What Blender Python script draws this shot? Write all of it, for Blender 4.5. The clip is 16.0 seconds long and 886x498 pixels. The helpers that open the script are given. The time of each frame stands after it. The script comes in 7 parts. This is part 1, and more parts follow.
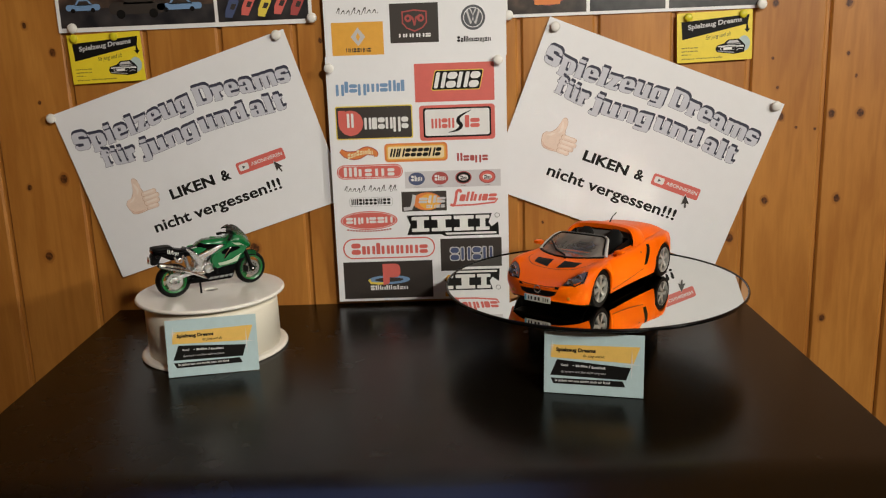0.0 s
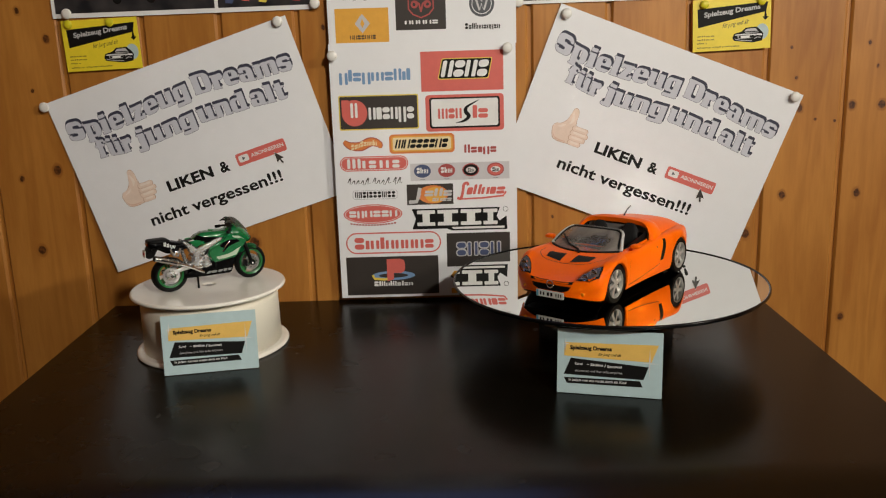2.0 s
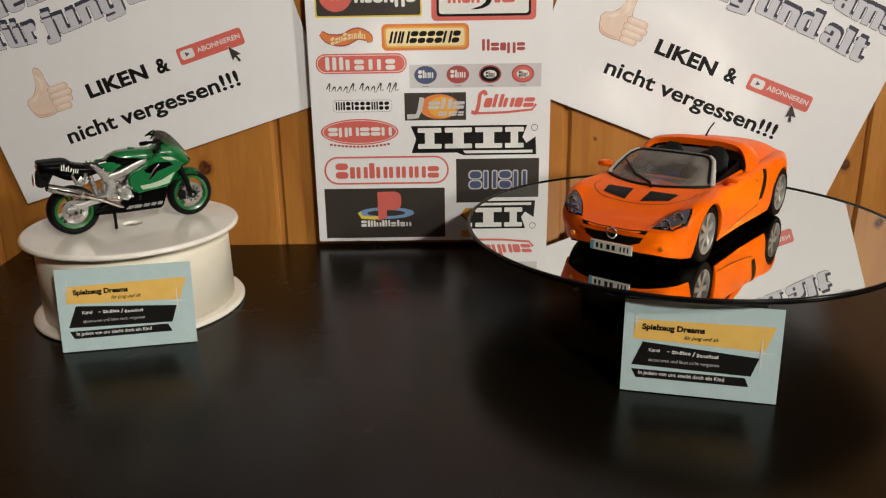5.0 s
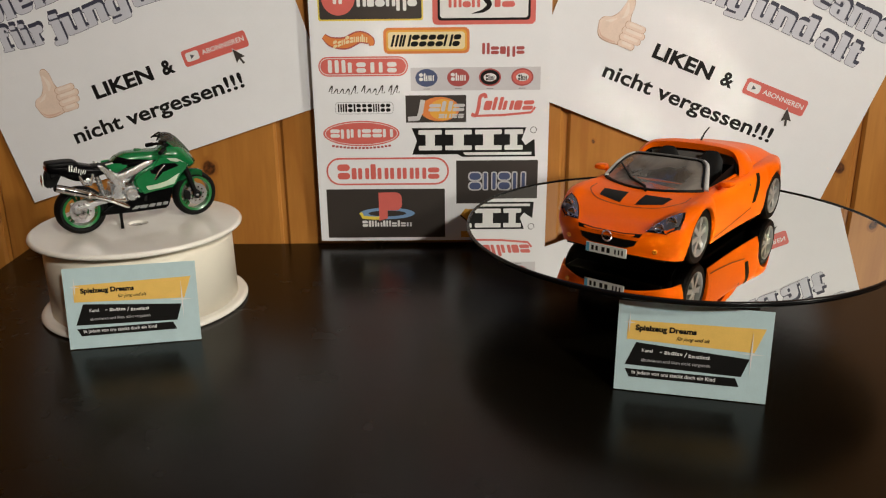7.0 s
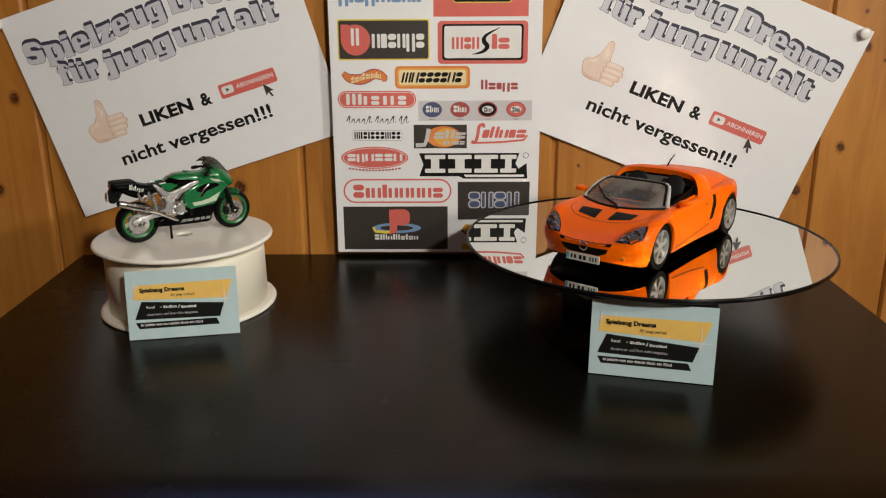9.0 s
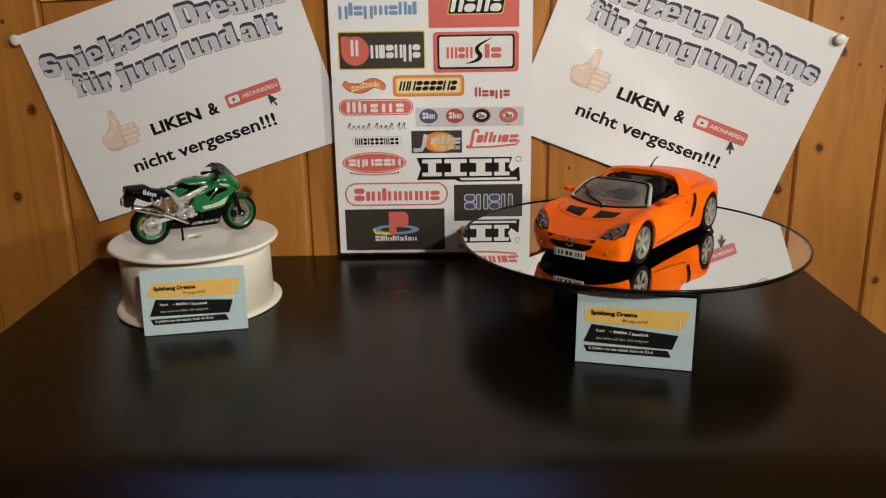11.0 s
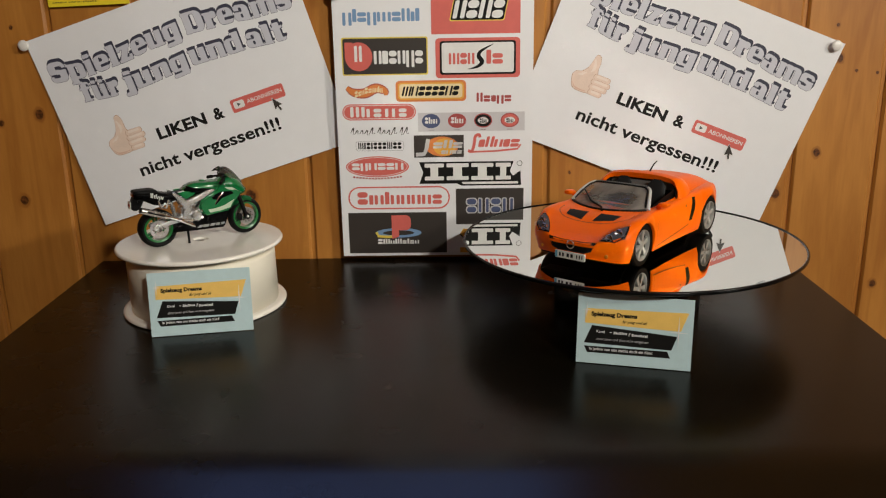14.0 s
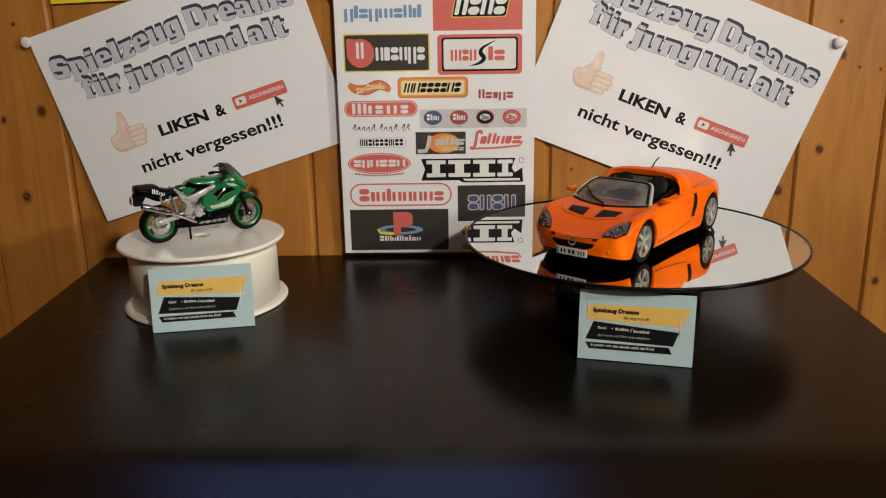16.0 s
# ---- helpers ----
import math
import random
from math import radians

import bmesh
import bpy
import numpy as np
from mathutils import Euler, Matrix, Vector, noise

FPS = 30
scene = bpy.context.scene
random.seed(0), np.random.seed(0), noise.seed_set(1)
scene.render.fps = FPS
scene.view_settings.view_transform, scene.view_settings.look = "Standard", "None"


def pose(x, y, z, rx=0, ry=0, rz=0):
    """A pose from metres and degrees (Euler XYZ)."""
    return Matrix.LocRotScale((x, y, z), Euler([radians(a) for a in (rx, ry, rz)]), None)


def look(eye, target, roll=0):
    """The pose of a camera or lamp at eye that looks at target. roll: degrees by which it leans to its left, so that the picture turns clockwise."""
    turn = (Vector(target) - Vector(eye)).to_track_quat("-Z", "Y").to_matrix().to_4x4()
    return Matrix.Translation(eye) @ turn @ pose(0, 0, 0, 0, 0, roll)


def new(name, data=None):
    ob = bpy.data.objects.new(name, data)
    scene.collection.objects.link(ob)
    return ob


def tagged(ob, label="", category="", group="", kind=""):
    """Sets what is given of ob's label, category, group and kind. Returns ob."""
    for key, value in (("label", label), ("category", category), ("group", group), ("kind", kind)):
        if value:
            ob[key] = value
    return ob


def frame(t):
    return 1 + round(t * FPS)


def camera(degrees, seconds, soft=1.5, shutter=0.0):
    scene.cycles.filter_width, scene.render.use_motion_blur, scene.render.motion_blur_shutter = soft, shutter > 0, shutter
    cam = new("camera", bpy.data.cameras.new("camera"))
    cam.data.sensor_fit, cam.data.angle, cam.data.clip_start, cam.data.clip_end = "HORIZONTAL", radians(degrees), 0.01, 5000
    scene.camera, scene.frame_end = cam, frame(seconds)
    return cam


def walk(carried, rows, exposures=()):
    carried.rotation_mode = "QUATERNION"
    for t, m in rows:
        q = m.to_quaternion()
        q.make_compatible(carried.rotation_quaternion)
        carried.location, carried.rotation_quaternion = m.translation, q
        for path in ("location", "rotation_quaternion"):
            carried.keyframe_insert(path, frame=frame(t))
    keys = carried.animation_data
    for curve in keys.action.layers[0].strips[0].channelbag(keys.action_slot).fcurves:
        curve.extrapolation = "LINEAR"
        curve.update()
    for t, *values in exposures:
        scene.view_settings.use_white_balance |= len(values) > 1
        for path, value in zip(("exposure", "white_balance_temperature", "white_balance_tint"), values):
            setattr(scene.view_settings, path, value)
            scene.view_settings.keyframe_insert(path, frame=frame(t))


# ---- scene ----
cam = camera(59.7, 16.0, soft=1.2)
PATH = [
    (0, (0.043, -0.933, 1.007), (0.017, 1.025, 0.6), -1.9),
    (0.5, (0.043, -0.928, 1.004), (0.017, 1.03, 0.596), -2.0),
    (1, (0.041, -0.925, 1.003), (0.015, 1.033, 0.595), -2.0),
    (1.5, (0.039, -0.921, 0.999), (0.015, 1.038, 0.593), -1.9),
    (2, (0.035, -0.904, 0.995), (0.009, 1.054, 0.588), -1.7),
    (2.5, (0.027, -0.835, 0.98), (0.001, 1.124, 0.578), -1.5),
    (3, (0.017, -0.777, 0.976), (-0.011, 1.169, 0.516), -1.3),
    (3.5, (0.018, -0.744, 0.962), (-0.01, 1.183, 0.424), -1.1),
    (4, (0.016, -0.72, 0.955), (-0.007, 1.202, 0.402), -1.0),
    (4.5, (0.019, -0.697, 0.952), (0.001, 1.219, 0.378), -0.9),
    (7, (0.023, -0.707, 0.958), (0.001, 1.204, 0.37), -0.6),
    (7.5, (0.019, -0.733, 0.963), (0.002, 1.179, 0.379), -0.2),
    (8, (0.015, -0.756, 0.968), (-0.005, 1.158, 0.388), -0.1),
    (8.5, (0.019, -0.781, 0.973), (-0.004, 1.134, 0.395), -0.2),
    (9, (0.022, -0.8, 0.977), (-0.002, 1.126, 0.437), -0.3),
    (11.5, (0.03, -0.842, 0.98), (-0.004, 1.088, 0.459), -1.1),
    (12, (0.029, -0.844, 0.98), (-0.004, 1.087, 0.461), -1.2),
    (12.5, (0.03, -0.845, 0.98), (-0.007, 1.087, 0.463), -1.2),
    (13, (0.03, -0.846, 0.978), (-0.006, 1.087, 0.464), -1.2),
    (13.5, (0.029, -0.847, 0.979), (-0.006, 1.085, 0.463), -1.1),
    (14, (0.027, -0.849, 0.981), (-0.006, 1.085, 0.47), -0.9),
    (14.5, (0.028, -0.849, 0.98), (-0.007, 1.084, 0.467), -0.9),
    (15, (0.028, -0.849, 0.98), (-0.006, 1.084, 0.468), -0.9),
    (15.5, (0.028, -0.848, 0.978), (-0.009, 1.086, 0.467), -0.9),
    (16, (0.028, -0.849, 0.978), (-0.012, 1.084, 0.466), -0.9),
]
walk(cam, [(t, look(eye, target, roll)) for t, eye, target, roll in PATH], exposures=[(0.0, 0.13), (0.7, 0.13), (2.0, 0.06), (3.5, 0.08), (4.5, 0.22), (8.5, 0.20), (11.5, 0.12), (16.0, 0.12)])

# ---- world, lamps, exposure ----
world = bpy.data.worlds.new("room_dusk")
world.use_nodes = True
scene.world = world
world.node_tree.nodes["Background"].inputs[0].default_value = (0.35, 0.5, 0.9, 1)
world.node_tree.nodes["Background"].inputs[1].default_value = 0.02
scene.view_settings.exposure = 0.0
# the mirror throws sharp light back onto the wall
scene.cycles.blur_glossy, scene.cycles.sample_clamp_indirect = 0.0, 0.0


def lamp(name, place, target, watts, size, colour, spread=180):
    data = bpy.data.lights.new(name, "AREA")
    data.shape, data.size, data.energy, data.color = "DISK", size, watts, colour
    data.spread = radians(spread)
    ob = new(name, data)
    ob.matrix_world = look(place, target)
    return ob


WARM = (1.0, 0.955, 0.842)
lamp("ceiling_lamp_light", (0.90, -1.95, 1.79), (0.06, -0.05, 1.08), 2.85, 0.13, WARM, 60)
lamp("floor_lamp_light", (1.95, -1.53, 1.67), (-0.05, -0.1, 0.85), 22.0, 0.13, WARM)

# ---- materials ----


def mat(name, colour, rough=0.5, metal=0.0, grain=0.0, scale=200.0, bump=0.0, coat=0.0, spec=0.5, rough_var=0.0):
    m = bpy.data.materials.new(name)
    m.use_nodes = True
    nt = m.node_tree
    b = nt.nodes["Principled BSDF"]
    b.inputs["Base Color"].default_value = (*colour, 1)
    b.inputs["Roughness"].default_value = rough
    b.inputs["Metallic"].default_value = metal
    b.inputs["Coat Weight"].default_value = coat
    b.inputs["Coat Roughness"].default_value = 0.05
    b.inputs["Specular IOR Level"].default_value = spec
    if grain or bump or rough_var:
        tc = nt.nodes.new("ShaderNodeTexCoord")
        fine = nt.nodes.new("ShaderNodeTexNoise")
        fine.inputs["Scale"].default_value, fine.inputs["Detail"].default_value = scale, 4
        broad = nt.nodes.new("ShaderNodeTexNoise")
        broad.inputs["Scale"].default_value, broad.inputs["Detail"].default_value = scale / 12, 3
        nt.links.new(tc.outputs["Object"], fine.inputs["Vector"])
        nt.links.new(tc.outputs["Object"], broad.inputs["Vector"])
        both = nt.nodes.new("ShaderNodeMath")
        both.operation = "ADD"
        nt.links.new(fine.outputs["Fac"], both.inputs[0])
        nt.links.new(broad.outputs["Fac"], both.inputs[1])
        if grain:
            ramp = nt.nodes.new("ShaderNodeMapRange")
            ramp.inputs["From Min"].default_value, ramp.inputs["From Max"].default_value = 0.6, 1.4
            ramp.inputs["To Min"].default_value, ramp.inputs["To Max"].default_value = 1 - grain, 1 + grain
            nt.links.new(both.outputs[0], ramp.inputs["Value"])
            mul = nt.nodes.new("ShaderNodeVectorMath")
            mul.operation = "MULTIPLY"
            mul.inputs[0].default_value = colour
            nt.links.new(ramp.outputs["Result"], mul.inputs[1])
            nt.links.new(mul.outputs["Vector"], b.inputs["Base Color"])
        if rough_var:
            rr = nt.nodes.new("ShaderNodeMapRange")
            rr.inputs["From Min"].default_value, rr.inputs["From Max"].default_value = 0.6, 1.4
            rr.inputs["To Min"].default_value, rr.inputs["To Max"].default_value = rough - rough_var, rough + rough_var
            nt.links.new(both.outputs[0], rr.inputs["Value"])
            nt.links.new(rr.outputs["Result"], b.inputs["Roughness"])
        if bump:
            bp = nt.nodes.new("ShaderNodeBump")
            bp.inputs["Strength"].default_value, bp.inputs["Distance"].default_value = bump, 0.0005
            nt.links.new(fine.outputs["Fac"], bp.inputs["Height"])
            nt.links.new(bp.outputs["Normal"], b.inputs["Normal"])
    return m


# knots of the pine boards: x, z, radius
KNOTS = [(-0.450, 1.095, 0.0038), (-0.421, 1.063, 0.0050), (-0.427, 0.914, 0.0062), (-0.458, 0.819, 0.0058), (-0.470, 0.905, 0.0038),
         (-0.105, 1.067, 0.0030), (-0.444, 1.006, 0.0024), (0.424, 1.091, 0.0040), (0.509, 1.089, 0.0048), (0.424, 1.029, 0.0022),
         (0.431, 0.995, 0.0024), (0.523, 1.006, 0.0022), (0.512, 1.032, 0.0024), (0.502, 0.710, 0.0048), (0.423, 0.861, 0.0050),
         (0.510, 0.861, 0.0052), (0.382, 0.816, 0.0060), (0.437, 0.961, 0.0045), (0.531, 0.963, 0.0052), (0.497, 0.963, 0.0050),
         (0.478, 0.946, 0.0018), (0.456, 0.948, 0.0018), (-0.202, 0.821, 0.0075), (0.154, 0.843, 0.0020)]


def pine(name, knots=()):
    m = bpy.data.materials.new(name)
    m.use_nodes = True
    nt = m.node_tree
    N, L = nt.nodes.new, nt.links.new
    b = nt.nodes["Principled BSDF"]
    tc, info = N("ShaderNodeTexCoord"), N("ShaderNodeObjectInfo")
    shift = N("ShaderNodeVectorMath")
    shift.operation = "MULTIPLY_ADD"
    shift.inputs[1].default_value = (0, 0, 9.0)
    L(info.outputs["Random"], shift.inputs[0])
    L(tc.outputs["Object"], shift.inputs[2])
    squash = N("ShaderNodeMapping")
    squash.inputs["Scale"].default_value = (1, 1, 0.10)
    L(shift.outputs[0], squash.inputs["Vector"])
    # knots push the grain aside and darken; their outlines are uneven
    wn = N("ShaderNodeTexNoise")
    wn.inputs["Scale"].default_value = 130
    L(tc.outputs["Object"], wn.inputs["Vector"])
    wob = N("ShaderNodeVectorMath")
    wob.operation = "MULTIPLY_ADD"
    wob.inputs[1].default_value = (0.0036, 0.0036, 0.0036)
    L(wn.outputs["Color"], wob.inputs[0])
    back = N("ShaderNodeVectorMath")
    back.operation = "SUBTRACT"
    back.inputs[1].default_value = (0.0018, 0.0018, 0.0018)
    L(tc.outputs["Object"], back.inputs[0])
    L(back.outputs[0], wob.inputs[2])
    near = None
    for x, z, r in knots:
        r *= 0.82
        d = N("ShaderNodeVectorMath")
        d.operation = "DISTANCE"
        sc = N("ShaderNodeMapping")
        sc.inputs["Location"].default_value = (-x, 0, -z * 0.8)
        sc.inputs["Scale"].default_value = (1, 0, 0.8)
        L(wob.outputs[0], sc.inputs["Vector"])
        L(sc.outputs[0], d.inputs[0])
        k = N("ShaderNodeMapRange")
        k.interpolation_type = "SMOOTHERSTEP"
        k.inputs["From Min"].default_value, k.inputs["From Max"].default_value = r * 1.9, r * 0.45
        L(d.outputs["Value"], k.inputs["Value"])
        if near is None:
            near = k.outputs[0]
        else:
            mx = N("ShaderNodeMath")
            mx.operation = "MAXIMUM"
            L(near, mx.inputs[0])
            L(k.outputs[0], mx.inputs[1])
            near = mx.outputs[0]
    rings = N("ShaderNodeTexNoise")
    rings.inputs["Scale"].default_value, rings.inputs["Detail"].default_value, rings.inputs["Distortion"].default_value = 26, 3, 0.6
    L(squash.outputs[0], rings.inputs["Vector"])
    wave = N("ShaderNodeMath")
    wave.operation = "MULTIPLY"
    wave.inputs[1].default_value = 34
    sine = N("ShaderNodeMath")
    sine.operation = "SINE"
    if near is not None:
        push = N("ShaderNodeMath")
        push.operation = "MULTIPLY_ADD"
        push.inputs[1].default_value = 0.22
        L(near, push.inputs[0])
        L(rings.outputs["Fac"], push.inputs[2])
        L(push.outputs[0], wave.inputs[0])
    else:
        L(rings.outputs["Fac"], wave.inputs[0])
    L(wave.outputs[0], sine.inputs[0])
    fibre = N("ShaderNodeTexNoise")
    fibre.inputs["Scale"].default_value, fibre.inputs["Detail"].default_value = 420, 3
    L(squash.outputs[0], fibre.inputs["Vector"])
    blot = N("ShaderNodeTexNoise")
    blot.inputs["Scale"].default_value, blot.inputs["Detail"].default_value = 14, 3
    sq2 = N("ShaderNodeMapping")
    sq2.inputs["Scale"].default_value = (1, 1, 0.35)
    L(shift.outputs[0], sq2.inputs["Vector"])
    L(sq2.outputs[0], blot.inputs["Vector"])
    mixv = N("ShaderNodeMath")
    mixv.operation = "MULTIPLY_ADD"
    mixv.inputs[1].default_value = 0.09
    soft = N("ShaderNodeMapRange")
    soft.inputs["To Min"].default_value, soft.inputs["To Max"].default_value = 0.36, 0.64
    L(fibre.outputs["Fac"], soft.inputs["Value"])
    L(sine.outputs[0], mixv.inputs[0])
    L(soft.outputs[0], mixv.inputs[2])
    sum2 = N("ShaderNodeMath")
    sum2.operation = "MULTIPLY_ADD"
    sum2.inputs[1].default_value = 0.9
    L(blot.outputs["Fac"], sum2.inputs[0])
    L(mixv.outputs[0], sum2.inputs[2])
    ramp = N("ShaderNodeValToRGB")
    ramp.color_ramp.elements[0].position, ramp.color_ramp.elements[0].color = 0.46, (0.305, 0.1100, 0.0175, 1)
    ramp.color_ramp.elements[1].position, ramp.color_ramp.elements[1].color = 0.93, (0.490, 0.212, 0.0420, 1)
    half = N("ShaderNodeMath")
    half.operation = "MULTIPLY"
    half.inputs[1].default_value = 0.72
    L(sum2.outputs[0], half.inputs[0])
    L(half.outputs[0], ramp.inputs["Fac"])
    tone = N("ShaderNodeMapRange")
    tone.inputs["To Min"].default_value, tone.inputs["To Max"].default_value = 0.93, 1.08
    L(info.outputs["Random"], tone.inputs["Value"])
    mul = N("ShaderNodeVectorMath")
    mul.operation = "MULTIPLY"
    L(ramp.outputs["Color"], mul.inputs[0])
    L(tone.outputs[0], mul.inputs[1])
    last = mul.outputs[0]
    if near is not None:
        sharp = N("ShaderNodeMapRange")
        sharp.inputs["From Min"].default_value, sharp.inputs["From Max"].default_value = 0.74, 0.94
        L(near, sharp.inputs["Value"])
        # a reddish halo in the wood round each knot
        halo = N("ShaderNodeMapRange")
        halo.inputs["From Min"].default_value, halo.inputs["From Max"].default_value, halo.inputs["To Max"].default_value = 0.08, 0.6, 0.45
        L(near, halo.inputs["Value"])
        mh = N("ShaderNodeMix")
        mh.data_type = "RGBA"
        mh.inputs["B"].default_value = (0.20, 0.062, 0.009, 1)
        L(halo.outputs[0], mh.inputs["Factor"])
        L(last, mh.inputs["A"])
        last = mh.outputs["Result"]
        # the core is dark and mottled
        core = N("ShaderNodeTexNoise")
        core.inputs["Scale"].default_value, core.inputs["Detail"].default_value = 330, 2
        L(tc.outputs["Object"], core.inputs["Vector"])
        cr = N("ShaderNodeValToRGB")
        cr.color_ramp.elements[0].position, cr.color_ramp.elements[0].color = 0.38, (0.045, 0.013, 0.0035, 1)
        cr.color_ramp.elements[1].position, cr.color_ramp.elements[1].color = 0.66, (0.150, 0.050, 0.011, 1)
        L(core.outputs["Fac"], cr.inputs["Fac"])
        mk = N("ShaderNodeMix")
        mk.data_type = "RGBA"
        L(cr.outputs["Color"], mk.inputs["B"])
        L(sharp.outputs[0], mk.inputs["Factor"])
        L(last, mk.inputs["A"])
        last = mk.outputs["Result"]
    L(last, b.inputs["Base Color"])
    b.inputs["Roughness"].default_value = 0.42
    b.inputs["Specular IOR Level"].default_value = 0.35
    bp = N("ShaderNodeBump")
    bp.inputs["Strength"].default_value, bp.inputs["Distance"].default_value = 0.15, 0.0006
    L(mixv.outputs[0], bp.inputs["Height"])
    L(bp.outputs["Normal"], b.inputs["Normal"])
    return m


PINE = pine("honey_pine", KNOTS)
PINE_PLAIN = pine("honey_pine_plain")
PAPER = mat("white_paper", (0.755, 0.755, 0.775), 0.62, grain=0.02, scale=900, bump=0.04)
PAPER_GLOSSY = mat("photo_paper", (0.78, 0.77, 0.76), 0.3, grain=0.02, scale=900)
TABLE_BLACK = mat("black_satin_laminate", (0.0042, 0.0031, 0.0014), 0.26, grain=0.2, scale=30, spec=0.23, rough_var=0.03)
SPOOL_WHITE = mat("white_plastic", (0.88, 0.84, 0.765), 0.14, grain=0.03, scale=70, bump=0.07, spec=0.5, rough_var=0.07)
SPOOL_CREAM = mat("cream_plastic", (0.82, 0.77, 0.65), 0.42, grain=0.04, scale=60, bump=0.03)
PIN_WHITE = mat("pin_plastic", (0.72, 0.70, 0.66), 0.3)
PIN_YELLOW = mat("pin_yellow", (0.62, 0.55, 0.02), 0.3)
STEEL = mat("steel", (0.6, 0.6, 0.6), 0.25, 1.0)
MIRROR = mat("mirror_glass", (0.78, 0.79, 0.77), 0.004, 1.0)
RIM_BLACK = mat("black_rim_plastic", (0.004, 0.004, 0.004), 0.20, grain=0.1, scale=300, spec=0.2)
# floor and ceiling are out of view, lightened to bounce fill onto the display
FLOOR_M = mat("oak_floor", (0.24, 0.16, 0.085), 0.5, grain=0.3, scale=30)
CEIL_M = mat("painted_ceiling", (0.64, 0.60, 0.54), 0.7, grain=0.05, scale=60)


def ink(name, colour, rough=0.55, grain=0.06, spec=0.5):
    return mat(name, colour, rough, grain=grain, scale=1400, spec=spec)


BLACK_I = ink("black_print", (0.007, 0.0065, 0.006), spec=0.15)
DARK_I = ink("charcoal_print", (0.030, 0.023, 0.019))
GREY_I = ink("grey_print", (0.20, 0.20, 0.20))
DARKGREY_I = ink("dark_grey_print", (0.075, 0.08, 0.09))
LIGHTGREY_I = ink("light_grey_print", (0.50, 0.49, 0.50))
WHITE_I = ink("white_print", (0.72, 0.71, 0.70))
RED_I = ink("red_print", (0.61, 0.120, 0.098))
DARKRED_I = ink("dark_red_print", (0.36, 0.060, 0.055))
ORANGE_I = ink("orange_print", (0.66, 0.20, 0.045))
AMBER_I = ink("amber_print", (0.72, 0.36, 0.045))
YELLOW_I = ink("yellow_print", (0.72, 0.56, 0.07))
CREAM_I = ink("cream_print", (0.75, 0.62, 0.36))
BLUE_I = ink("blue_print", (0.16, 0.28, 0.47))
NAVY_I = ink("navy_print", (0.055, 0.075, 0.16))
SLATE_I = ink("slate_print", (0.040, 0.041, 0.066), spec=0.3)
EDGE_I = ink("dark_slate_edge_print", (0.10, 0.10, 0.135))
LILAC_I = ink("lilac_print", (0.54, 0.54, 0.60))
SKIN_I = ink("beige_print", (0.75, 0.59, 0.49), grain=0.10)
SKIN_LIGHT_I = ink("pale_beige_print", (0.80, 0.68, 0.60), grain=0.06)
SKIN_SHADE_I = ink("rose_beige_print", (0.66, 0.44, 0.34), grain=0.08)
SKIN_LINE_I = ink("tan_print", (0.50, 0.31, 0.21))
TURQ_I = ink("turquoise_card", (0.48, 0.62, 0.645), 0.4)
GOLD_I = ink("gold_print", (0.82, 0.52, 0.13), 0.4)
OLIVE_I = ink("olive_print", (0.17, 0.13, 0.02))
BRIGHT_I = ink("yellow_card", (0.80, 0.62, 0.03), 0.4)

# ---- building helpers ----


def obj(name, bm, material, parent=None, label="", smooth=False):
    me = bpy.data.meshes.new(name)
    bmesh.ops.recalc_face_normals(bm, faces=bm.faces)
    bm.to_mesh(me)
    bm.free()
    me.materials.append(material)
    if smooth:
        me.shade_smooth()
    ob = new(name, me)
    if parent is not None:
        ob.parent = parent
    if label:
        ob["label"] = label
    return ob


def part(name, bm, material, parent, label="", smooth=False):
    return obj(name, bm, material, parent, label, smooth)


def box_bm(x0, y0, z0, x1, y1, z1, bevel=0.0, seg=2):
    bm = bmesh.new()
    bmesh.ops.create_cube(bm, size=1)
    for v in bm.verts:
        v.co = Vector(((x0 + x1) / 2 + v.co.x * (x1 - x0), (y0 + y1) / 2 + v.co.y * (y1 - y0), (z0 + z1) / 2 + v.co.z * (z1 - z0)))
    if bevel:
        bmesh.ops.bevel(bm, geom=bm.edges[:], offset=bevel, segments=seg, affect="EDGES", profile=0.6)
    return bm


def lathe_bm(profile, n=64, centre=(0, 0, 0), closed=False):
    """Turns a list of (radius, height) about the z axis."""
    bm = bmesh.new()
    rings = []
    for r, h in profile:
        rings.append([bm.verts.new((centre[0] + r * math.cos(2 * math.pi * i / n), centre[1] + r * math.sin(2 * math.pi * i / n), centre[2] + h)) for i in range(n)])
    pairs = list(zip(rings, rings[1:])) + ([(rings[-1], rings[0])] if closed else [])
    for a, b in pairs:
        for i in range(n):
            bm.faces.new((a[i], a[(i + 1) % n], b[(i + 1) % n], b[i]))
    if not closed:
        for ring in (rings[0], rings[-1]):
            bm.faces.new(ring)
    return bm


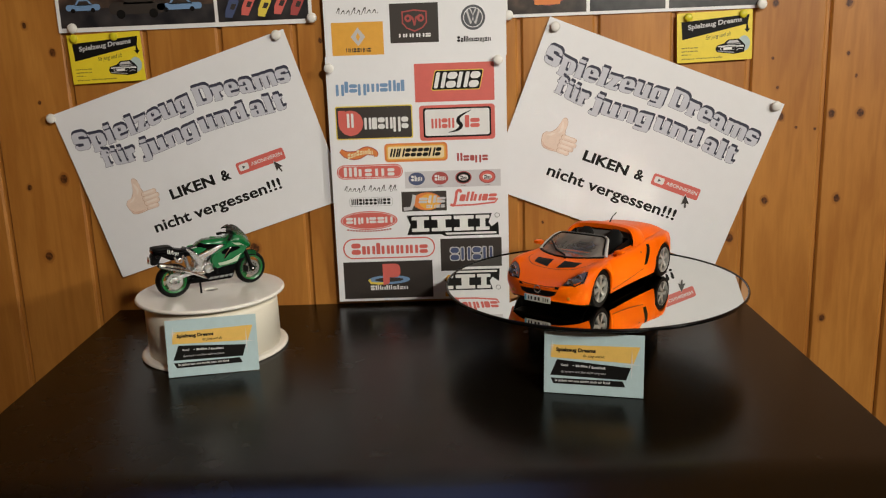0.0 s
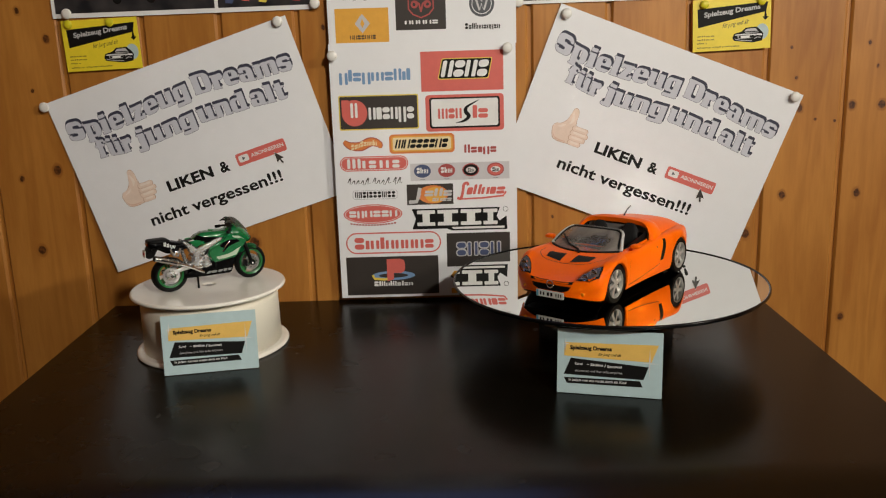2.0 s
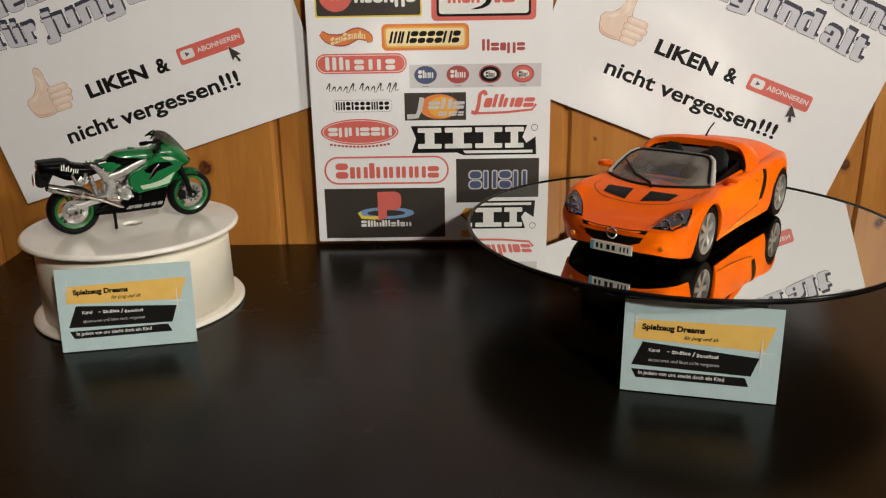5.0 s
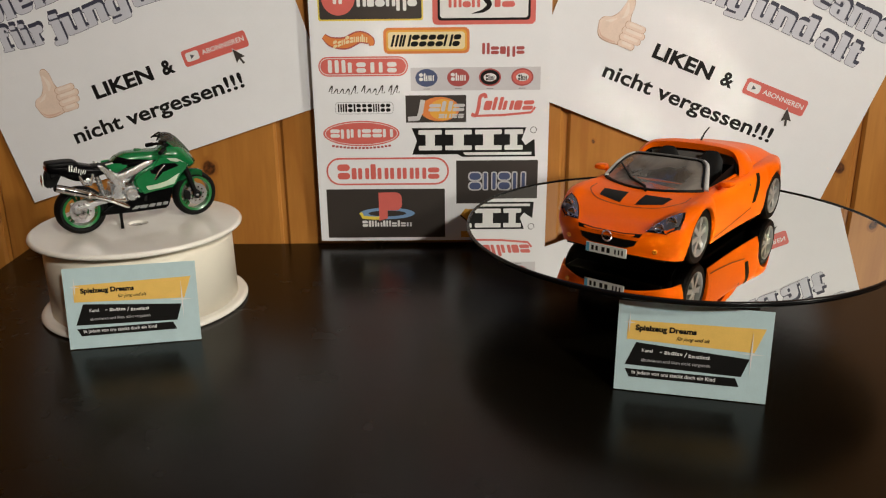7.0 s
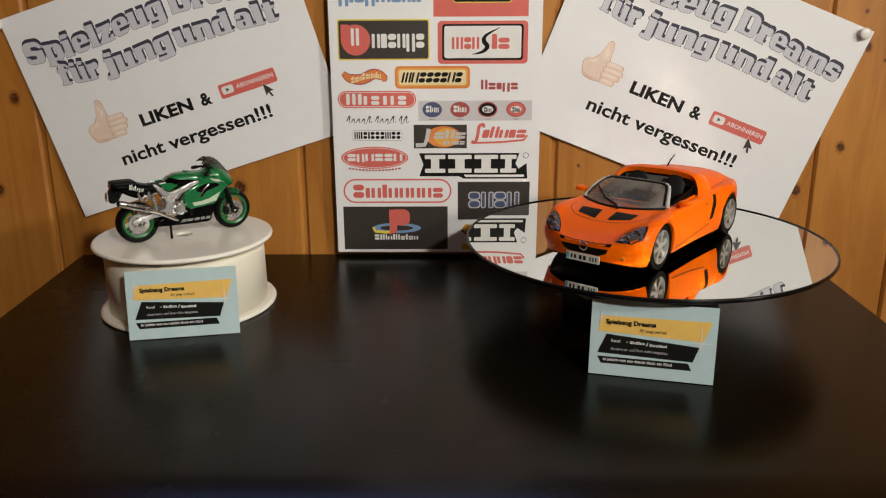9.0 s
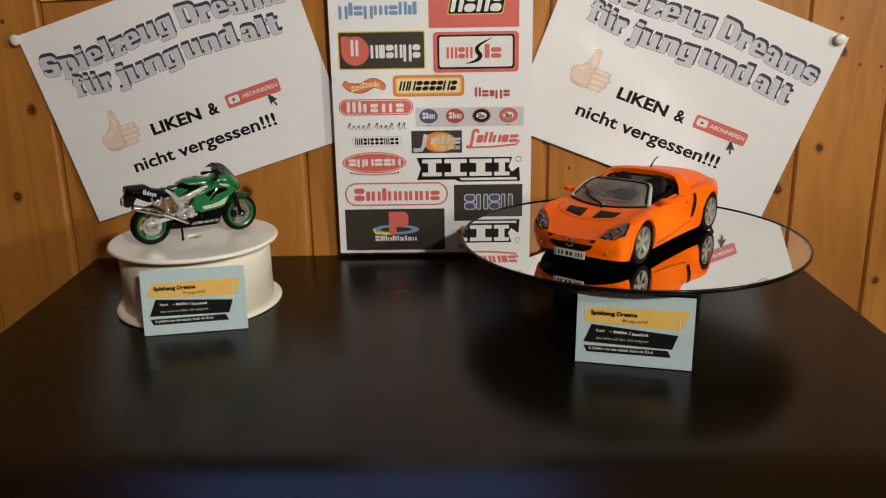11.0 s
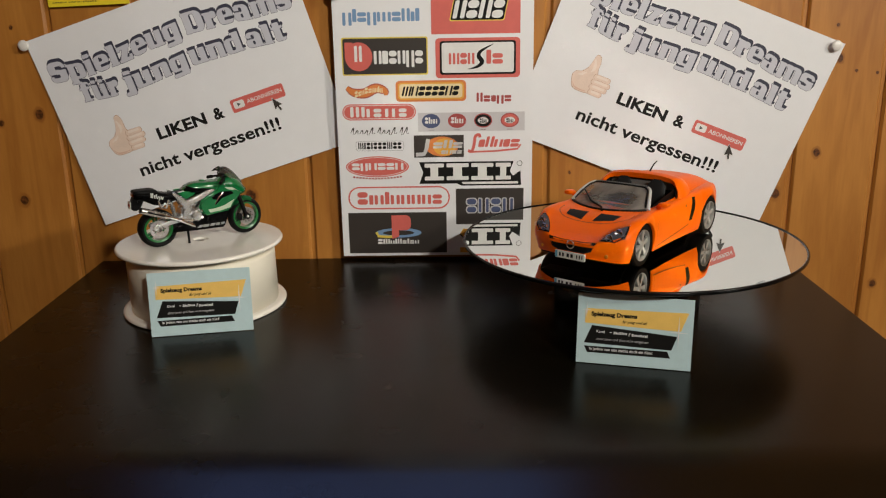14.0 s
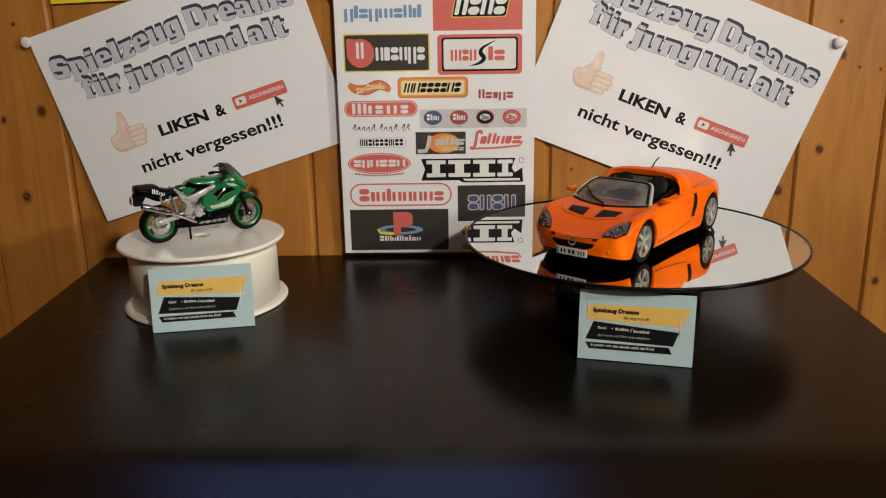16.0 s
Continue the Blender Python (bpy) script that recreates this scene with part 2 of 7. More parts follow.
def tube_bm(points, radius, n=10, cap=True):
    """A round bar along a line of points; radius is a number or one per point."""
    bm = bmesh.new()
    pts = [Vector(p) for p in points]
    rad = radius if isinstance(radius, (list, tuple)) else [radius] * len(pts)
    rings, side = [], None
    for i, p in enumerate(pts):
        way = (pts[min(i + 1, len(pts) - 1)] - pts[max(i - 1, 0)]).normalized()
        if side is None:
            side = way.orthogonal().normalized()
        side = (side - way * side.dot(way)).normalized()
        up = way.cross(side)
        rings.append([bm.verts.new(p + rad[i] * (side * math.cos(2 * math.pi * k / n) + up * math.sin(2 * math.pi * k / n))) for k in range(n)])
    for a, b in zip(rings, rings[1:]):
        for k in range(n):
            bm.faces.new((a[k], a[(k + 1) % n], b[(k + 1) % n], b[k]))
    if cap:
        bm.faces.new(rings[0])
        bm.faces.new(rings[-1])
    return bm


def merge(*bms):
    out = bmesh.new()
    for b in bms:
        me = bpy.data.meshes.new("tmp")
        b.to_mesh(me)
        b.free()
        out.from_mesh(me)
        bpy.data.meshes.remove(me)
    return out


def moved(bm, m):
    bm.transform(m)
    return bm


def smooth_line(points, n):
    """A smooth line of n points through the given ones."""
    p = [Vector(q) for q in points]
    p = [2 * p[0] - p[1]] + p + [2 * p[-1] - p[-2]]
    out, spans = [], len(p) - 3
    for i in range(n):
        s = i / (n - 1) * spans
        k = min(int(s), spans - 1)
        f = s - k
        a, b, c, d = p[k], p[k + 1], p[k + 2], p[k + 3]
        out.append(0.5 * ((2 * b) + (c - a) * f + (2 * a - 5 * b + 4 * c - d) * f ** 2 + (3 * b - a - 3 * c + d) * f ** 3))
    return out


# ---- flat print shapes, drawn in a plane u, v ----


def poly(points):
    bm = bmesh.new()
    bm.faces.new([bm.verts.new((u, v, 0)) for u, v in points])
    return bm


def rect(u0, v0, u1, v1, cuts=1):
    bm = bmesh.new()
    bmesh.ops.create_grid(bm, x_segments=cuts, y_segments=cuts, size=0.5)
    for v in bm.verts:
        v.co = Vector(((u0 + u1) / 2 + v.co.x * (u1 - u0), (v0 + v1) / 2 + v.co.y * (v1 - v0), 0))
    return bm


def rounded_points(u0, v0, u1, v1, r, seg=6):
    r = min(r, (u1 - u0) / 2, (v1 - v0) / 2)
    pts = []
    for cu, cv, a0 in ((u1 - r, v1 - r, 0), (u0 + r, v1 - r, 90), (u0 + r, v0 + r, 180), (u1 - r, v0 + r, 270)):
        for k in range(seg + 1):
            a = radians(a0 + 90 * k / seg)
            pts.append((cu + r * math.cos(a), cv + r * math.sin(a)))
    return pts


def pill(u0, v0, u1, v1, r):
    return poly(rounded_points(u0, v0, u1, v1, r))


def ellipse_points(u0, v0, u1, v1, n=40):
    return [((u0 + u1) / 2 + (u1 - u0) / 2 * math.cos(2 * math.pi * k / n), (v0 + v1) / 2 + (v1 - v0) / 2 * math.sin(2 * math.pi * k / n)) for k in range(n)]


def ellipse(u0, v0, u1, v1):
    return poly(ellipse_points(u0, v0, u1, v1))


def ring_of(outer, inner):
    bm = bmesh.new()
    a = [bm.verts.new((u, v, 0)) for u, v in outer]
    b = [bm.verts.new((u, v, 0)) for u, v in inner]
    n = len(a)
    for i in range(n):
        bm.faces.new((a[i], a[(i + 1) % n], b[(i + 1) % n], b[i]))
    return bm


def pill_ring(u0, v0, u1, v1, r, w):
    return ring_of(rounded_points(u0, v0, u1, v1, r), rounded_points(u0 + w, v0 + w, u1 - w, v1 - w, max(r - w, 1e-5)))


def ribbon(points, width):
    """A flat stroke along points; width is a number or one per point."""
    bm = bmesh.new()
    w = width if isinstance(width, (list, tuple)) else [width] * len(points)
    p = [Vector((u, v, 0)) for u, v in points]
    rows = []
    for i in range(len(p)):
        way = (p[min(i + 1, len(p) - 1)] - p[max(i - 1, 0)]).normalized()
        out = Vector((-way.y, way.x, 0)) * w[i] / 2
        rows.append((bm.verts.new(p[i] + out), bm.verts.new(p[i] - out)))
    for a, b in zip(rows, rows[1:]):
        bm.faces.new((a[0], a[1], b[1], b[0]))
    return bm


def words(text, u0, v0, u1, v1, weight=0.0, shear=0.0, space=1.0):
    """Lettering in the built-in font, fitted into a box."""
    cu = bpy.data.curves.new("lettering", "FONT")
    cu.body, cu.size, cu.offset, cu.shear, cu.resolution_u = text, 1.0, weight, shear, 3
    cu.space_character = space
    ob = new("lettering", cu)
    me = ob.evaluated_get(bpy.context.evaluated_depsgraph_get()).to_mesh()
    bm = bmesh.new()
    bm.from_mesh(me)
    bpy.data.objects.remove(ob)
    bpy.data.curves.remove(cu)
    us, vs = [v.co.x for v in bm.verts], [v.co.y for v in bm.verts]
    for v in bm.verts:
        v.co = Vector((u0 + (v.co.x - min(us)) / (max(us) - min(us)) * (u1 - u0), v0 + (v.co.y - min(vs)) / (max(vs) - min(vs)) * (v1 - v0), 0))
    return bm


WIDTHS = {"o": 1.0, "x": 0.95, "w": 1.5, "i": 0.42, "a": 0.9, "l": 0.45, "p": 1.0, "C": 1.1, "D": 1.15, "r": 0.7, " ": 0.55}


def blocks(pattern, u0, v0, u1, v1, gap=0.16, lean=0.0, low=0.0, high=1.0, mid=0.72, grow=0.0, solid=False, stroke=0.34):
    """A row of plain rounded bars that takes the room of an unlettered name. p: low, a, l, C, D: tall, others: short."""
    total = sum(WIDTHS[c] + gap for c in pattern) - gap
    s, h, u = (u1 - u0) / total, v1 - v0, u0
    out = []
    for c in pattern:
        w = WIDTHS[c] * s
        if c != " ":
            b0 = v0 + h * (0.0 if c == "p" else low)
            b1 = v0 + h * (high if c in "alCDt" else mid)
            st = min(stroke * s + 2 * grow, 0.46 * w + grow)
            corner = 0.24 * w if c not in "CD" else 0.16 * w
            if solid or c in "ilr":
                out.append(poly(rounded_points(u - grow, b0 - grow, u + w + grow, b1 + grow, corner, 3)))
            elif c in "Co":
                half = 0.44 * (b1 - b0)
                for a in (b0, b1 - half):
                    out.append(poly(rounded_points(u - grow, a - grow, u + w + grow, a + half + grow, 0.5 * half, 3)))
            else:
                n = 3 if c == "w" else 2
                for k in range(n):
                    a = u - grow + (w + 2 * grow - st) * k / (n - 1)
                    out.append(poly(rounded_points(a, b0 - grow, a + st, b1 + grow, 0.3 * st, 2)))
        u += w + gap * s
    for bm in out:
        for v in bm.verts:
            v.co.x += lean * (v.co.y - v0)
    return out


class Sheet:
    """A thin sheet of paper or card with a plane u, v on its face; n points out of the face."""

    def __init__(self, name, origin, eu, ev, w, h, material, lift=None, thick=0.0003, cuts=(24, 18), v_down=True):
        self.o, self.eu, self.ev = Vector(origin), Vector(eu).normalized(), Vector(ev).normalized()
        self.n = self.eu.cross(self.ev)
        self.lift = lift or (lambda u, v: 0.0)
        self.layer = 0
        bm = bmesh.new()
        v0, v1 = (-h, 0) if v_down else (0, h)
        grid = []
        for j in range(cuts[1] + 1):
            grid.append([bm.verts.new(self.at(w * i / cuts[0], v0 + (v1 - v0) * j / cuts[1], 0)) for i in range(cuts[0] + 1)])
        for j in range(cuts[1]):
            for i in range(cuts[0]):
                bm.faces.new((grid[j][i], grid[j][i + 1], grid[j + 1][i + 1], grid[j + 1][i]))
        geom = bmesh.ops.extrude_face_region(bm, geom=bm.faces[:])
        for v in [g for g in geom["geom"] if isinstance(g, bmesh.types.BMVert)]:
            v.co -= self.n * thick
        self.thing = obj(name, bm, material, smooth=False)

    def at(self, u, v, height):
        return self.o + self.eu * u + self.ev * v + self.n * (height + self.lift(u, v))

    def put(self, name, bm, material, layer=1, parent=None, label=""):
        """Lays a flat print shape, or a row of them, on the sheet."""
        if isinstance(bm, list):
            return [self.put(name, b, material, layer, parent, label) for b in bm][0]
        for f in bm.faces:
            f.normal_update()
        flip = [f for f in bm.faces if f.normal.z < 0]
        bmesh.ops.reverse_faces(bm, faces=flip)
        for v in bm.verts:
            v.co = self.at(v.co.x, v.co.y, 0.00012 * layer)
        me = bpy.data.meshes.new(name)
        bm.to_mesh(me)
        bm.free()
        me.materials.append(material)
        ob = new(name, me)
        ob.parent = parent or self.thing
        if label:
            ob["label"] = label
        return ob


# ---- the room ----
TABLE_Z = 0.748
# the table stands very slightly out of level, its front edge low
SLOPE = Matrix.Translation((0, 0, TABLE_Z)) @ Matrix.Rotation(0.028, 4, "X") @ Matrix.Translation((0, 0, -TABLE_Z))
BACK, LEFT, RIGHT, TOP = -3.8, -1.9, 3.0, 2.45


def structure(name, bm, material, label, category):
    return tagged(obj(name, bm, material), label, category, kind="structure")


structure("floor", box_bm(LEFT - 0.1, BACK - 0.1, -0.1, RIGHT + 0.1, 0.05, 0.0), FLOOR_M, "brown wooden floor under the table", "floor")
structure("ceiling", box_bm(LEFT - 0.1, BACK - 0.1, TOP, RIGHT + 0.1, 0.05, TOP + 0.1), CEIL_M, "plain off-white painted ceiling", "ceiling")
structure("wall_west", box_bm(LEFT - 0.1, BACK, 0.0, LEFT, 0.04, TOP), PINE_PLAIN, "pine-clad side wall", "wall")
structure("wall_east", box_bm(RIGHT, BACK, 0.0, RIGHT + 0.1, 0.04, TOP), PINE_PLAIN, "pine-clad side wall", "wall")
structure("wall_south", box_bm(LEFT, BACK - 0.1, 0.0, RIGHT, BACK, TOP), PINE_PLAIN, "pine-clad wall behind the viewer", "wall")
# blue glow added for the sheen along the table's front edge
glow = bpy.data.materials.new("assumed_dusk_glow")
glow.use_nodes = True
em = glow.node_tree.nodes["Principled BSDF"]
em.inputs["Base Color"].default_value = (0, 0, 0, 1)
em.inputs["Emission Color"].default_value = (0.27, 0.42, 1.0, 1)
em.inputs["Emission Strength"].default_value = 3.0
# a small assumed window high in the boarded wall, out of view above the papers, holds the blue dusk glow
WX0, WX1, WZ0, WZ1 = -0.500, 0.220, 1.35, 2.15
structure("backdrop", box_bm(WX0 - 0.3, 0.30, WZ0 - 0.3, WX1 + 0.3, 0.31, WZ1 + 0.3), glow, "blue dusk glow added behind the assumed upper window", "sky")

north = tagged(new("wall_north"), "honey-coloured pine board wall with dark knots", "wall", kind="structure")
BACKING = mat("dark_backing", (0.03, 0.015, 0.006), 0.8)
for x0, x1, z0, z1 in ((LEFT, WX0, 0.0, TOP), (WX1, RIGHT, 0.0, TOP), (WX0, WX1, 0.0, WZ0), (WX0, WX1, WZ1, TOP)):
    part("backing", box_bm(x0, 0.013, z0, x1, 0.05, z1), BACKING, north)
window = tagged(new("assumed_window"), "small assumed window with a pine frame, out of view high in the wall", "window", kind="structure")
for x0, x1, z0, z1 in ((WX0 - 0.03, WX0 + 0.02, WZ0 - 0.03, WZ1 + 0.03), (WX1 - 0.02, WX1 + 0.03, WZ0 - 0.03, WZ1 + 0.03), (WX0 + 0.021, WX1 - 0.021, WZ0 - 0.03, WZ0 + 0.02), (WX0 + 0.021, WX1 - 0.021, WZ1 - 0.02, WZ1 + 0.03)):
    part("frame_bar", box_bm(x0, -0.016, z0, x1, -0.0005, z1, 0.003), PINE_PLAIN, window)
JOINTS = [-0.79, -0.69, -0.595, -0.500, -0.402, -0.309, -0.221, -0.133, -0.044, 0.045, 0.130, 0.220, 0.310, 0.399, 0.489, 0.578, 0.67, 0.765]


def board_bm(x0, x1, z0, z1):
    """A tongued board with chamfered long edges."""
    bm = bmesh.new()
    c, t = 0.0024, 0.0022
    prof = [(x0, 0.014), (x0, t), (x0 + c, 0.0), (x1 - 0.0045 - c, 0.0), (x1 - 0.0045, t), (x1 - 0.0045, 0.0032), (x1, 0.0032), (x1, 0.014)]
    lo = [bm.verts.new((x, y, z0)) for x, y in prof]
    hi = [bm.verts.new((x, y, z1)) for x, y in prof]
    for i in range(len(prof)):
        j = (i + 1) % len(prof)
        bm.faces.new((lo[i], lo[j], hi[j], hi[i]))
    bm.faces.new(lo)
    bm.faces.new(hi)
    return bm


for a, b in zip(JOINTS, JOINTS[1:]):
    if WX0 - 0.01 < a and b < WX1 + 0.01:
        part("board", board_bm(a, b, 0.0, WZ0), PINE, north)
        part("board", board_bm(a, b, WZ1, TOP), PINE, north)
    else:
        part("board", board_bm(a, b, 0.0, TOP), PINE, north)
structure("wall_flank", box_bm(LEFT, 0.0, 0.0, JOINTS[0] - 0.003, 0.012, TOP), PINE_PLAIN, "pine boarding beside the display", "wall")
structure("wall_flank", box_bm(JOINTS[-1] + 0.003, 0.0, 0.0, RIGHT, 0.012, TOP), PINE_PLAIN, "pine boarding beside the display", "wall")

# ---- the table ----


def table():
    t = tagged(new("table"), "black satin table with a rounded front edge against the wall", "table")
    bm = bmesh.new()
    # the front edge bends down gently, runs straight and then rolls over in a small arc
    prof = [(-0.003, TABLE_Z - 0.04), (-0.003, TABLE_Z)]
    y, z, last = -0.410, TABLE_Z, 0.0
    for k in range(1, 49):
        a = radians(12 * k / 16 if k <= 16 else 12 + 78 * (k - 16) / 32)
        R = 0.14 if k <= 16 else 0.016
        if k == 17:
            y, z = y - 0.055 * math.cos(last), z - 0.055 * math.sin(last)
            prof.append((y, z))
        y, z, last = y - R * (math.sin(a) - math.sin(last)), z - R * (math.cos(last) - math.cos(a)), a
        prof.append((y, z))
    prof += [(y, TABLE_Z - 0.20), (-0.48, TABLE_Z - 0.20), (-0.48, TABLE_Z - 0.11), (-0.40, TABLE_Z - 0.04)]
    half = lambda y, s: -(0.3787 + 0.062 * y) if s < 0 else 0.3911 + 0.039 * y
    rows = [[bm.verts.new((half(y, s), y, z)) for y, z in prof] for s in (-1, 1)]
    n = len(prof)
    for i in range(n):
        j = (i + 1) % n
        bm.faces.new((rows[0][i], rows[0][j], rows[1][j], rows[1][i]))
    sides = [bm.faces.new(rows[0]), bm.faces.new(rows[1])]
    edges = [e for f in sides for e in f.edges if all(v.co.z > TABLE_Z - 0.001 for v in e.verts)]
    bmesh.ops.bevel(bm, geom=edges, offset=0.002, segments=2, affect="EDGES")
    bmesh.ops.recalc_face_normals(bm, faces=bm.faces)
    for e in bm.edges:
        e.smooth = len(e.link_faces) == 2 and e.calc_face_angle(0) < radians(20)
    part("tabletop", bm, TABLE_BLACK, t, smooth=True)
    # closed sides and back reach down to the floor
    for side in (-1, 1):
        b = bmesh.new()
        foot = [(-0.005, 0.004), (-0.495, 0.018)]
        rows = []
        for y, z0 in foot:
            x = half(y, side) - side * 0.003
            rows.append([b.verts.new(p) for p in ((x, y, z0), (x - side * 0.022, y, z0), (x - side * 0.022, y, TABLE_Z - (0.041 if y > -0.1 else 0.205)), (x, y, TABLE_Z - (0.041 if y > -0.1 else 0.205)))])
        top = [b.verts.new((half(-0.39, side) - side * q, -0.39, TABLE_Z - 0.042)) for q in (0.025, 0.003)]
        r0, r1 = rows
        b.faces.new((r0[0], r0[3], top[1], r1[3], r1[0]))
        b.faces.new((r0[1], r0[2], top[0], r1[2], r1[1]))
        for f in ((r0[0], r0[1], r0[2], r0[3]), (r1[0], r1[1], r1[2], r1[3]), (r0[0], r0[1], r1[1], r1[0]), (r0[2], r0[3], top[1], top[0]), (top[0], top[1], r1[3], r1[2])):
            b.faces.new(f)
        part("side_panel", b, TABLE_BLACK, t)
    part("back_panel", box_bm(-0.352, -0.019, 0.006, 0.365, -0.006, TABLE_Z - 0.042), TABLE_BLACK, t)
    t.matrix_world = SLOPE
    return t


table()

# ---- papers on the wall ----
GAP = -0.0012


def pin(x, z, colour, label, y=-0.0022, r=0.0058):
    """A drawing pin with a domed round head and a collar."""
    t = tagged(new("drawing_pin"), label, "pin", group="drawing pins")
    prof = [(r * 0.55, 0.0), (r * 0.6, 0.001), (r * 0.5, 0.003), (r * 0.92, 0.0036), (r, 0.0042), (r * 0.97, 0.0052), (r * 0.7, 0.0061), (r * 0.25, 0.0065)]
    head = lathe_bm(prof, 20)
    turn = Matrix.Translation((x, y, z)) @ Matrix.Rotation(radians(90), 4, "X")
    part("head", moved(head, turn), colour, t, smooth=True)
    part("spike", moved(lathe_bm([(0.0006, -0.008), (0.0006, 0.0005)], 8), turn), STEEL, t)
    return t


W_PIN, Y_PIN = "white plastic drawing pin holding paper to the wall", "yellow plastic drawing pin holding a small card"
for x, z in ((-0.391, 1.089), (-0.155, 1.074), (-0.430, 0.987), (-0.112, 1.092), (0.169, 1.073), (0.4290, 0.974), (0.115, 1.087), (0.406, 1.090)):
    pin(x, z, PIN_WHITE, W_PIN)
for x, z in ((-0.0945, 1.034), (0.1015, 1.0375)):
    pin(x, z, PIN_WHITE, W_PIN, y=-0.0125)
for x, z in ((-0.391, 1.0775), (-0.344, 1.0785), (0.322, 1.078), (0.385, 1.080)):
    pin(x, z, PIN_YELLOW, Y_PIN, r=0.0048)


def wave_by(knots):
    us, vs = [k[0] for k in knots], [k[1] for k in knots]

    def f(u):
        k = min(max(sum(1 for q in us if q <= u) - 1, 0), len(us) - 2)
        f = min(max((u - us[k]) / (us[k + 1] - us[k]), 0), 1)
        return vs[k] + (vs[k + 1] - vs[k]) * (f * f * (3 - 2 * f))
    return f


LINE_1 = wave_by([(0.008, -0.0500), (0.052, -0.0545), (0.09, -0.0535), (0.13, -0.0500), (0.17, -0.0485), (0.21, -0.0515), (0.25, -0.0560), (0.285, -0.058)])
LINE_2 = wave_by([(0.033, -0.0785), (0.07, -0.0825), (0.10, -0.0835), (0.14, -0.0815), (0.165, -0.0800), (0.215, -0.0820), (0.265, -0.0860)])


# heavy display letters: width, rounded boxes that add and rounded boxes that cut, in units of the capital height
# a box is x0, z0, x1, z1, corner radius and, if it leans, its slant
LETTERS = {}


def letter(c, wide, adds, cuts=()):
    LETTERS[c] = (wide, adds, cuts)


S_ADD, S_CUT = [(0, 0, 0.74, 1, 0.27)], [(0.31, 0.61, 0.60, 0.78, 0.05), (0.45, 0.58, 0.85, 0.68, 0.01), (0.14, 0.22, 0.43, 0.38, 0.05), (-0.1, 0.32, 0.30, 0.41, 0.01)]
letter("S", 0.74, S_ADD, S_CUT)
letter("s", 0.64, *[[(x0 * 0.86, z0 * 0.76, x1 * 0.86, z1 * 0.76, r * 0.8) for x0, z0, x1, z1, r in q] for q in (S_ADD, S_CUT)])
letter("p", 0.74, [(0.05, -0.24, 0.33, 0.76, 0.02), (0, -0.24, 0.40, -0.15, 0.01), (0, 0.66, 0.2, 0.76, 0.01), (0.20, 0, 0.74, 0.76, 0.24)], [(0.32, 0.13, 0.46, 0.63, 0.06)])
STEM = [(0.05, 0, 0.34, 0.76, 0.02), (0, 0, 0.39, 0.09, 0.01), (0, 0.66, 0.2, 0.76, 0.01)]
letter("i", 0.39, STEM + [(0.05, 0.84, 0.34, 1.02, 0.02)])
letter("l", 0.39, [(0.05, 0, 0.34, 1, 0.02), (0, 0, 0.39, 0.09, 0.01), (0, 0.90, 0.2, 1, 0.01)])
letter("e", 0.67, [(0, 0, 0.67, 0.76, 0.27)], [(0.26, 0.44, 0.41, 0.66, 0.05), (0.26, 0.18, 0.80, 0.32, 0.02)])
letter("z", 0.60, [(0, 0.60, 0.60, 0.76, 0.01), (0, 0, 0.60, 0.16, 0.01), (0, 0.52, 0.13, 0.7, 0.01), (0.47, 0.05, 0.60, 0.26, 0.01), (0.0, 0.05, 0.30, 0.71, 0.01, 0.45)])
U_ADD = [(0.03, 0, 0.6, 0.6, 0.15), (0.03, 0.3, 0.32, 0.76, 0.02), (0.42, 0, 0.71, 0.76, 0.02), (-0.02, 0.67, 0.2, 0.76, 0.01), (0.62, 0, 0.78, 0.09, 0.01)]
U_CUT = [(0.31, 0.13, 0.44, 0.9, 0.05)]
letter("u", 0.76, U_ADD, U_CUT)
letter("ü", 0.76, U_ADD + [(0.05, 0.84, 0.29, 1.0, 0.03), (0.43, 0.84, 0.67, 1.0, 0.03)], U_CUT)
letter("g", 0.70, [(0, 0.04, 0.58, 0.76, 0.23), (0.42, -0.06, 0.70, 0.76, 0.02), (0.03, -0.24, 0.70, -0.06, 0.08), (0.35, -0.24, 0.70, 0.1, 0.15)], [(0.27, 0.16, 0.43, 0.63, 0.06), (-0.1, -0.06, 0.40, 0.03, 0.02)])
letter("D", 0.86, [(0.20, 0, 0.86, 1, 0.30), (0.03, 0, 0.45, 1, 0.02), (0, 0.90, 0.3, 1, 0.01), (0, 0, 0.3, 0.10, 0.01)], [(0.33, 0.13, 0.56, 0.87, 0.09)])
letter("r", 0.58, STEM + [(0.30, 0.45, 0.58, 0.78, 0.13), (0.3, 0.58, 0.45, 0.73, 0.02)])
letter("a", 0.70, [(0.02, 0.40, 0.65, 0.76, 0.24), (0, 0, 0.50, 0.44, 0.17), (0.37, 0, 0.65, 0.55, 0.02), (0.5, 0, 0.72, 0.09, 0.01)], [(-0.1, 0.41, 0.28, 0.48, 0.02), (0.25, 0.41, 0.38, 0.63, 0.05), (0.27, 0.13, 0.37, 0.33, 0.04)])
letter("m", 1.08, [(0.05, 0, 0.32, 0.76, 0.02), (0.3, 0.3, 0.70, 0.76, 0.15), (0.60, 0.3, 1.07, 0.76, 0.15), (0.42, 0, 0.69, 0.5, 0.02), (0.79, 0, 1.07, 0.5, 0.02), (0, 0.66, 0.2, 0.76, 0.01)], [(0.31, -0.1, 0.43, 0.62, 0.05), (0.68, -0.1, 0.80, 0.62, 0.05)])
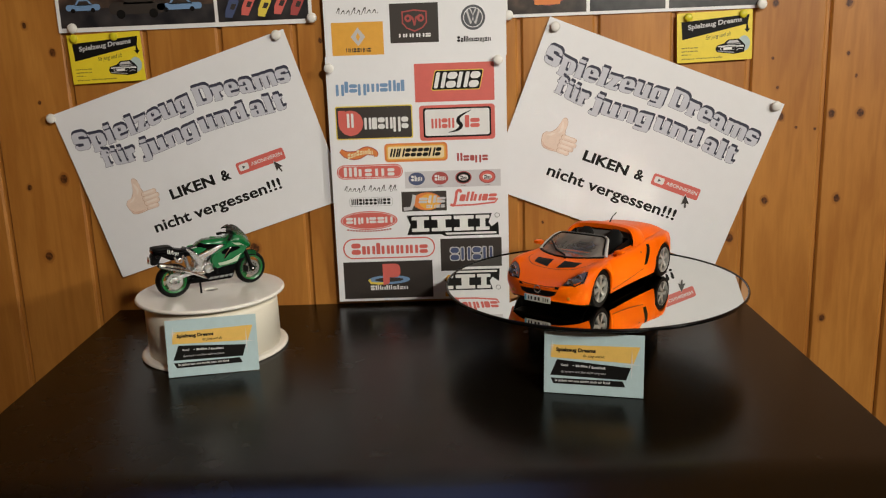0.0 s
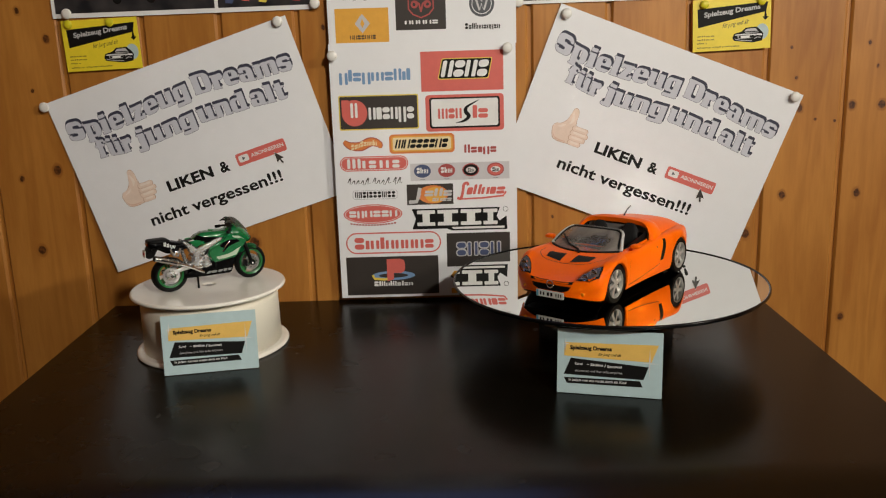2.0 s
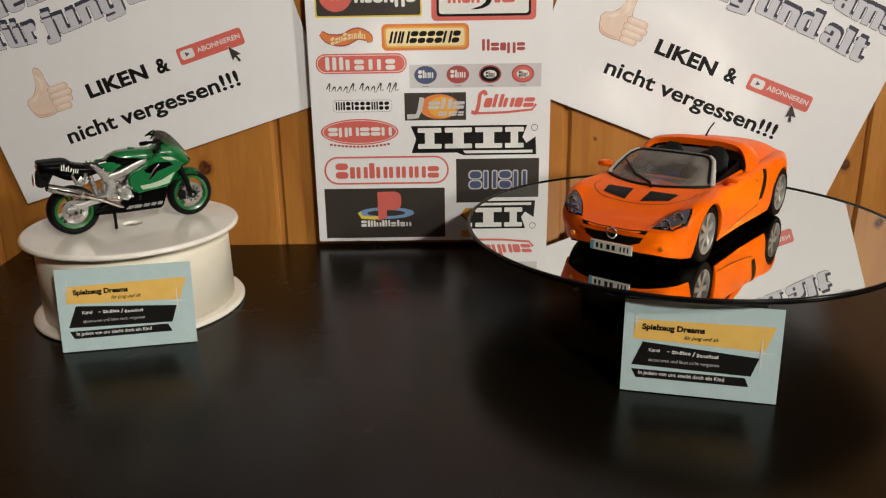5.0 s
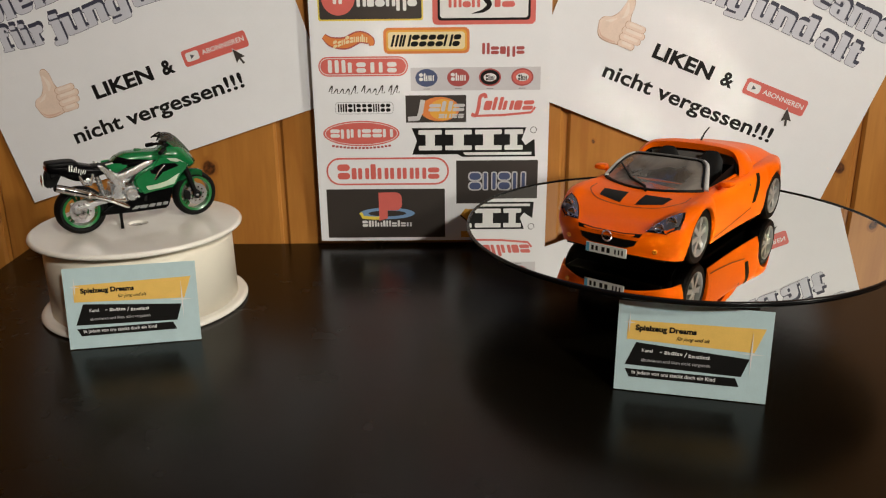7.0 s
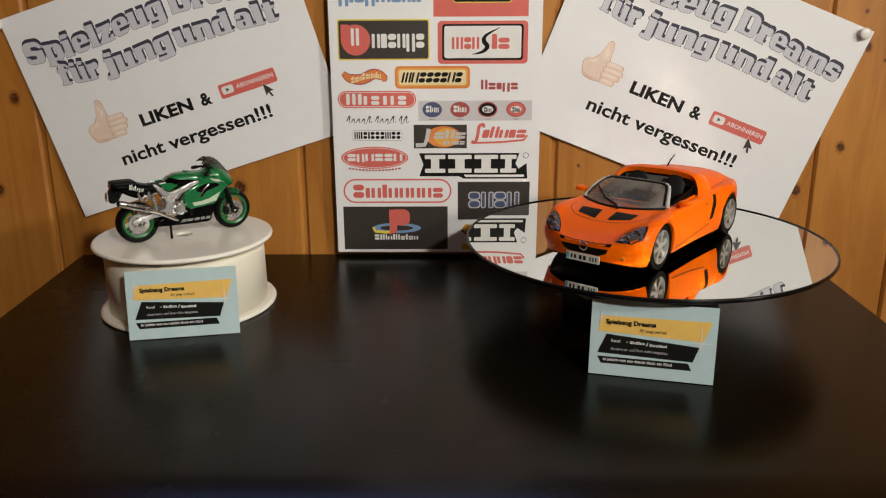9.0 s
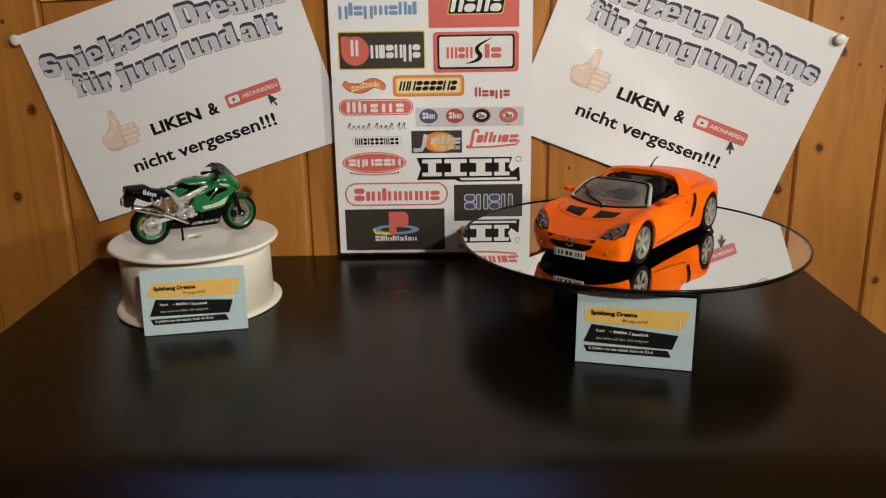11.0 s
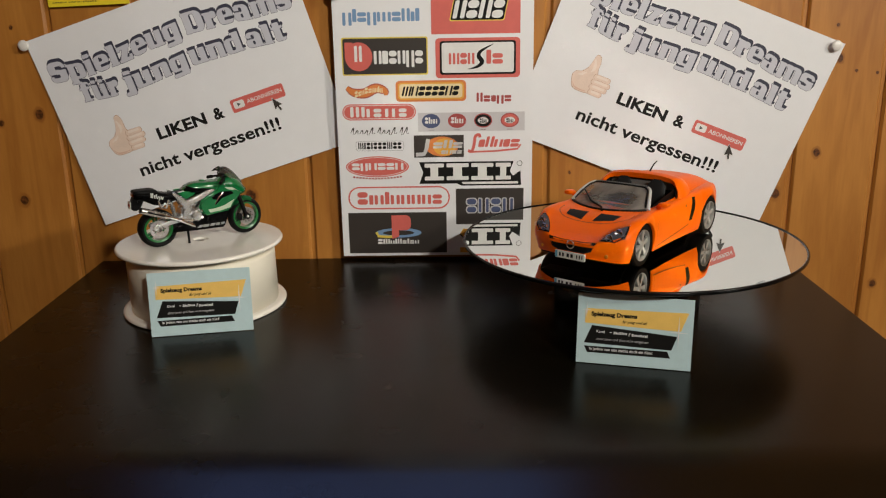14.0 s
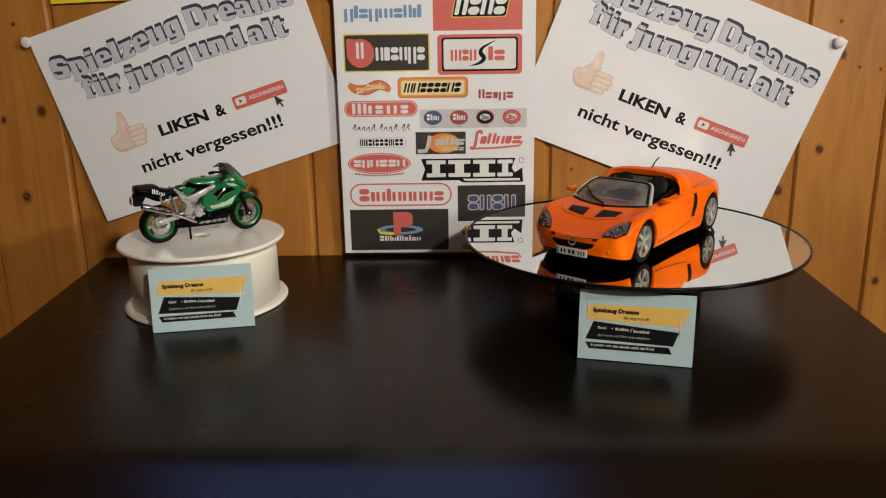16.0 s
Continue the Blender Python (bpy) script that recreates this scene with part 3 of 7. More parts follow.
letter("n", 0.75, [(0.05, 0, 0.33, 0.76, 0.02), (0.2, 0.2, 0.72, 0.76, 0.16), (0.45, 0, 0.72, 0.5, 0.02), (0, 0.66, 0.2, 0.76, 0.01), (0, 0, 0.2, 0.08, 0.01), (0.6, 0, 0.77, 0.08, 0.01)], [(0.32, -0.1, 0.46, 0.61, 0.05)])
letter("f", 0.58, [(0.10, 0, 0.38, 0.80, 0.02), (0.10, 0.55, 0.60, 1.0, 0.20), (0, 0.62, 0.50, 0.74, 0.01), (0.03, 0, 0.48, 0.09, 0.01)], [(0.39, 0.745, 0.50, 0.88, 0.03), (0.39, 0.5, 0.7, 0.61, 0.0), (0.51, 0.5, 0.7, 0.78, 0.0)])
letter("j", 0.43, [(0.13, -0.1, 0.42, 0.76, 0.02), (-0.02, -0.24, 0.42, -0.04, 0.10), (0.13, 0.84, 0.42, 1.02, 0.02), (0.06, 0.66, 0.2, 0.76, 0.01)])
letter("d", 0.76, [(0.42, 0, 0.70, 1, 0.02), (0, 0, 0.58, 0.76, 0.24), (0.34, 0.90, 0.5, 1, 0.01), (0.62, 0, 0.78, 0.09, 0.01)], [(0.27, 0.13, 0.43, 0.63, 0.06)])
letter("t", 0.54, [(0.10, 0.05, 0.38, 0.94, 0.02), (0, 0.62, 0.50, 0.74, 0.01), (0.10, 0, 0.54, 0.35, 0.13)], [(0.39, 0.15, 0.60, 0.40, 0.02)])


def heavy(word, u0, u1, cap, line, du, dv, grow, step=0.0008):
    """A word in the heavy letters, set close between u0 and u1 along a waving line."""
    scale = (u1 - u0) / (sum(LETTERS[c][0] + 0.035 for c in word) - 0.035)
    bm, x = bmesh.new(), u0

    def field(boxes, gu, gv):
        """Distance from the nearest rounded box, below nought inside."""
        best = np.full(gu.shape, 1.0)
        for x0, z0, x1, z1, r, *lean in boxes:
            r = max(r * min(scale, cap), 0.0001)
            off = (lean[0] * (gv / cap - z0) * scale) if lean else 0.0
            qu = np.abs(gu - off - (x0 + x1) / 2 * scale) - (x1 - x0) / 2 * scale + r
            qv = np.abs(gv - (z0 + z1) / 2 * cap) - (z1 - z0) / 2 * cap + r
            d = np.hypot(np.maximum(qu, 0), np.maximum(qv, 0)) + np.minimum(np.maximum(qu, qv), 0) - r
            best = np.minimum(best, d)
        return best

    for c in word:
        wide, adds, cuts = LETTERS[c]
        us, vs = np.arange(-0.10 * scale - 0.002, (wide + 0.10) * scale + 0.002, step), np.arange(-0.24 * cap - 0.003, 1.03 * cap + 0.003, step)
        gu, gv = np.meshgrid(us, vs, indexing="ij")
        f = field(adds, gu, gv)
        if cuts:
            f = np.maximum(f, -field(cuts, gu, gv))
        f = f - grow
        made = {}

        def corner(p, q):
            if (p, q) not in made:
                made[p, q] = bm.verts.new((x + us[p], vs[q], 0))
            return made[p, q]

        def crossing(a, b):
            key = (min(a, b), max(a, b))
            if key not in made:
                (p, q), (g, h) = key
                t = f[p, q] / (f[p, q] - f[g, h])
                made[key] = bm.verts.new((x + us[p] + t * (us[g] - us[p]), vs[q] + t * (vs[h] - vs[q]), 0))
            return made[key]

        for p in range(len(us) - 1):
            for q in range(len(vs) - 1):
                ring, loop = ((p, q), (p + 1, q), (p + 1, q + 1), (p, q + 1)), []
                for k in range(4):
                    a, b = ring[k], ring[(k + 1) % 4]
                    if f[a] < 0:
                        loop.append(corner(*a))
                    if (f[a] < 0) != (f[b] < 0):
                        loop.append(crossing(a, b))
                if len(loop) > 2:
                    bm.faces.new(loop)
        x += (wide + 0.035) * scale
    for v in bm.verts:
        v.co = Vector((v.co.x + du, v.co.y + dv + line(v.co.x), 0))
    return bm


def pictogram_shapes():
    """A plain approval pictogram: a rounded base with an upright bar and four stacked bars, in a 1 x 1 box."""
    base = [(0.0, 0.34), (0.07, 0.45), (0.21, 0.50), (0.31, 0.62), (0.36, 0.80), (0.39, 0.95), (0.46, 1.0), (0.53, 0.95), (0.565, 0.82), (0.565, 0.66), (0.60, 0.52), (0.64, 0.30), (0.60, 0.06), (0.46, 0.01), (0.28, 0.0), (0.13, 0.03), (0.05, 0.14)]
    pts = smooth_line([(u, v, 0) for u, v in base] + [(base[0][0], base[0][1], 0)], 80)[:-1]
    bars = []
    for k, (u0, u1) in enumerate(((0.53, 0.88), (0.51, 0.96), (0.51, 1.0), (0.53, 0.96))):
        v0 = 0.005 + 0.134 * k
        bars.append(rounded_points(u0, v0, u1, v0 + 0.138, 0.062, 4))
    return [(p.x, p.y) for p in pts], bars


def scaled(points, u0, v0, su, sv, grow=0.0):
    cu = sum(p[0] for p in points) / len(points)
    cv = sum(p[1] for p in points) / len(points)
    out = []
    for u, v in points:
        d = math.hypot(u - cu, v - cv) or 1
        out.append((u0 + su * u + grow * (u - cu) / d, v0 + sv * v + grow * (v - cv) / d))
    return out


def poster(origin, angle, lift, label):
    c, s = math.cos(radians(angle)), math.sin(radians(angle))
    sh = Sheet("poster", origin, (c, 0, s), (-s, 0, c), 0.297, 0.210, PAPER, lift)
    tagged(sh.thing, label, "poster", group="wall posters")
    # curved heading, each line with shadow, outline and fill
    for name, material, layer, du, dv, grow in (("heading_shadow", SLATE_I, 1, 0.0013, 0.0029, 0.0005), ("heading_outline", EDGE_I, 2, 0.0, 0.0, 0.0004), ("heading", LILAC_I, 3, 0.0, 0.0, 0.0)):
        for word, u0, u1 in (("Spielzeug", 0.0105, 0.1610), ("Dreams", 0.1680, 0.2845)):
            sh.put(name, heavy(word, u0, u1, 0.0218, LINE_1, du, dv, grow), material, layer)
    for name, material, layer, du, dv, grow in (("motto_shadow", SLATE_I, 1, 0.0013, 0.0029, 0.0005), ("motto_outline", EDGE_I, 2, 0.0, 0.0, 0.0004), ("motto", LILAC_I, 3, 0.0, 0.0, 0.0)):
        for word, u0, u1 in (("für", 0.0345, 0.0765), ("jung", 0.0820, 0.1565), ("und", 0.1610, 0.2205), ("alt", 0.2250, 0.2675)):
            sh.put(name, heavy(word, u0, u1, 0.0208, LINE_2, du, dv, grow), material, layer)
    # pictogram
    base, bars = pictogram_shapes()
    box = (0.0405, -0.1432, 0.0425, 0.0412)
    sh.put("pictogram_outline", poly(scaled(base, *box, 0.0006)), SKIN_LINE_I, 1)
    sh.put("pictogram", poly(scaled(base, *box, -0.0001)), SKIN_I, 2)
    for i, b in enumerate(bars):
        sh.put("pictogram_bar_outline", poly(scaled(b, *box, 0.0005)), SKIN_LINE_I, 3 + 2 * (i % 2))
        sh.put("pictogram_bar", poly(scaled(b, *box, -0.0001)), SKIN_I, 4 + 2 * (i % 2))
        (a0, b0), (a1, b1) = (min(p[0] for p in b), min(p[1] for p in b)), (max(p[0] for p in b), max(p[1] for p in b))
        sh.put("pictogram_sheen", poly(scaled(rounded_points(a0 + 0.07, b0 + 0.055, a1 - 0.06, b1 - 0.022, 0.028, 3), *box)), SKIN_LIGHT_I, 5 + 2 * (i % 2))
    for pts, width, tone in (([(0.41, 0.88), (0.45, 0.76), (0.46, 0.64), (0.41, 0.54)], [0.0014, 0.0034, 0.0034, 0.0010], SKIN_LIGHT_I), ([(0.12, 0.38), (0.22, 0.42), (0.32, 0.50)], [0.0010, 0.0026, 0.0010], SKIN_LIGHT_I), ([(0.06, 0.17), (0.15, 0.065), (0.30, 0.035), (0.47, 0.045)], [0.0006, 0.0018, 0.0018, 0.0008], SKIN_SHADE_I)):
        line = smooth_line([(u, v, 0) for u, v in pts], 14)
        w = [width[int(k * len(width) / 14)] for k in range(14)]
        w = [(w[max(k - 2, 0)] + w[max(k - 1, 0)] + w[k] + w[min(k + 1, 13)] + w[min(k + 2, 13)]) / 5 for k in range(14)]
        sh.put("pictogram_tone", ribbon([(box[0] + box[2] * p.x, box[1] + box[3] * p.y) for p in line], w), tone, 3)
    sh.put("line_of_text", words("LIKEN", 0.0958, -0.1415, 0.1528, -0.1287, 0.040, 0.0, 1.02), BLACK_I, 1)
    sh.put("line_of_text", words("&", 0.1620, -0.1415, 0.1738, -0.1287, 0.034), BLACK_I, 1)
    sh.put("line_of_text", words("nicht vergessen!!!", 0.0616, -0.1768, 0.2275, -0.1588, 0.024), BLACK_I, 1)
    btn = sh.put("button", pill(0.1840, -0.1408, 0.2447, -0.1264, 0.0024), RED_I, 1, label="red printed button")
    sh.put("button_symbol", pill(0.1868, -0.1372, 0.1990, -0.1292, 0.0022), WHITE_I, 2, btn)
    sh.put("button_arrow", poly([(0.1912, -0.1353), (0.1950, -0.1332), (0.1912, -0.1311)]), DARKGREY_I, 3, btn)
    sh.put("button_text", words("ABONNIEREN", 0.2020, -0.1352, 0.2420, -0.1308, 0.012), WHITE_I, 2, btn)
    arrow = [(0.0, 0.0), (0.0, -0.0125), (0.0030, -0.0098), (0.0052, -0.0150), (0.0070, -0.0142), (0.0048, -0.0092), (0.0088, -0.0090)]
    turn = radians(-2)
    place = [(0.2290 + u * math.cos(turn) - v * math.sin(turn), -0.1385 + u * math.sin(turn) + v * math.cos(turn)) for u, v in arrow]
    sh.put("cursor_edge", poly([(u + (0.0007 if i in (2, 4, 5, 6) else -0.0004), v + (0.0008 if i in (0,) else -0.0004)) for i, (u, v) in enumerate(place)]), WHITE_I, 4)
    sh.put("cursor", poly(place), DARK_I, 5)
    return sh


def curl_left(u, v):
    d = -v / 0.21
    return 0.0012 + 0.0042 * d ** 2 * (1 - 0.75 * u / 0.297) + 0.0006 * math.sin(3 * u / 0.297 + 1) * d


def curl_right(u, v):
    d = -v / 0.21
    return 0.0012 + 0.0030 * d ** 2 * (0.4 + 0.5 * u / 0.297)


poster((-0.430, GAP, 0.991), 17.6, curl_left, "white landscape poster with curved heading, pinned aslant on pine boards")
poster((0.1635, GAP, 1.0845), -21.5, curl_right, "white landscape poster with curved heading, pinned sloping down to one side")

# the two portrait sheets of maker signs, drawn in wall coordinates


def sign_sheet(x0, z0, label, y, tall=0.297):
    sh = Sheet("sign_sheet", (x0, y, z0), (1, 0, 0), (0, 0, 1), 0.210, tall, PAPER, lambda u, v: 0.0008 + 0.0009 * math.sin(9 * v + 2 * u), v_down=False)
    sh.o -= sh.eu * x0 + sh.ev * z0
    keep = sh.lift
    sh.lift = lambda u, v: keep(u - x0, v - z0)
    return tagged(sh.thing, label, "sign sheet", group="sign sheets") and sh


low = sign_sheet(-0.099, 0.7527, "white portrait sheet printed with coloured maker signs, pinned above the table", -0.0102, 0.2943)
up = sign_sheet(-0.098, 1.043, "white portrait sheet with car maker signs, pinned above the lower sheet", -0.0085)

# upper sheet


def scrawl(u0, u1, v, waves, h, tall_at=()):
    """A thin waving stroke that takes the room of an unlettered script name."""
    pts, n = [], 14 * waves
    for i in range(n + 1):
        f = i / n
        a = h * (2.1 if any(abs(f * waves - k) < 0.5 for k in tall_at) else 1.0)
        w = math.sin(2 * math.pi * f * waves)
        pts.append((u0 + (u1 - u0) * f + 0.35 * a * w, v + a * max(w, -0.45)))
    return ribbon(pts, [0.0007 + 0.0005 * math.sin(2 * math.pi * waves * i / n) for i in range(n + 1)])


up.put("grey_wordmark", scrawl(-0.083, -0.035, 1.0955, 8, 0.0026, (0, 3, 5)), DARK_I, 1)
up.put("black_sign", rect(-0.022, 1.111, 0.034, 1.150), DARK_I, 1)
s = up.put("yellow_sign", rect(-0.090, 1.048, -0.030, 1.085), AMBER_I, 1)
up.put("diamond", ring_of([(-0.0595, 1.058), (-0.051, 1.0685), (-0.0595, 1.079), (-0.068, 1.0685)], [(-0.0595, 1.0635), (-0.0570, 1.0685), (-0.0595, 1.0735), (-0.0620, 1.0685)]), LIGHTGREY_I, 2, s)
up.put("bar", blocks("DDCCDDC", -0.074, 1.0515, -0.045, 1.056), DARK_I, 2, s)
s = up.put("black_sign", rect(-0.022, 1.060, 0.034, 1.104), DARK_I, 1)
up.put("shield", ring_of([(-0.008, 1.095), (-0.008, 1.082), (-0.003, 1.076), (0.0065, 1.072), (0.016, 1.076), (0.021, 1.082), (0.021, 1.095), (0.0065, 1.097)],
                         [(-0.0065, 1.0937), (-0.0065, 1.0825), (-0.002, 1.0772), (0.0065, 1.0737), (0.015, 1.0772), (0.0195, 1.0825), (0.0195, 1.0937), (0.0065, 1.0955)]), DARKRED_I, 2, s)
for q in (-1, 1):
    up.put("curl", ring_of(ellipse_points(0.0065 + q * 0.0072 - 0.0042, 1.0830, 0.0065 + q * 0.0072 + 0.0042, 1.0915, 20), ellipse_points(0.0065 + q * 0.0075 - 0.0016, 1.0855, 0.0065 + q * 0.0075 + 0.0016, 1.0890, 20)), DARKRED_I, 2, s)
    up.put("stroke", ribbon([(0.0065 + q * 0.006, 1.0905), (0.0065 + q * 0.002, 1.0880), (0.0065, 1.0790)], 0.0018), DARKRED_I, 2, s)
up.put("bar", blocks("DDDDC", -0.012, 1.0662, 0.025, 1.0703), WHITE_I, 2, s)
s = up.put("round_sign", ring_of(ellipse_points(0.060, 1.072, 0.088, 1.100), ellipse_points(0.0628, 1.0748, 0.0852, 1.0972)), DARKGREY_I, 1)
up.put("disc", ring_of(ellipse_points(0.0636, 1.0756, 0.0844, 1.0964), ellipse_points(0.0735, 1.0855, 0.0745, 1.0865)), DARKGREY_I, 1, s)
up.put("zigzag", ribbon([(0.0668, 1.094), (0.0715, 1.079), (0.074, 1.0855), (0.0765, 1.079), (0.0812, 1.094)], 0.0022), LIGHTGREY_I, 2, s)
up.put("zigzag", ribbon([(0.0708, 1.0955), (0.074, 1.0885), (0.0772, 1.0955)], 0.0018), LIGHTGREY_I, 2, s)
up.put("bar", blocks("Colaxxoxpox", 0.055, 1.0580, 0.094, 1.0655, low=0.15), BLACK_I, 1)

# lower sheet
low.put("blue_wordmark", blocks("plopwoail", -0.0885, 1.0020, -0.008, 1.0185, gap=0.08, low=0.22, mid=0.80), BLUE_I, 1)
s = low.put("red_sign", rect(0.004, 0.992, 0.097, 1.036), RED_I, 1)
for g, m, l in ((0.0026, YELLOW_I, 2), (0.0017, BLACK_I, 3), (0.0, WHITE_I, 4)):
    low.put("bar", blocks("DCDC", 0.026, 1.0075, 0.078, 1.0255, gap=0.12, lean=0.22, grow=g, solid=l < 4, stroke=0.42), m, l, s)
s = low.put("black_sign", pill(-0.0908, 0.951, 0.000, 0.990, 0.002), YELLOW_I, 1)
low.put("field", pill(-0.0895, 0.9523, -0.0013, 0.9887, 0.0018), DARK_I, 2, s)
low.put("disc", ellipse(-0.0875, 0.9555, -0.0585, 0.9850), RED_I, 3, s)
low.put("block", pill(-0.0875, 0.970, -0.0790, 0.985, 0.001), RED_I, 4, s)
low.put("bar", blocks("a", -0.0775, 0.9650, -0.0695, 0.9815), WHITE_I, 5, s)
low.put("bar", blocks("xroxpo", -0.0570, 0.9590, -0.0050, 0.9770, gap=0.1, low=0.20, mid=0.95), WHITE_I, 4, s)
s = low.put("framed_sign", pill(0.008, 0.947, 0.097, 0.988, 0.004), RED_I, 1)
low.put("frame_line", pill(0.0125, 0.9505, 0.0925, 0.9850, 0.003), BLACK_I, 2, s)
low.put("field", pill(0.0145, 0.9525, 0.0905, 0.9832, 0.0025), WHITE_I, 3, s)
low.put("bar", blocks("wox", 0.022, 0.9612, 0.0490, 0.9755, gap=0.1, mid=0.8), RED_I, 4, s)
low.put("bar", blocks("lo", 0.0615, 0.9612, 0.0790, 0.9755, gap=0.1, mid=0.75), RED_I, 4, s)
sw = smooth_line([(0.042, 0.9560, 0), (0.052, 0.9585, 0), (0.0570, 0.9635, 0), (0.0535, 0.9690, 0), (0.0560, 0.9745, 0), (0.0690, 0.9815, 0)], 30)
low.put("swoosh", ribbon([(p.x, p.y) for p in sw], [0.0004 + 0.0042 * math.sin(math.pi * i / 29) for i in range(30)]), BLACK_I, 5, s)
fl = smooth_line([(-0.087, 0.9385, 0), (-0.080, 0.9335, 0), (-0.068, 0.9325, 0), (-0.056, 0.9375, 0), (-0.0465, 0.9345, 0), (-0.0455, 0.930, 0)], 30)
s = low.put("flame_edge", ribbon([(p.x, p.y) for p in fl], [0.0012 + 0.0098 * math.sin(math.pi * (0.12 + 0.8 * i / 29)) for i in range(30)]), DARKRED_I, 1)
low.put("flame", ribbon([(p.x, p.y) for p in fl], [0.0002 + 0.0084 * math.sin(math.pi * (0.12 + 0.8 * i / 29)) for i in range(30)]), ORANGE_I, 2, s)
bm = blocks("CoxCoxxlx", -0.079, -0.0028, -0.049, 0.0036, gap=0.1)
for v in [v for b in bm for v in b.verts]:
    v.co.y += 0.9335 + 0.004 * math.sin((v.co.x + 0.074) * 120) * 0.5 + (v.co.x + 0.064) * 0.12
low.put("bar", bm, CREAM_I, 3, s)
s = low.put("orange_sign", pill(-0.035, 0.923, 0.040, 0.945, 0.0045), ORANGE_I, 1)
low.put("frame_line", pill(-0.0325, 0.9252, 0.0376, 0.9428, 0.0032), AMBER_I, 2, s)
low.put("field", pill(-0.0310, 0.9267, 0.0360, 0.9413, 0.0026), CREAM_I, 3, s)
low.put("bar", blocks("wDCCCCDC", -0.0290, 0.9290, 0.0310, 0.9390, gap=0.08, lean=0.25, mid=1.0), BLACK_I, 4, s)
low.put("red_wordmark", blocks("aorpo", 0.0510, 0.9195, 0.0880, 0.9315, gap=0.12, low=0.2, mid=0.75), DARKRED_I, 1)
s = low.put("red_pill", pill(-0.093, 0.904, -0.014, 0.921, 0.0085), RED_I, 1)
low.put("frame_line", pill_ring(-0.0918, 0.9052, -0.0152, 0.9198, 0.0073, 0.0006), WHITE_I, 2, s)
low.put("bar", blocks("w", -0.0845, 0.9072, -0.0690, 0.9182, mid=1.0), WHITE_I, 2, s)
low.put("bar", blocks("lCliC", -0.0670, 0.9072, -0.0240, 0.9160, gap=0.5, mid=1.0), WHITE_I, 2, s)
s = low.put("grey_strip", rect(-0.012, 0.891, 0.1025, 0.911), ink("pale_grey_print", (0.55, 0.53, 0.55)), 1)
for x, m, inner in ((0.002, NAVY_I, None), (0.030, DARKRED_I, None), (0.058, DARKRED_I, WHITE_I), (0.0865, DARKRED_I, WHITE_I)):
    e = low.put("oval", ellipse(x - 0.0098, 0.8945, x + 0.0098, 0.9098), m, 2, s)
    if inner:
        low.put("oval_line", ring_of(ellipse_points(x - 0.0085, 0.8957, x + 0.0085, 0.9086), ellipse_points(x - 0.0058, 0.8985, x + 0.0058, 0.9058)), BLACK_I if x < 0.07 else RED_I, 3, s)
        low.put("oval_field", ellipse(x - 0.0056, 0.8987, x + 0.0056, 0.9056), WHITE_I, 3, s)
    low.put("bar", blocks("Clxx", x - (0.0038 if inner else 0.0066), 0.8995, x + (0.0038 if inner else 0.0066), 0.9062 if not inner else 0.9045, gap=0.15), DARK_I if inner else WHITE_I, 4, s)
    low.put("caption", rect(x - 0.003, 0.8922, x + 0.003, 0.8928), GREY_I, 2, s)
for u0, u1, waves in ((-0.085, -0.059, 5), (-0.056, -0.035, 4), (-0.032, -0.022, 2)):
    low.put("grey_wordmark", scrawl(u0, u1, 0.8905, waves, 0.0026, (0, waves - 1)), DARK_I, 1)
s = low.put("outlined_pill", pill_ring(-0.080, 0.871, -0.028, 0.8815, 0.003, 0.0003), GREY_I, 1)
low.put("bar", blocks("wlClCCCwCC", -0.0775, 0.8728, -0.0305, 0.8800, gap=0.22, mid=1.0), BLACK_I, 1, s)
s = low.put("black_sign", rect(-0.017, 0.863, 0.037, 0.887), DARK_I, 1)
low.put("oval", ellipse(-0.004, 0.864, 0.031, 0.8855), ORANGE_I, 2, s)
low.put("oval", ellipse(0.004, 0.865, 0.0285, 0.8835), AMBER_I, 3, s)
low.put("stroke", ribbon([(-0.0150, 0.8662), (-0.0060, 0.8668), (-0.0035, 0.8725), (-0.0015, 0.8830)], 0.0042), LIGHTGREY_I, 4, s)
low.put("bar", blocks("oao", 0.0030, 0.8728, 0.0350, 0.8818, gap=0.08, lean=0.2, mid=0.72), LIGHTGREY_I, 4, s)
low.put("bar", blocks("CDCC", 0.0120, 0.8668, 0.0345, 0.8705, gap=0.1, lean=0.2), LIGHTGREY_I, 4, s)
sc = smooth_line([(0.0415, 0.8700, 0), (0.0455, 0.8690, 0), (0.0480, 0.8760, 0), (0.0495, 0.8850, 0), (0.0535, 0.8870, 0), (0.0545, 0.8840, 0)], 24)
s = low.put("red_wordmark", blocks("raxro", 0.0520, 0.8735, 0.0960, 0.8850, gap=0.08, lean=0.25, mid=0.72), RED_I, 1)
low.put("stroke", ribbon([(p.x, p.y) for p in sc], 0.0032), RED_I, 1, s)
low.put("stroke", ribbon([(0.0450, 0.8685), (0.0700, 0.8690), (0.0950, 0.8712), (0.0985, 0.8760)], 0.0020), RED_I, 1, s)
s = low.put("red_oval", ellipse(-0.092, 0.842, -0.023, 0.865), RED_I, 1)
low.put("oval_line", ring_of(ellipse_points(-0.0905, 0.8432, -0.0245, 0.8638), ellipse_points(-0.0898, 0.8437, -0.0252, 0.8633)), WHITE_I, 2, s)
low.put("bar", blocks("CpDCCD", -0.0855, 0.8490, -0.0290, 0.8575, gap=0.12, mid=1.0, low=0.12), WHITE_I, 2, s)
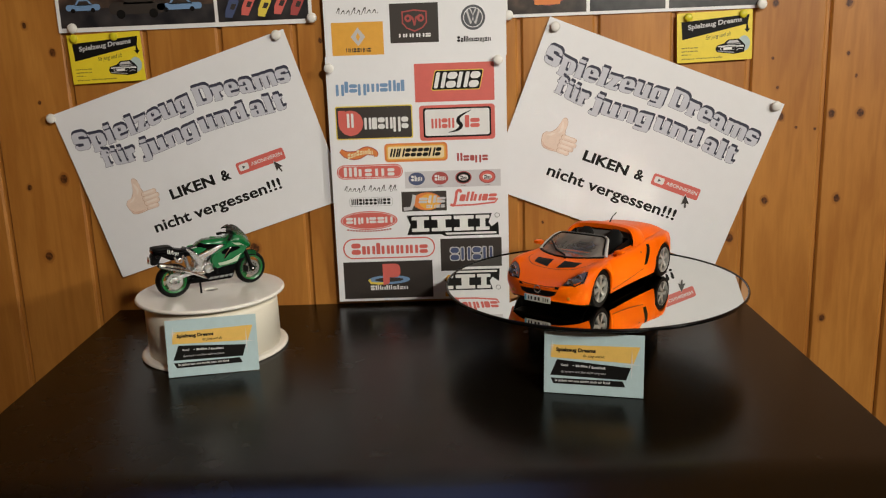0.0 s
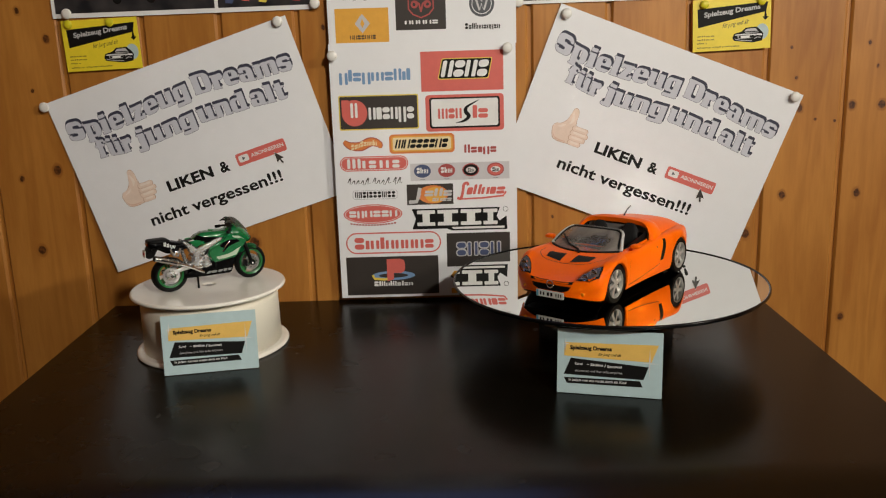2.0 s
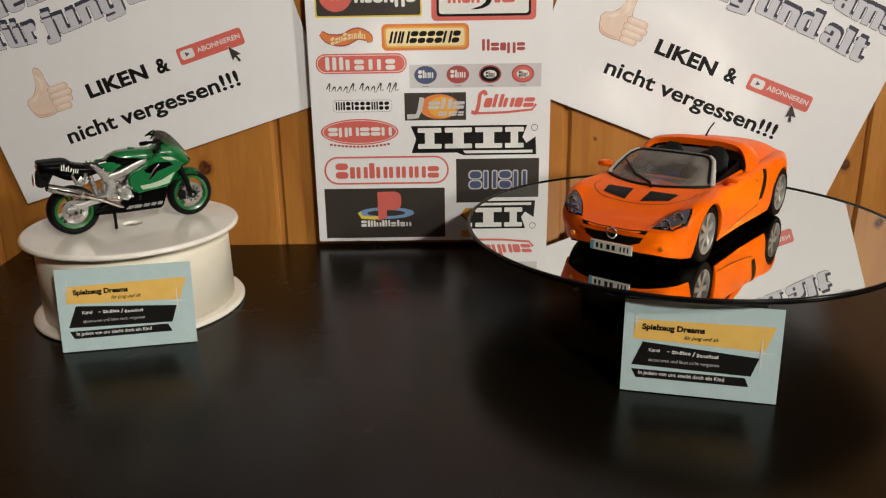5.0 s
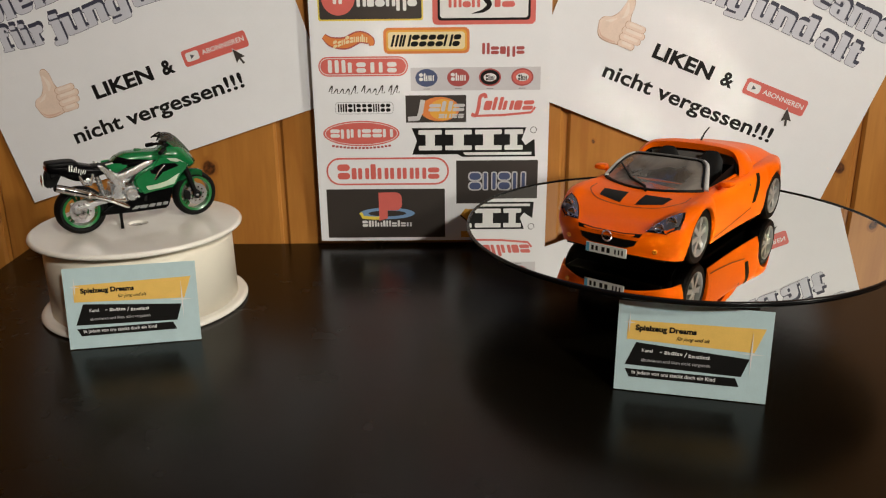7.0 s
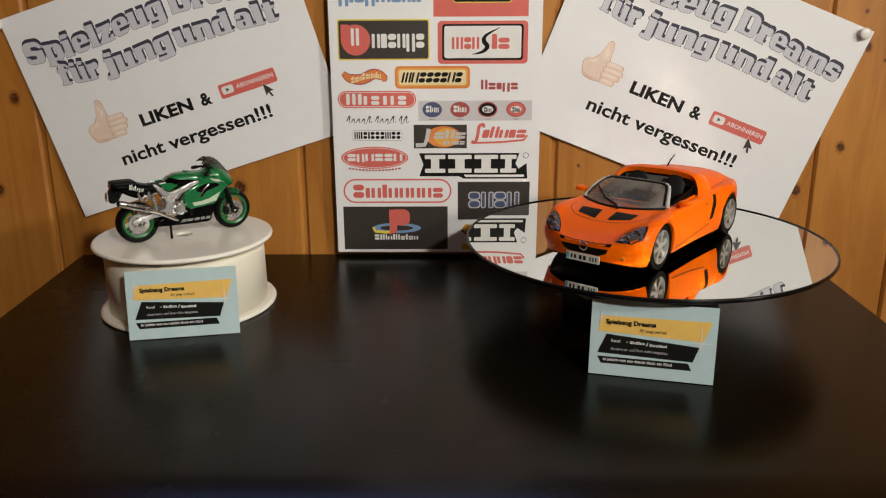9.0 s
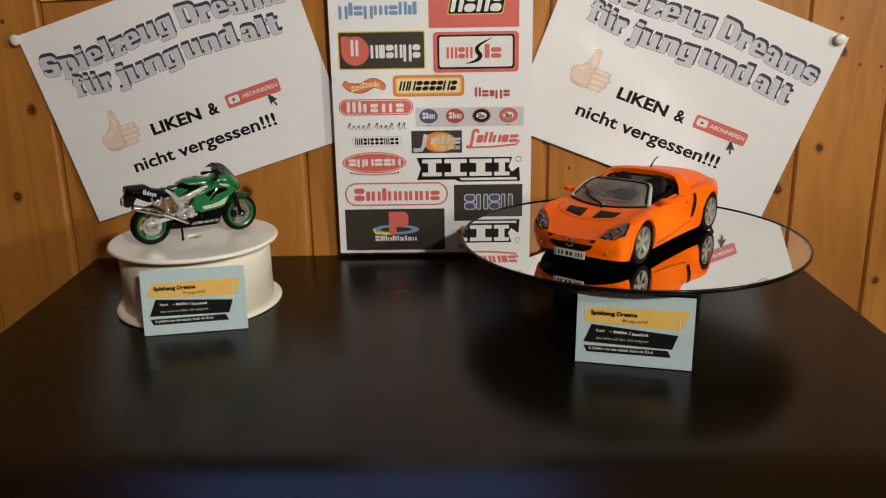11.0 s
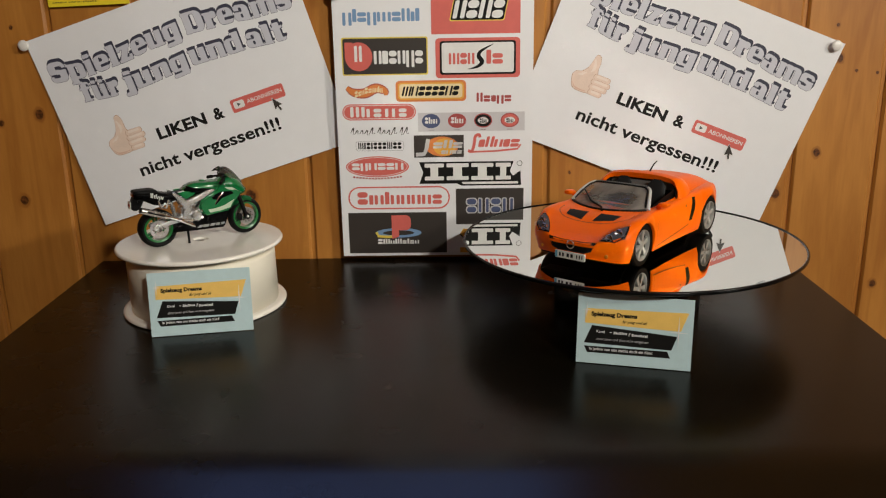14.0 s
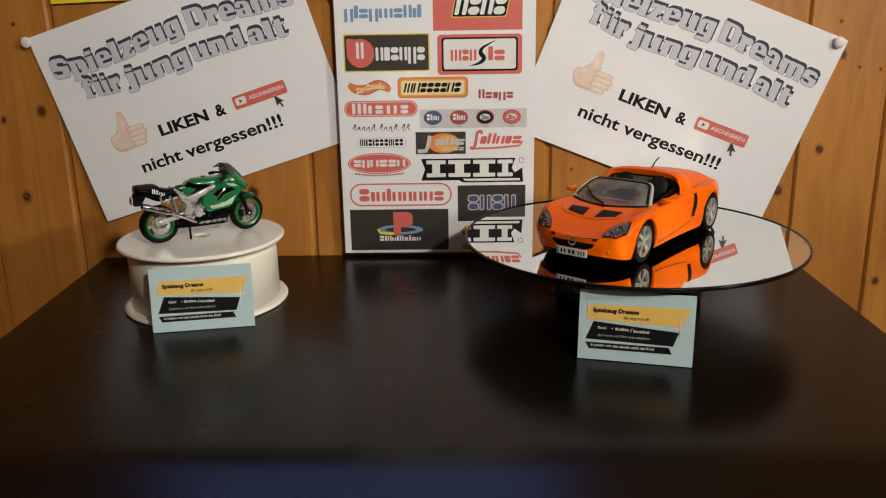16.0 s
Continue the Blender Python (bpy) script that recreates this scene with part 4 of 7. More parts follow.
for i in range(16):
    a = -0.0845 + i * 0.0034
    low.put("caption_bar", rect(a, 0.8395 + 0.00009 * (i - 7.5) ** 2 * 0.4, a + 0.0024, 0.8413 + 0.00009 * (i - 7.5) ** 2 * 0.4), DARKRED_I, 1, s)
ban = [(-0.0120, 0.8580), (-0.0075, 0.8465), (-0.0120, 0.8340), (0.0290, 0.8340), (0.0340, 0.8315), (0.0995, 0.8315), (0.0985, 0.8475), (0.0905, 0.8420), (0.0870, 0.8470), (0.0910, 0.8580)]
s = low.put("black_banner", poly(ban), BLACK_I, 1)
for u0, u1 in ((-0.0060, 0.0150), (0.0180, 0.0420), (0.0450, 0.0690), (0.0715, 0.0880)):
    w = (u1 - u0) * 0.30
    low.put("block", rect(u0 + w, 0.8395, u1 - w, 0.8545), WHITE_I, 2, s)
    for v0 in (0.8378, 0.8520):
        low.put("block", pill(u0, v0, u1, v0 + 0.0042, 0.0008), WHITE_I, 3, s)
low.put("underline", poly([(0.0340, 0.8357), (0.0960, 0.8357), (0.0960, 0.8332), (0.0360, 0.8332)]), WHITE_I, 2, s)
low.put("mark_ring", pill_ring(0.0945, 0.8525, 0.1005, 0.8585, 0.003, 0.0005), BLACK_I, 1)
s = low.put("red_outline_pill", pill_ring(-0.091, 0.806, 0.0212, 0.8315, 0.0125, 0.0016), RED_I, 1)
low.put("bar", blocks("Cixlxxxxo", -0.0810, 0.8115, 0.0125, 0.8255, gap=0.14, mid=0.75), RED_I, 1, s)
s = low.put("black_sign", rect(0.0278, 0.7880, 0.1022, 0.8282), DARK_I, 1)
for g, m, l in ((0.0008, LIGHTGREY_I, 2), (-0.0003, NAVY_I, 3)):
    low.put("bar", blocks("CDCD", 0.0395, 0.8010, 0.0910, 0.8170, gap=0.2, grow=g, stroke=0.36), m, l, s)
s = low.put("black_sign", rect(-0.0920, 0.7558, 0.0172, 0.8022), DARK_I, 1)
low.put("flat_ring", ring_of(ellipse_points(-0.0620, 0.7735, -0.0110, 0.7845), ellipse_points(-0.0540, 0.7762, -0.0190, 0.7818)), BLUE_I, 2, s)
low.put("flat_ring_part", ribbon([(-0.0612, 0.7800), (-0.0590, 0.7755), (-0.0480, 0.7745), (-0.0400, 0.7750)], 0.0030), YELLOW_I, 3, s)
low.put("block", poly([(-0.0440, 0.7720), (-0.0360, 0.7745), (-0.0360, 0.7990), (-0.0440, 0.7990)]), RED_I, 4, s)
low.put("block", pill(-0.0440, 0.7820, -0.0225, 0.7992, 0.006), RED_I, 4, s)
low.put("bar", blocks("Claxlaolox", -0.0600, 0.7655, -0.0140, 0.7722, gap=0.16, low=0.12), WHITE_I, 2, s)
s = low.put("yellow_patch", poly([(0.0315, 0.7770), (0.0360, 0.7830), (0.0480, 0.7820), (0.0440, 0.7740), (0.0400, 0.7660), (0.0380, 0.7720)]), AMBER_I, 1)
low.put("patch_edge", ribbon([(0.0315, 0.7770), (0.0375, 0.7715), (0.0395, 0.7600)], 0.0014), DARK_I, 2, s)
low.put("yellow_patch", poly([(0.0320, 0.7555), (0.0320, 0.7615), (0.0420, 0.7615), (0.0420, 0.7555)]), AMBER_I, 1)

# picture posters of which the lower rim is in view


def photo_material(name, colours, scale):
    m = mat(name, colours[0], 0.3)
    nt = m.node_tree
    tc, no, ra = nt.nodes.new("ShaderNodeTexCoord"), nt.nodes.new("ShaderNodeTexNoise"), nt.nodes.new("ShaderNodeValToRGB")
    no.inputs["Scale"].default_value, no.inputs["Detail"].default_value = scale, 3
    nt.links.new(tc.outputs["Object"], no.inputs["Vector"])
    nt.links.new(no.outputs["Fac"], ra.inputs["Fac"])
    el = ra.color_ramp.elements
    el[0].position, el[0].color, el[1].position, el[1].color = 0.35, (*colours[0], 1), 0.7, (*colours[-1], 1)
    for k, c in enumerate(colours[1:-1]):
        e = el.new(0.35 + 0.35 * (k + 1) / (len(colours) - 1))
        e.color = (*c, 1)
    nt.links.new(ra.outputs["Color"], nt.nodes["Principled BSDF"].inputs["Base Color"])
    return m


DARKPHOTO = photo_material("dark_photo", [(0.012, 0.013, 0.016), (0.03, 0.028, 0.03), (0.05, 0.045, 0.045)], 45)
BROWNPHOTO = photo_material("brown_photo", [(0.02, 0.014, 0.012), (0.05, 0.035, 0.028), (0.11, 0.07, 0.05)], 50)


def toy_print(sh, u, v, w, h, colour, parent):
    """A small flat picture of a toy car: body, cabin and two dark wheels."""
    sh.put("printed_body", pill(u, v + 0.25 * h, u + w, v + 0.68 * h, 0.2 * h), colour, 3, parent)
    sh.put("printed_cabin", poly([(u + 0.25 * w, v + 0.6 * h), (u + 0.36 * w, v + h), (u + 0.66 * w, v + h), (u + 0.8 * w, v + 0.6 * h)]), colour, 3, parent)
    sh.put("printed_window", poly([(u + 0.33 * w, v + 0.66 * h), (u + 0.39 * w, v + 0.92 * h), (u + 0.63 * w, v + 0.92 * h), (u + 0.72 * w, v + 0.66 * h)]), DARK_I, 4, parent)
    for k in (0.2, 0.78):
        sh.put("printed_wheel", ellipse(u + k * w - 0.16 * h, v + 0.1 * h, u + k * w + 0.16 * h, v + 0.42 * h), BLACK_I, 4, parent)


lp = Sheet("picture_poster", (-0.409, GAP, 1.0845), (1, 0, 0.007), (-0.007, 0, 1), 0.297, 0.21, PAPER_GLOSSY, lambda u, v: 0.001, v_down=False)
tagged(lp.thing, "glossy white poster with dark photographs of toy cars", "poster", group="picture posters")
f1 = lp.put("photograph", rect(0.004, 0.005, 0.184, 0.205), BROWNPHOTO, 1)
f2 = lp.put("photograph", rect(0.188, 0.005, 0.293, 0.205), DARKPHOTO, 1)
lp.put("photo_floor", rect(0.004, 0.005, 0.184, 0.026), DARKPHOTO, 2, f1)
toy_print(lp, 0.012, 0.020, 0.040, 0.016, BLUE_I, f1)
toy_print(lp, 0.062, 0.010, 0.066, 0.032, DARK_I, f1)
toy_print(lp, 0.118, 0.017, 0.052, 0.017, BLUE_I, f1)
for k, c in enumerate((NAVY_I, RED_I, YELLOW_I, RED_I, DARKRED_I)):
    u = 0.196 + 0.019 * k
    v = 0.010 + 0.002 * (k % 2)
    lp.put("printed_body", poly([(u, v), (u + 0.008, v - 0.001), (u + 0.017, v + 0.016), (u + 0.016, v + 0.024), (u + 0.008, v + 0.023), (u + 0.001, v + 0.008)]), c, 3, f2)
    lp.put("printed_window", poly([(u + 0.006, v + 0.009), (u + 0.011, v + 0.008), (u + 0.014, v + 0.014), (u + 0.009, v + 0.015)]), DARK_I, 4, f2)
rp = Sheet("picture_poster", (0.1095, GAP, 1.0845), (1, 0, 0.006), (-0.006, 0, 1), 0.301, 0.21, PAPER_GLOSSY, lambda u, v: 0.001, v_down=False)
tagged(rp.thing, "glossy white poster with three dark photographs", "poster", group="picture posters")
for u0, u1 in ((0.005, 0.096), (0.100, 0.187), (0.191, 0.296)):
    f = rp.put("photograph", rect(u0, 0.0035, u1, 0.205), BROWNPHOTO if u0 < 0.01 else DARKPHOTO, 1)
    if u0 < 0.01:
        rp.put("printed_arc", ring_of(ellipse_points(0.030, 0.012, 0.075, 0.046), ellipse_points(0.034, 0.016, 0.071, 0.042)), DARKRED_I, 2, f)
        rp.put("printed_bar", pill(0.036, 0.013, 0.066, 0.020, 0.002), ORANGE_I, 3, f)


def yellow_card(x, z, label):
    sh = Sheet("yellow_card", (x, GAP, z), (1, 0, 0.03), (-0.03, 0, 1), 0.0865, 0.056, BRIGHT_I, lambda u, v: 0.003 + 0.012 * u, cuts=(12, 4))
    tagged(sh.thing, label, "card", group="yellow cards")
    sh.put("slanted_field", poly([(0.005, -0.0100), (0.083, -0.0055), (0.081, -0.0160), (0.006, -0.0300)]), BLACK_I, 1)
    sh.put("slanted_tail", poly([(0.0795, -0.016), (0.081, -0.0160), (0.082, -0.0215), (0.084, -0.0215), (0.0805, -0.0255), (0.077, -0.0215), (0.079, -0.0215)]), BLACK_I, 1)
    bm = words("Spielzeug Dreams", 0.0, 0.0, 0.062, 0.0072, 0.03)
    for v in bm.verts:
        v.co = Vector((0.0125 + v.co.x, -0.0208 + v.co.y + 0.10 * v.co.x, 0))
    sh.put("line_of_text", bm, LIGHTGREY_I, 2)
    bm = words("für jung und alt", 0.033, -0.0330, 0.062, -0.0265, 0.0, 0.3)
    for v in bm.verts:
        v.co.y += 0.12 * (v.co.x - 0.033)
    sh.put("line_of_text", bm, DARK_I, 1)
    for k, w in enumerate((0.019, 0.022, 0.011, 0.047)):
        v = -0.0400 - 0.0038 * k - (0.001 if k == 3 else 0)
        sh.put("text_bar", blocks("oaoo xoa"[:4 + k] if k < 3 else "oaooxo oaoaoxoaooao", 0.005, v, 0.005 + w, v + 0.0015, gap=0.2), OLIVE_I, 1)
    sh.put("pale_cloud", ellipse(0.070, -0.046, 0.084, -0.029), ink("pale_blue_print", (0.42, 0.52, 0.52)), 1)
    c = sh.put("printed_car", poly([(0.044, -0.0425), (0.046, -0.0385), (0.054, -0.0365), (0.059, -0.0325), (0.071, -0.0320), (0.076, -0.0365), (0.0785, -0.040), (0.077, -0.0475), (0.066, -0.0490), (0.052, -0.0470), (0.046, -0.0460)]), BLACK_I, 2, label="black printed line drawing of a car")
    sh.put("printed_window", poly([(0.057, -0.0365), (0.060, -0.0338), (0.0695, -0.0335), (0.072, -0.0365)]), LIGHTGREY_I, 3, c)
    sh.put("printed_grille", pill(0.050, -0.0440, 0.066, -0.0410, 0.001), WHITE_I, 3, c)
    sh.put("printed_stroke", ribbon([(0.047, -0.0400), (0.060, -0.0395), (0.077, -0.0410)], 0.0012), WHITE_I, 3, c)
    for q0, q1, q2 in (((0.0465, -0.0445), (0.056, -0.0462), (0.066, -0.0472)), ((0.068, -0.0420), (0.072, -0.0395), (0.0765, -0.0400)), ((0.0685, -0.0450), (0.0715, -0.0432), (0.0755, -0.0440)), ((0.058, -0.0375), (0.066, -0.0380), (0.073, -0.0378))):
        sh.put("printed_stroke", ribbon([q0, q1, q2], 0.0007), LIGHTGREY_I, 3, c)
    for q in (0.0505, 0.0630):
        sh.put("printed_lamp", ellipse(q, -0.0438, q + 0.003, -0.0412), BLACK_I, 4, c)
    return sh


yellow_card(-0.400, 1.0815, "yellow business card with black slanted field pinned under a poster")
yellow_card(0.3095, 1.0825, "yellow business card with a small car drawing pinned to boards")

# ---- turquoise cards on the table ----


def card(corner, yaw, lean, label):
    c, s = math.cos(radians(yaw)), math.sin(radians(yaw))
    eu = Vector((c, s, 0))
    up_ = Vector((0, 0, 1)) * math.cos(radians(lean)) + Vector((-s, c, 0)) * math.sin(radians(lean))
    sh = Sheet("business_card", corner, eu, up_, 0.0855, 0.0552, TURQ_I, None, cuts=(12, 4), v_down=False, thick=0.0004)
    tagged(sh.thing, label, "card", group="turquoise cards")
    sh.put("gold_field", poly([(0.0057, 0.0321), (0.0767, 0.0302), (0.0820, 0.0449), (0.0060, 0.0436)]), GOLD_I, 1)
    sh.put("line_of_text", words("Spielzeug Dreams", 0.0103, 0.0368, 0.0446, 0.0414, 0.048), BLACK_I, 2)
    sh.put("line_of_text", words("für jung und alt", 0.0337, 0.0330, 0.0523, 0.0360, 0.012, 0.35), BLACK_I, 2)
    f = sh.put("black_field", poly([(0.0055, 0.0162), (0.0708, 0.0151), (0.0745, 0.0262), (0.0112, 0.0305)]), BLACK_I, 1)
    sh.put("line_of_text", words("Kanal", 0.0148, 0.0248, 0.0209, 0.0269, 0.015), WHITE_I, 2, f)
    sh.put("dash", rect(0.0248, 0.0254, 0.0263, 0.0258), WHITE_I, 2, f)
    sh.put("bar", blocks("ClxCloo", 0.0276, 0.0245, 0.0378, 0.0265, gap=0.14), WHITE_I, 2, f)
    sh.put("slash", ribbon([(0.0390, 0.0238), (0.0401, 0.0266)], 0.0005), WHITE_I, 2, f)
    sh.put("bar", blocks("Coxoaool", 0.0411, 0.0238, 0.0528, 0.0258, gap=0.14), WHITE_I, 2, f)
    sh.put("line_of_text", words("abonnieren und liken nicht vergessen", 0.0148, 0.0183, 0.0535, 0.0210, 0.0), LIGHTGREY_I, 2, f)
    f = sh.put("black_band", poly([(0.0083, 0.0086), (0.0702, 0.0088), (0.0678, 0.0140), (0.0057, 0.0137)]), BLACK_I, 1)
    sh.put("line_of_text", words("In jedem von uns steckt doch ein Kind", 0.0098, 0.0099, 0.0570, 0.0130, 0.018), WHITE_I, 2, f)
    for u, v, ru, rv in ((0.0068, 0.0424, 0.0036, 0.0066), (0.0752, 0.0293, 0.0078, 0.0135)):
        sh.put("sparkle", poly([(u - ru, v), (u, v + 0.0005), (u + ru, v), (u, v - 0.0005)]), WHITE_I, 3)
        sh.put("sparkle", poly([(u, v - rv), (u + 0.0005, v), (u, v + rv), (u - 0.0005, v)]), WHITE_I, 3)
    sh.thing.matrix_world = SLOPE
    return sh


card((-0.2348, -0.2308, TABLE_Z + 0.0006), 10.5, 10.0, "turquoise business card leaning against the white spool")
card((0.1197, -0.2875, TABLE_Z + 0.0006), -13.3, 6.2, "turquoise business card leaning against the round display mirror")

# ---- white spool ----
SP = (-0.2132, -0.1450)


def spool():
    t = tagged(new("spool"), "white plastic spool used as a turning stand on the table", "spool")
    z = TABLE_Z
    fl = [(0.0735, 0.0), (0.0752, 0.0010), (0.0755, 0.0022), (0.0746, 0.0036), (0.0728, 0.0042), (0.0718, 0.0042)]
    part("bottom_flange", lathe_bm([(0.020, 0.0)] + fl + [(0.021, 0.0042), (0.020, 0.0042)], 96, (*SP, z), closed=True), SPOOL_WHITE, t, smooth=True)
    part("hub", lathe_bm([(0.063, 0.0040), (0.0678, 0.0042), (0.0674, 0.0505), (0.0662, 0.0545), (0.059, 0.0551)], 96, (*SP, z)), SPOOL_CREAM, t, "cream-coloured hub wall", smooth=True)
    # the collar's brown paints in the shade between hub and top flange
    part("collar", lathe_bm([(0.0560, 0.0548), (0.0590, 0.0548), (0.0590, 0.0600), (0.0560, 0.0600)], 64, (*SP, z)), mat("gap_shade_brown", (0.20, 0.13, 0.08), 0.5), t, "ring coloured brown for the shade in the gap", smooth=False)
    top = [(0.0730, 0.0600), (0.0741, 0.0600), (0.0755, 0.0608), (0.0759, 0.0621), (0.0752, 0.0635), (0.0741, 0.0640), (0.0732, 0.0640)]
    lid = part("top_flange", lathe_bm([(0.0065, 0.0600)] + top + [(0.0080, 0.0640), (0.0065, 0.0640)], 96, (*SP, z), closed=True), SPOOL_WHITE, t, smooth=True)
    part("hub_cap", lathe_bm([(0.0064, 0.0588), (0.0064, 0.0623), (0.0030, 0.0626), (0.0030, 0.0608)], 24, (*SP, z)), mat("grey_plastic", (0.25, 0.24, 0.22), 0.3), lid)
    t.matrix_world = SLOPE
    return t


spool()
SPOOL_TOP = TABLE_Z + 0.0640

# ---- round display mirror ----
DC = (0.1867, -0.1534)
DISC_Z = 0.8105


def display_mirror():
    t = tagged(new("display_mirror"), "round mirror plate with a black rim on a low black turntable", "display stand")
    R = 0.1525
    part("plate", lathe_bm([(R - 0.0022, -0.0008), (R - 0.0022, 0.0)], 160, (*DC, DISC_Z)), MIRROR, t, "polished mirror surface")
    part("rim", lathe_bm([(R - 0.0022, 0.0003), (R - 0.0015, 0.0010), (R - 0.0004, 0.0008), (R, 0.0), (R, -0.0016), (R - 0.0008, -0.0024), (R - 0.05, -0.0026), (R - 0.05, -0.0012), (R - 0.0022, -0.0008)], 160, (*DC, DISC_Z), closed=True), RIM_BLACK, t, smooth=True)
    part("base", lathe_bm([(0.062, -0.0625), (0.0665, -0.0615), (0.0670, -0.0420), (0.0640, -0.0330), (0.0560, -0.0300), (0.0560, -0.0028)], 72, (*DC, DISC_Z)), RIM_BLACK, t, smooth=True)
    t.matrix_world = SLOPE
    return t


display_mirror()

# ---- model vehicles: shared helpers ----
from mathutils.bvhtree import BVHTree

PAINT_ORANGE = mat("orange_car_paint", (0.88, 0.130, 0.0012), 0.34, coat=0.09, grain=0.03, scale=400, spec=0.05)
PAINT_GREEN = mat("green_bike_paint", (0.004, 0.135, 0.036), 0.22, coat=0.75, grain=0.05, scale=400)
GLOSS_BLACK = mat("gloss_black_paint", (0.0018, 0.0018, 0.0020), 0.20, spec=0.07)
MATT_BLACK = mat("matt_black_plastic", (0.0030, 0.0030, 0.0030), 0.5, grain=0.15, scale=800, spec=0.12)
RUBBER = mat("tyre_rubber", (0.0035, 0.0034, 0.0032), 0.6, grain=0.2, scale=900, bump=0.1, spec=0.13)
DARK_CHROME = mat("dark_chrome", (0.42, 0.41, 0.39), 0.16, 1.0, rough_var=0.06, scale=500)
SILVER = mat("silver_paint", (0.52, 0.52, 0.51), 0.32, 0.75, grain=0.06, scale=500)
CHROME = mat("chrome", (0.75, 0.74, 0.72), 0.12, 1.0, rough_var=0.05, scale=500)
ALLOY = mat("alloy_paint", (0.58, 0.58, 0.57), 0.26, 0.8, grain=0.08, scale=700)
WHITE_PAINT = mat("white_decal", (0.66, 0.68, 0.64), 0.3)
DISC_STEEL = mat("disc_steel", (0.42, 0.41, 0.40), 0.38, 0.9, grain=0.35, scale=1200)
FRAME_SILVER = mat("light_silver_paint", (0.66, 0.66, 0.64), 0.26, 0.8, grain=0.06, scale=500)
GREEN_RIM = mat("green_rim_paint", (0.010, 0.15, 0.035), 0.3, coat=0.5)
SEAM = mat("dark_orange_seam", (0.16, 0.028, 0.004), 0.6)
GREY_FRAME = mat("grey_frame_paint", (0.46, 0.455, 0.44), 0.42, grain=0.05, scale=500)
DARK_FRAME = mat("dark_grey_frame_paint", (0.10, 0.10, 0.095), 0.42, grain=0.05, scale=500)
SOFT_BLACK = mat("soft_black_grip", (0.010, 0.010, 0.010), 0.85, grain=0.1, scale=900, spec=0.05)
LAMP_GREY = mat("lamp_bowl_grey", (0.12, 0.117, 0.112), 0.3, 0.4)
WHEEL_SILVER = mat("wheel_silver_paint", (0.52, 0.52, 0.49), 0.28, 0.55, grain=0.06, scale=600)
PALE_DECAL = mat("pale_green_decal", (0.40, 0.52, 0.39), 0.3, grain=0.12, scale=300)
PLATE_BLUE = mat("plate_blue", (0.10, 0.35, 0.50), 0.4)
RED_LENS = mat("red_lens", (0.10, 0.004, 0.004), 0.15, coat=0.6)
AMBER_LENS = mat("amber_lens", (0.55, 0.16, 0.01), 0.15, coat=0.6)


def glass(name, tint, clear, haze=0.0, rough=0.06):
    m = bpy.data.materials.new(name)
    m.use_nodes = True
    nt = m.node_tree
    out = nt.nodes["Material Output"]
    tr, gl, mx, fr = nt.nodes.new("ShaderNodeBsdfTransparent"), nt.nodes.new("ShaderNodeBsdfGlossy"), nt.nodes.new("ShaderNodeMixShader"), nt.nodes.new("ShaderNodeFresnel")
    tr.inputs["Color"].default_value = (*tint, 1)
    gl.inputs["Roughness"].default_value = rough
    fr.inputs["IOR"].default_value = clear
    nt.links.new(fr.outputs[0], mx.inputs[0])
    nt.links.new(tr.outputs[0], mx.inputs[1])
    nt.links.new(gl.outputs[0], mx.inputs[2])
    # haze paints the room's cloudy reflections onto the plastic as diffuse colour
    glare, glare_mix = nt.nodes.new("ShaderNodeBsdfDiffuse"), nt.nodes.new("ShaderNodeMixShader")
    glare.inputs["Color"].default_value = (0.40, 0.36, 0.32, 1)
    glare_mix.inputs[0].default_value = haze
    if haze > 0.1:
        tc, cloud, reach = nt.nodes.new("ShaderNodeTexCoord"), nt.nodes.new("ShaderNodeTexNoise"), nt.nodes.new("ShaderNodeMapRange")
        cloud.inputs["Scale"].default_value, cloud.inputs["Detail"].default_value, cloud.inputs["Distortion"].default_value = 42, 3, 0.6
        reach.inputs["From Min"].default_value, reach.inputs["From Max"].default_value = 0.34, 0.68
        reach.inputs["To Min"].default_value, reach.inputs["To Max"].default_value = haze * 0.45, haze * 1.75
        nt.links.new(tc.outputs["Object"], cloud.inputs["Vector"])
        nt.links.new(cloud.outputs["Fac"], reach.inputs["Value"])
        nt.links.new(reach.outputs["Result"], glare_mix.inputs[0])
    nt.links.new(mx.outputs[0], glare_mix.inputs[1])
    nt.links.new(glare.outputs[0], glare_mix.inputs[2])
    nt.links.new(glare_mix.outputs[0], out.inputs["Surface"])
    return m


WINDSCREEN = glass("smoked_windscreen", (0.34, 0.32, 0.30), 1.45, 0.27, 0.14)
LENS = glass("clear_lens", (0.9, 0.9, 0.9), 1.22)
BIKE_SCREEN = glass("grey_screen", (0.28, 0.31, 0.31), 1.7, 0.08)


class Kit:
    """Places parts given in the model's own metres (x ahead, y left, z up) into the world."""

    def __init__(self, thing, m, squeeze=1.0):
        self.thing, self.m, self.squeeze = thing, m, squeeze

    def add(self, name, bm, material, parent=None, label="", smooth=True, sharp=40, raw=False):
        ob = part(name, moved(bm, self.m @ Matrix.Diagonal((self.squeeze, 1, 1, 1))) if not raw else moved(bm, self.m), material, parent or self.thing, label, smooth)
        if smooth and sharp < 180:
            me = ob.data
            b = bmesh.new()
            b.from_mesh(me)
            for e in b.edges:
                if len(e.link_faces) == 2 and e.calc_face_angle(0) > radians(sharp):
                    e.smooth = False
            b.to_mesh(me)
            b.free()
        return ob


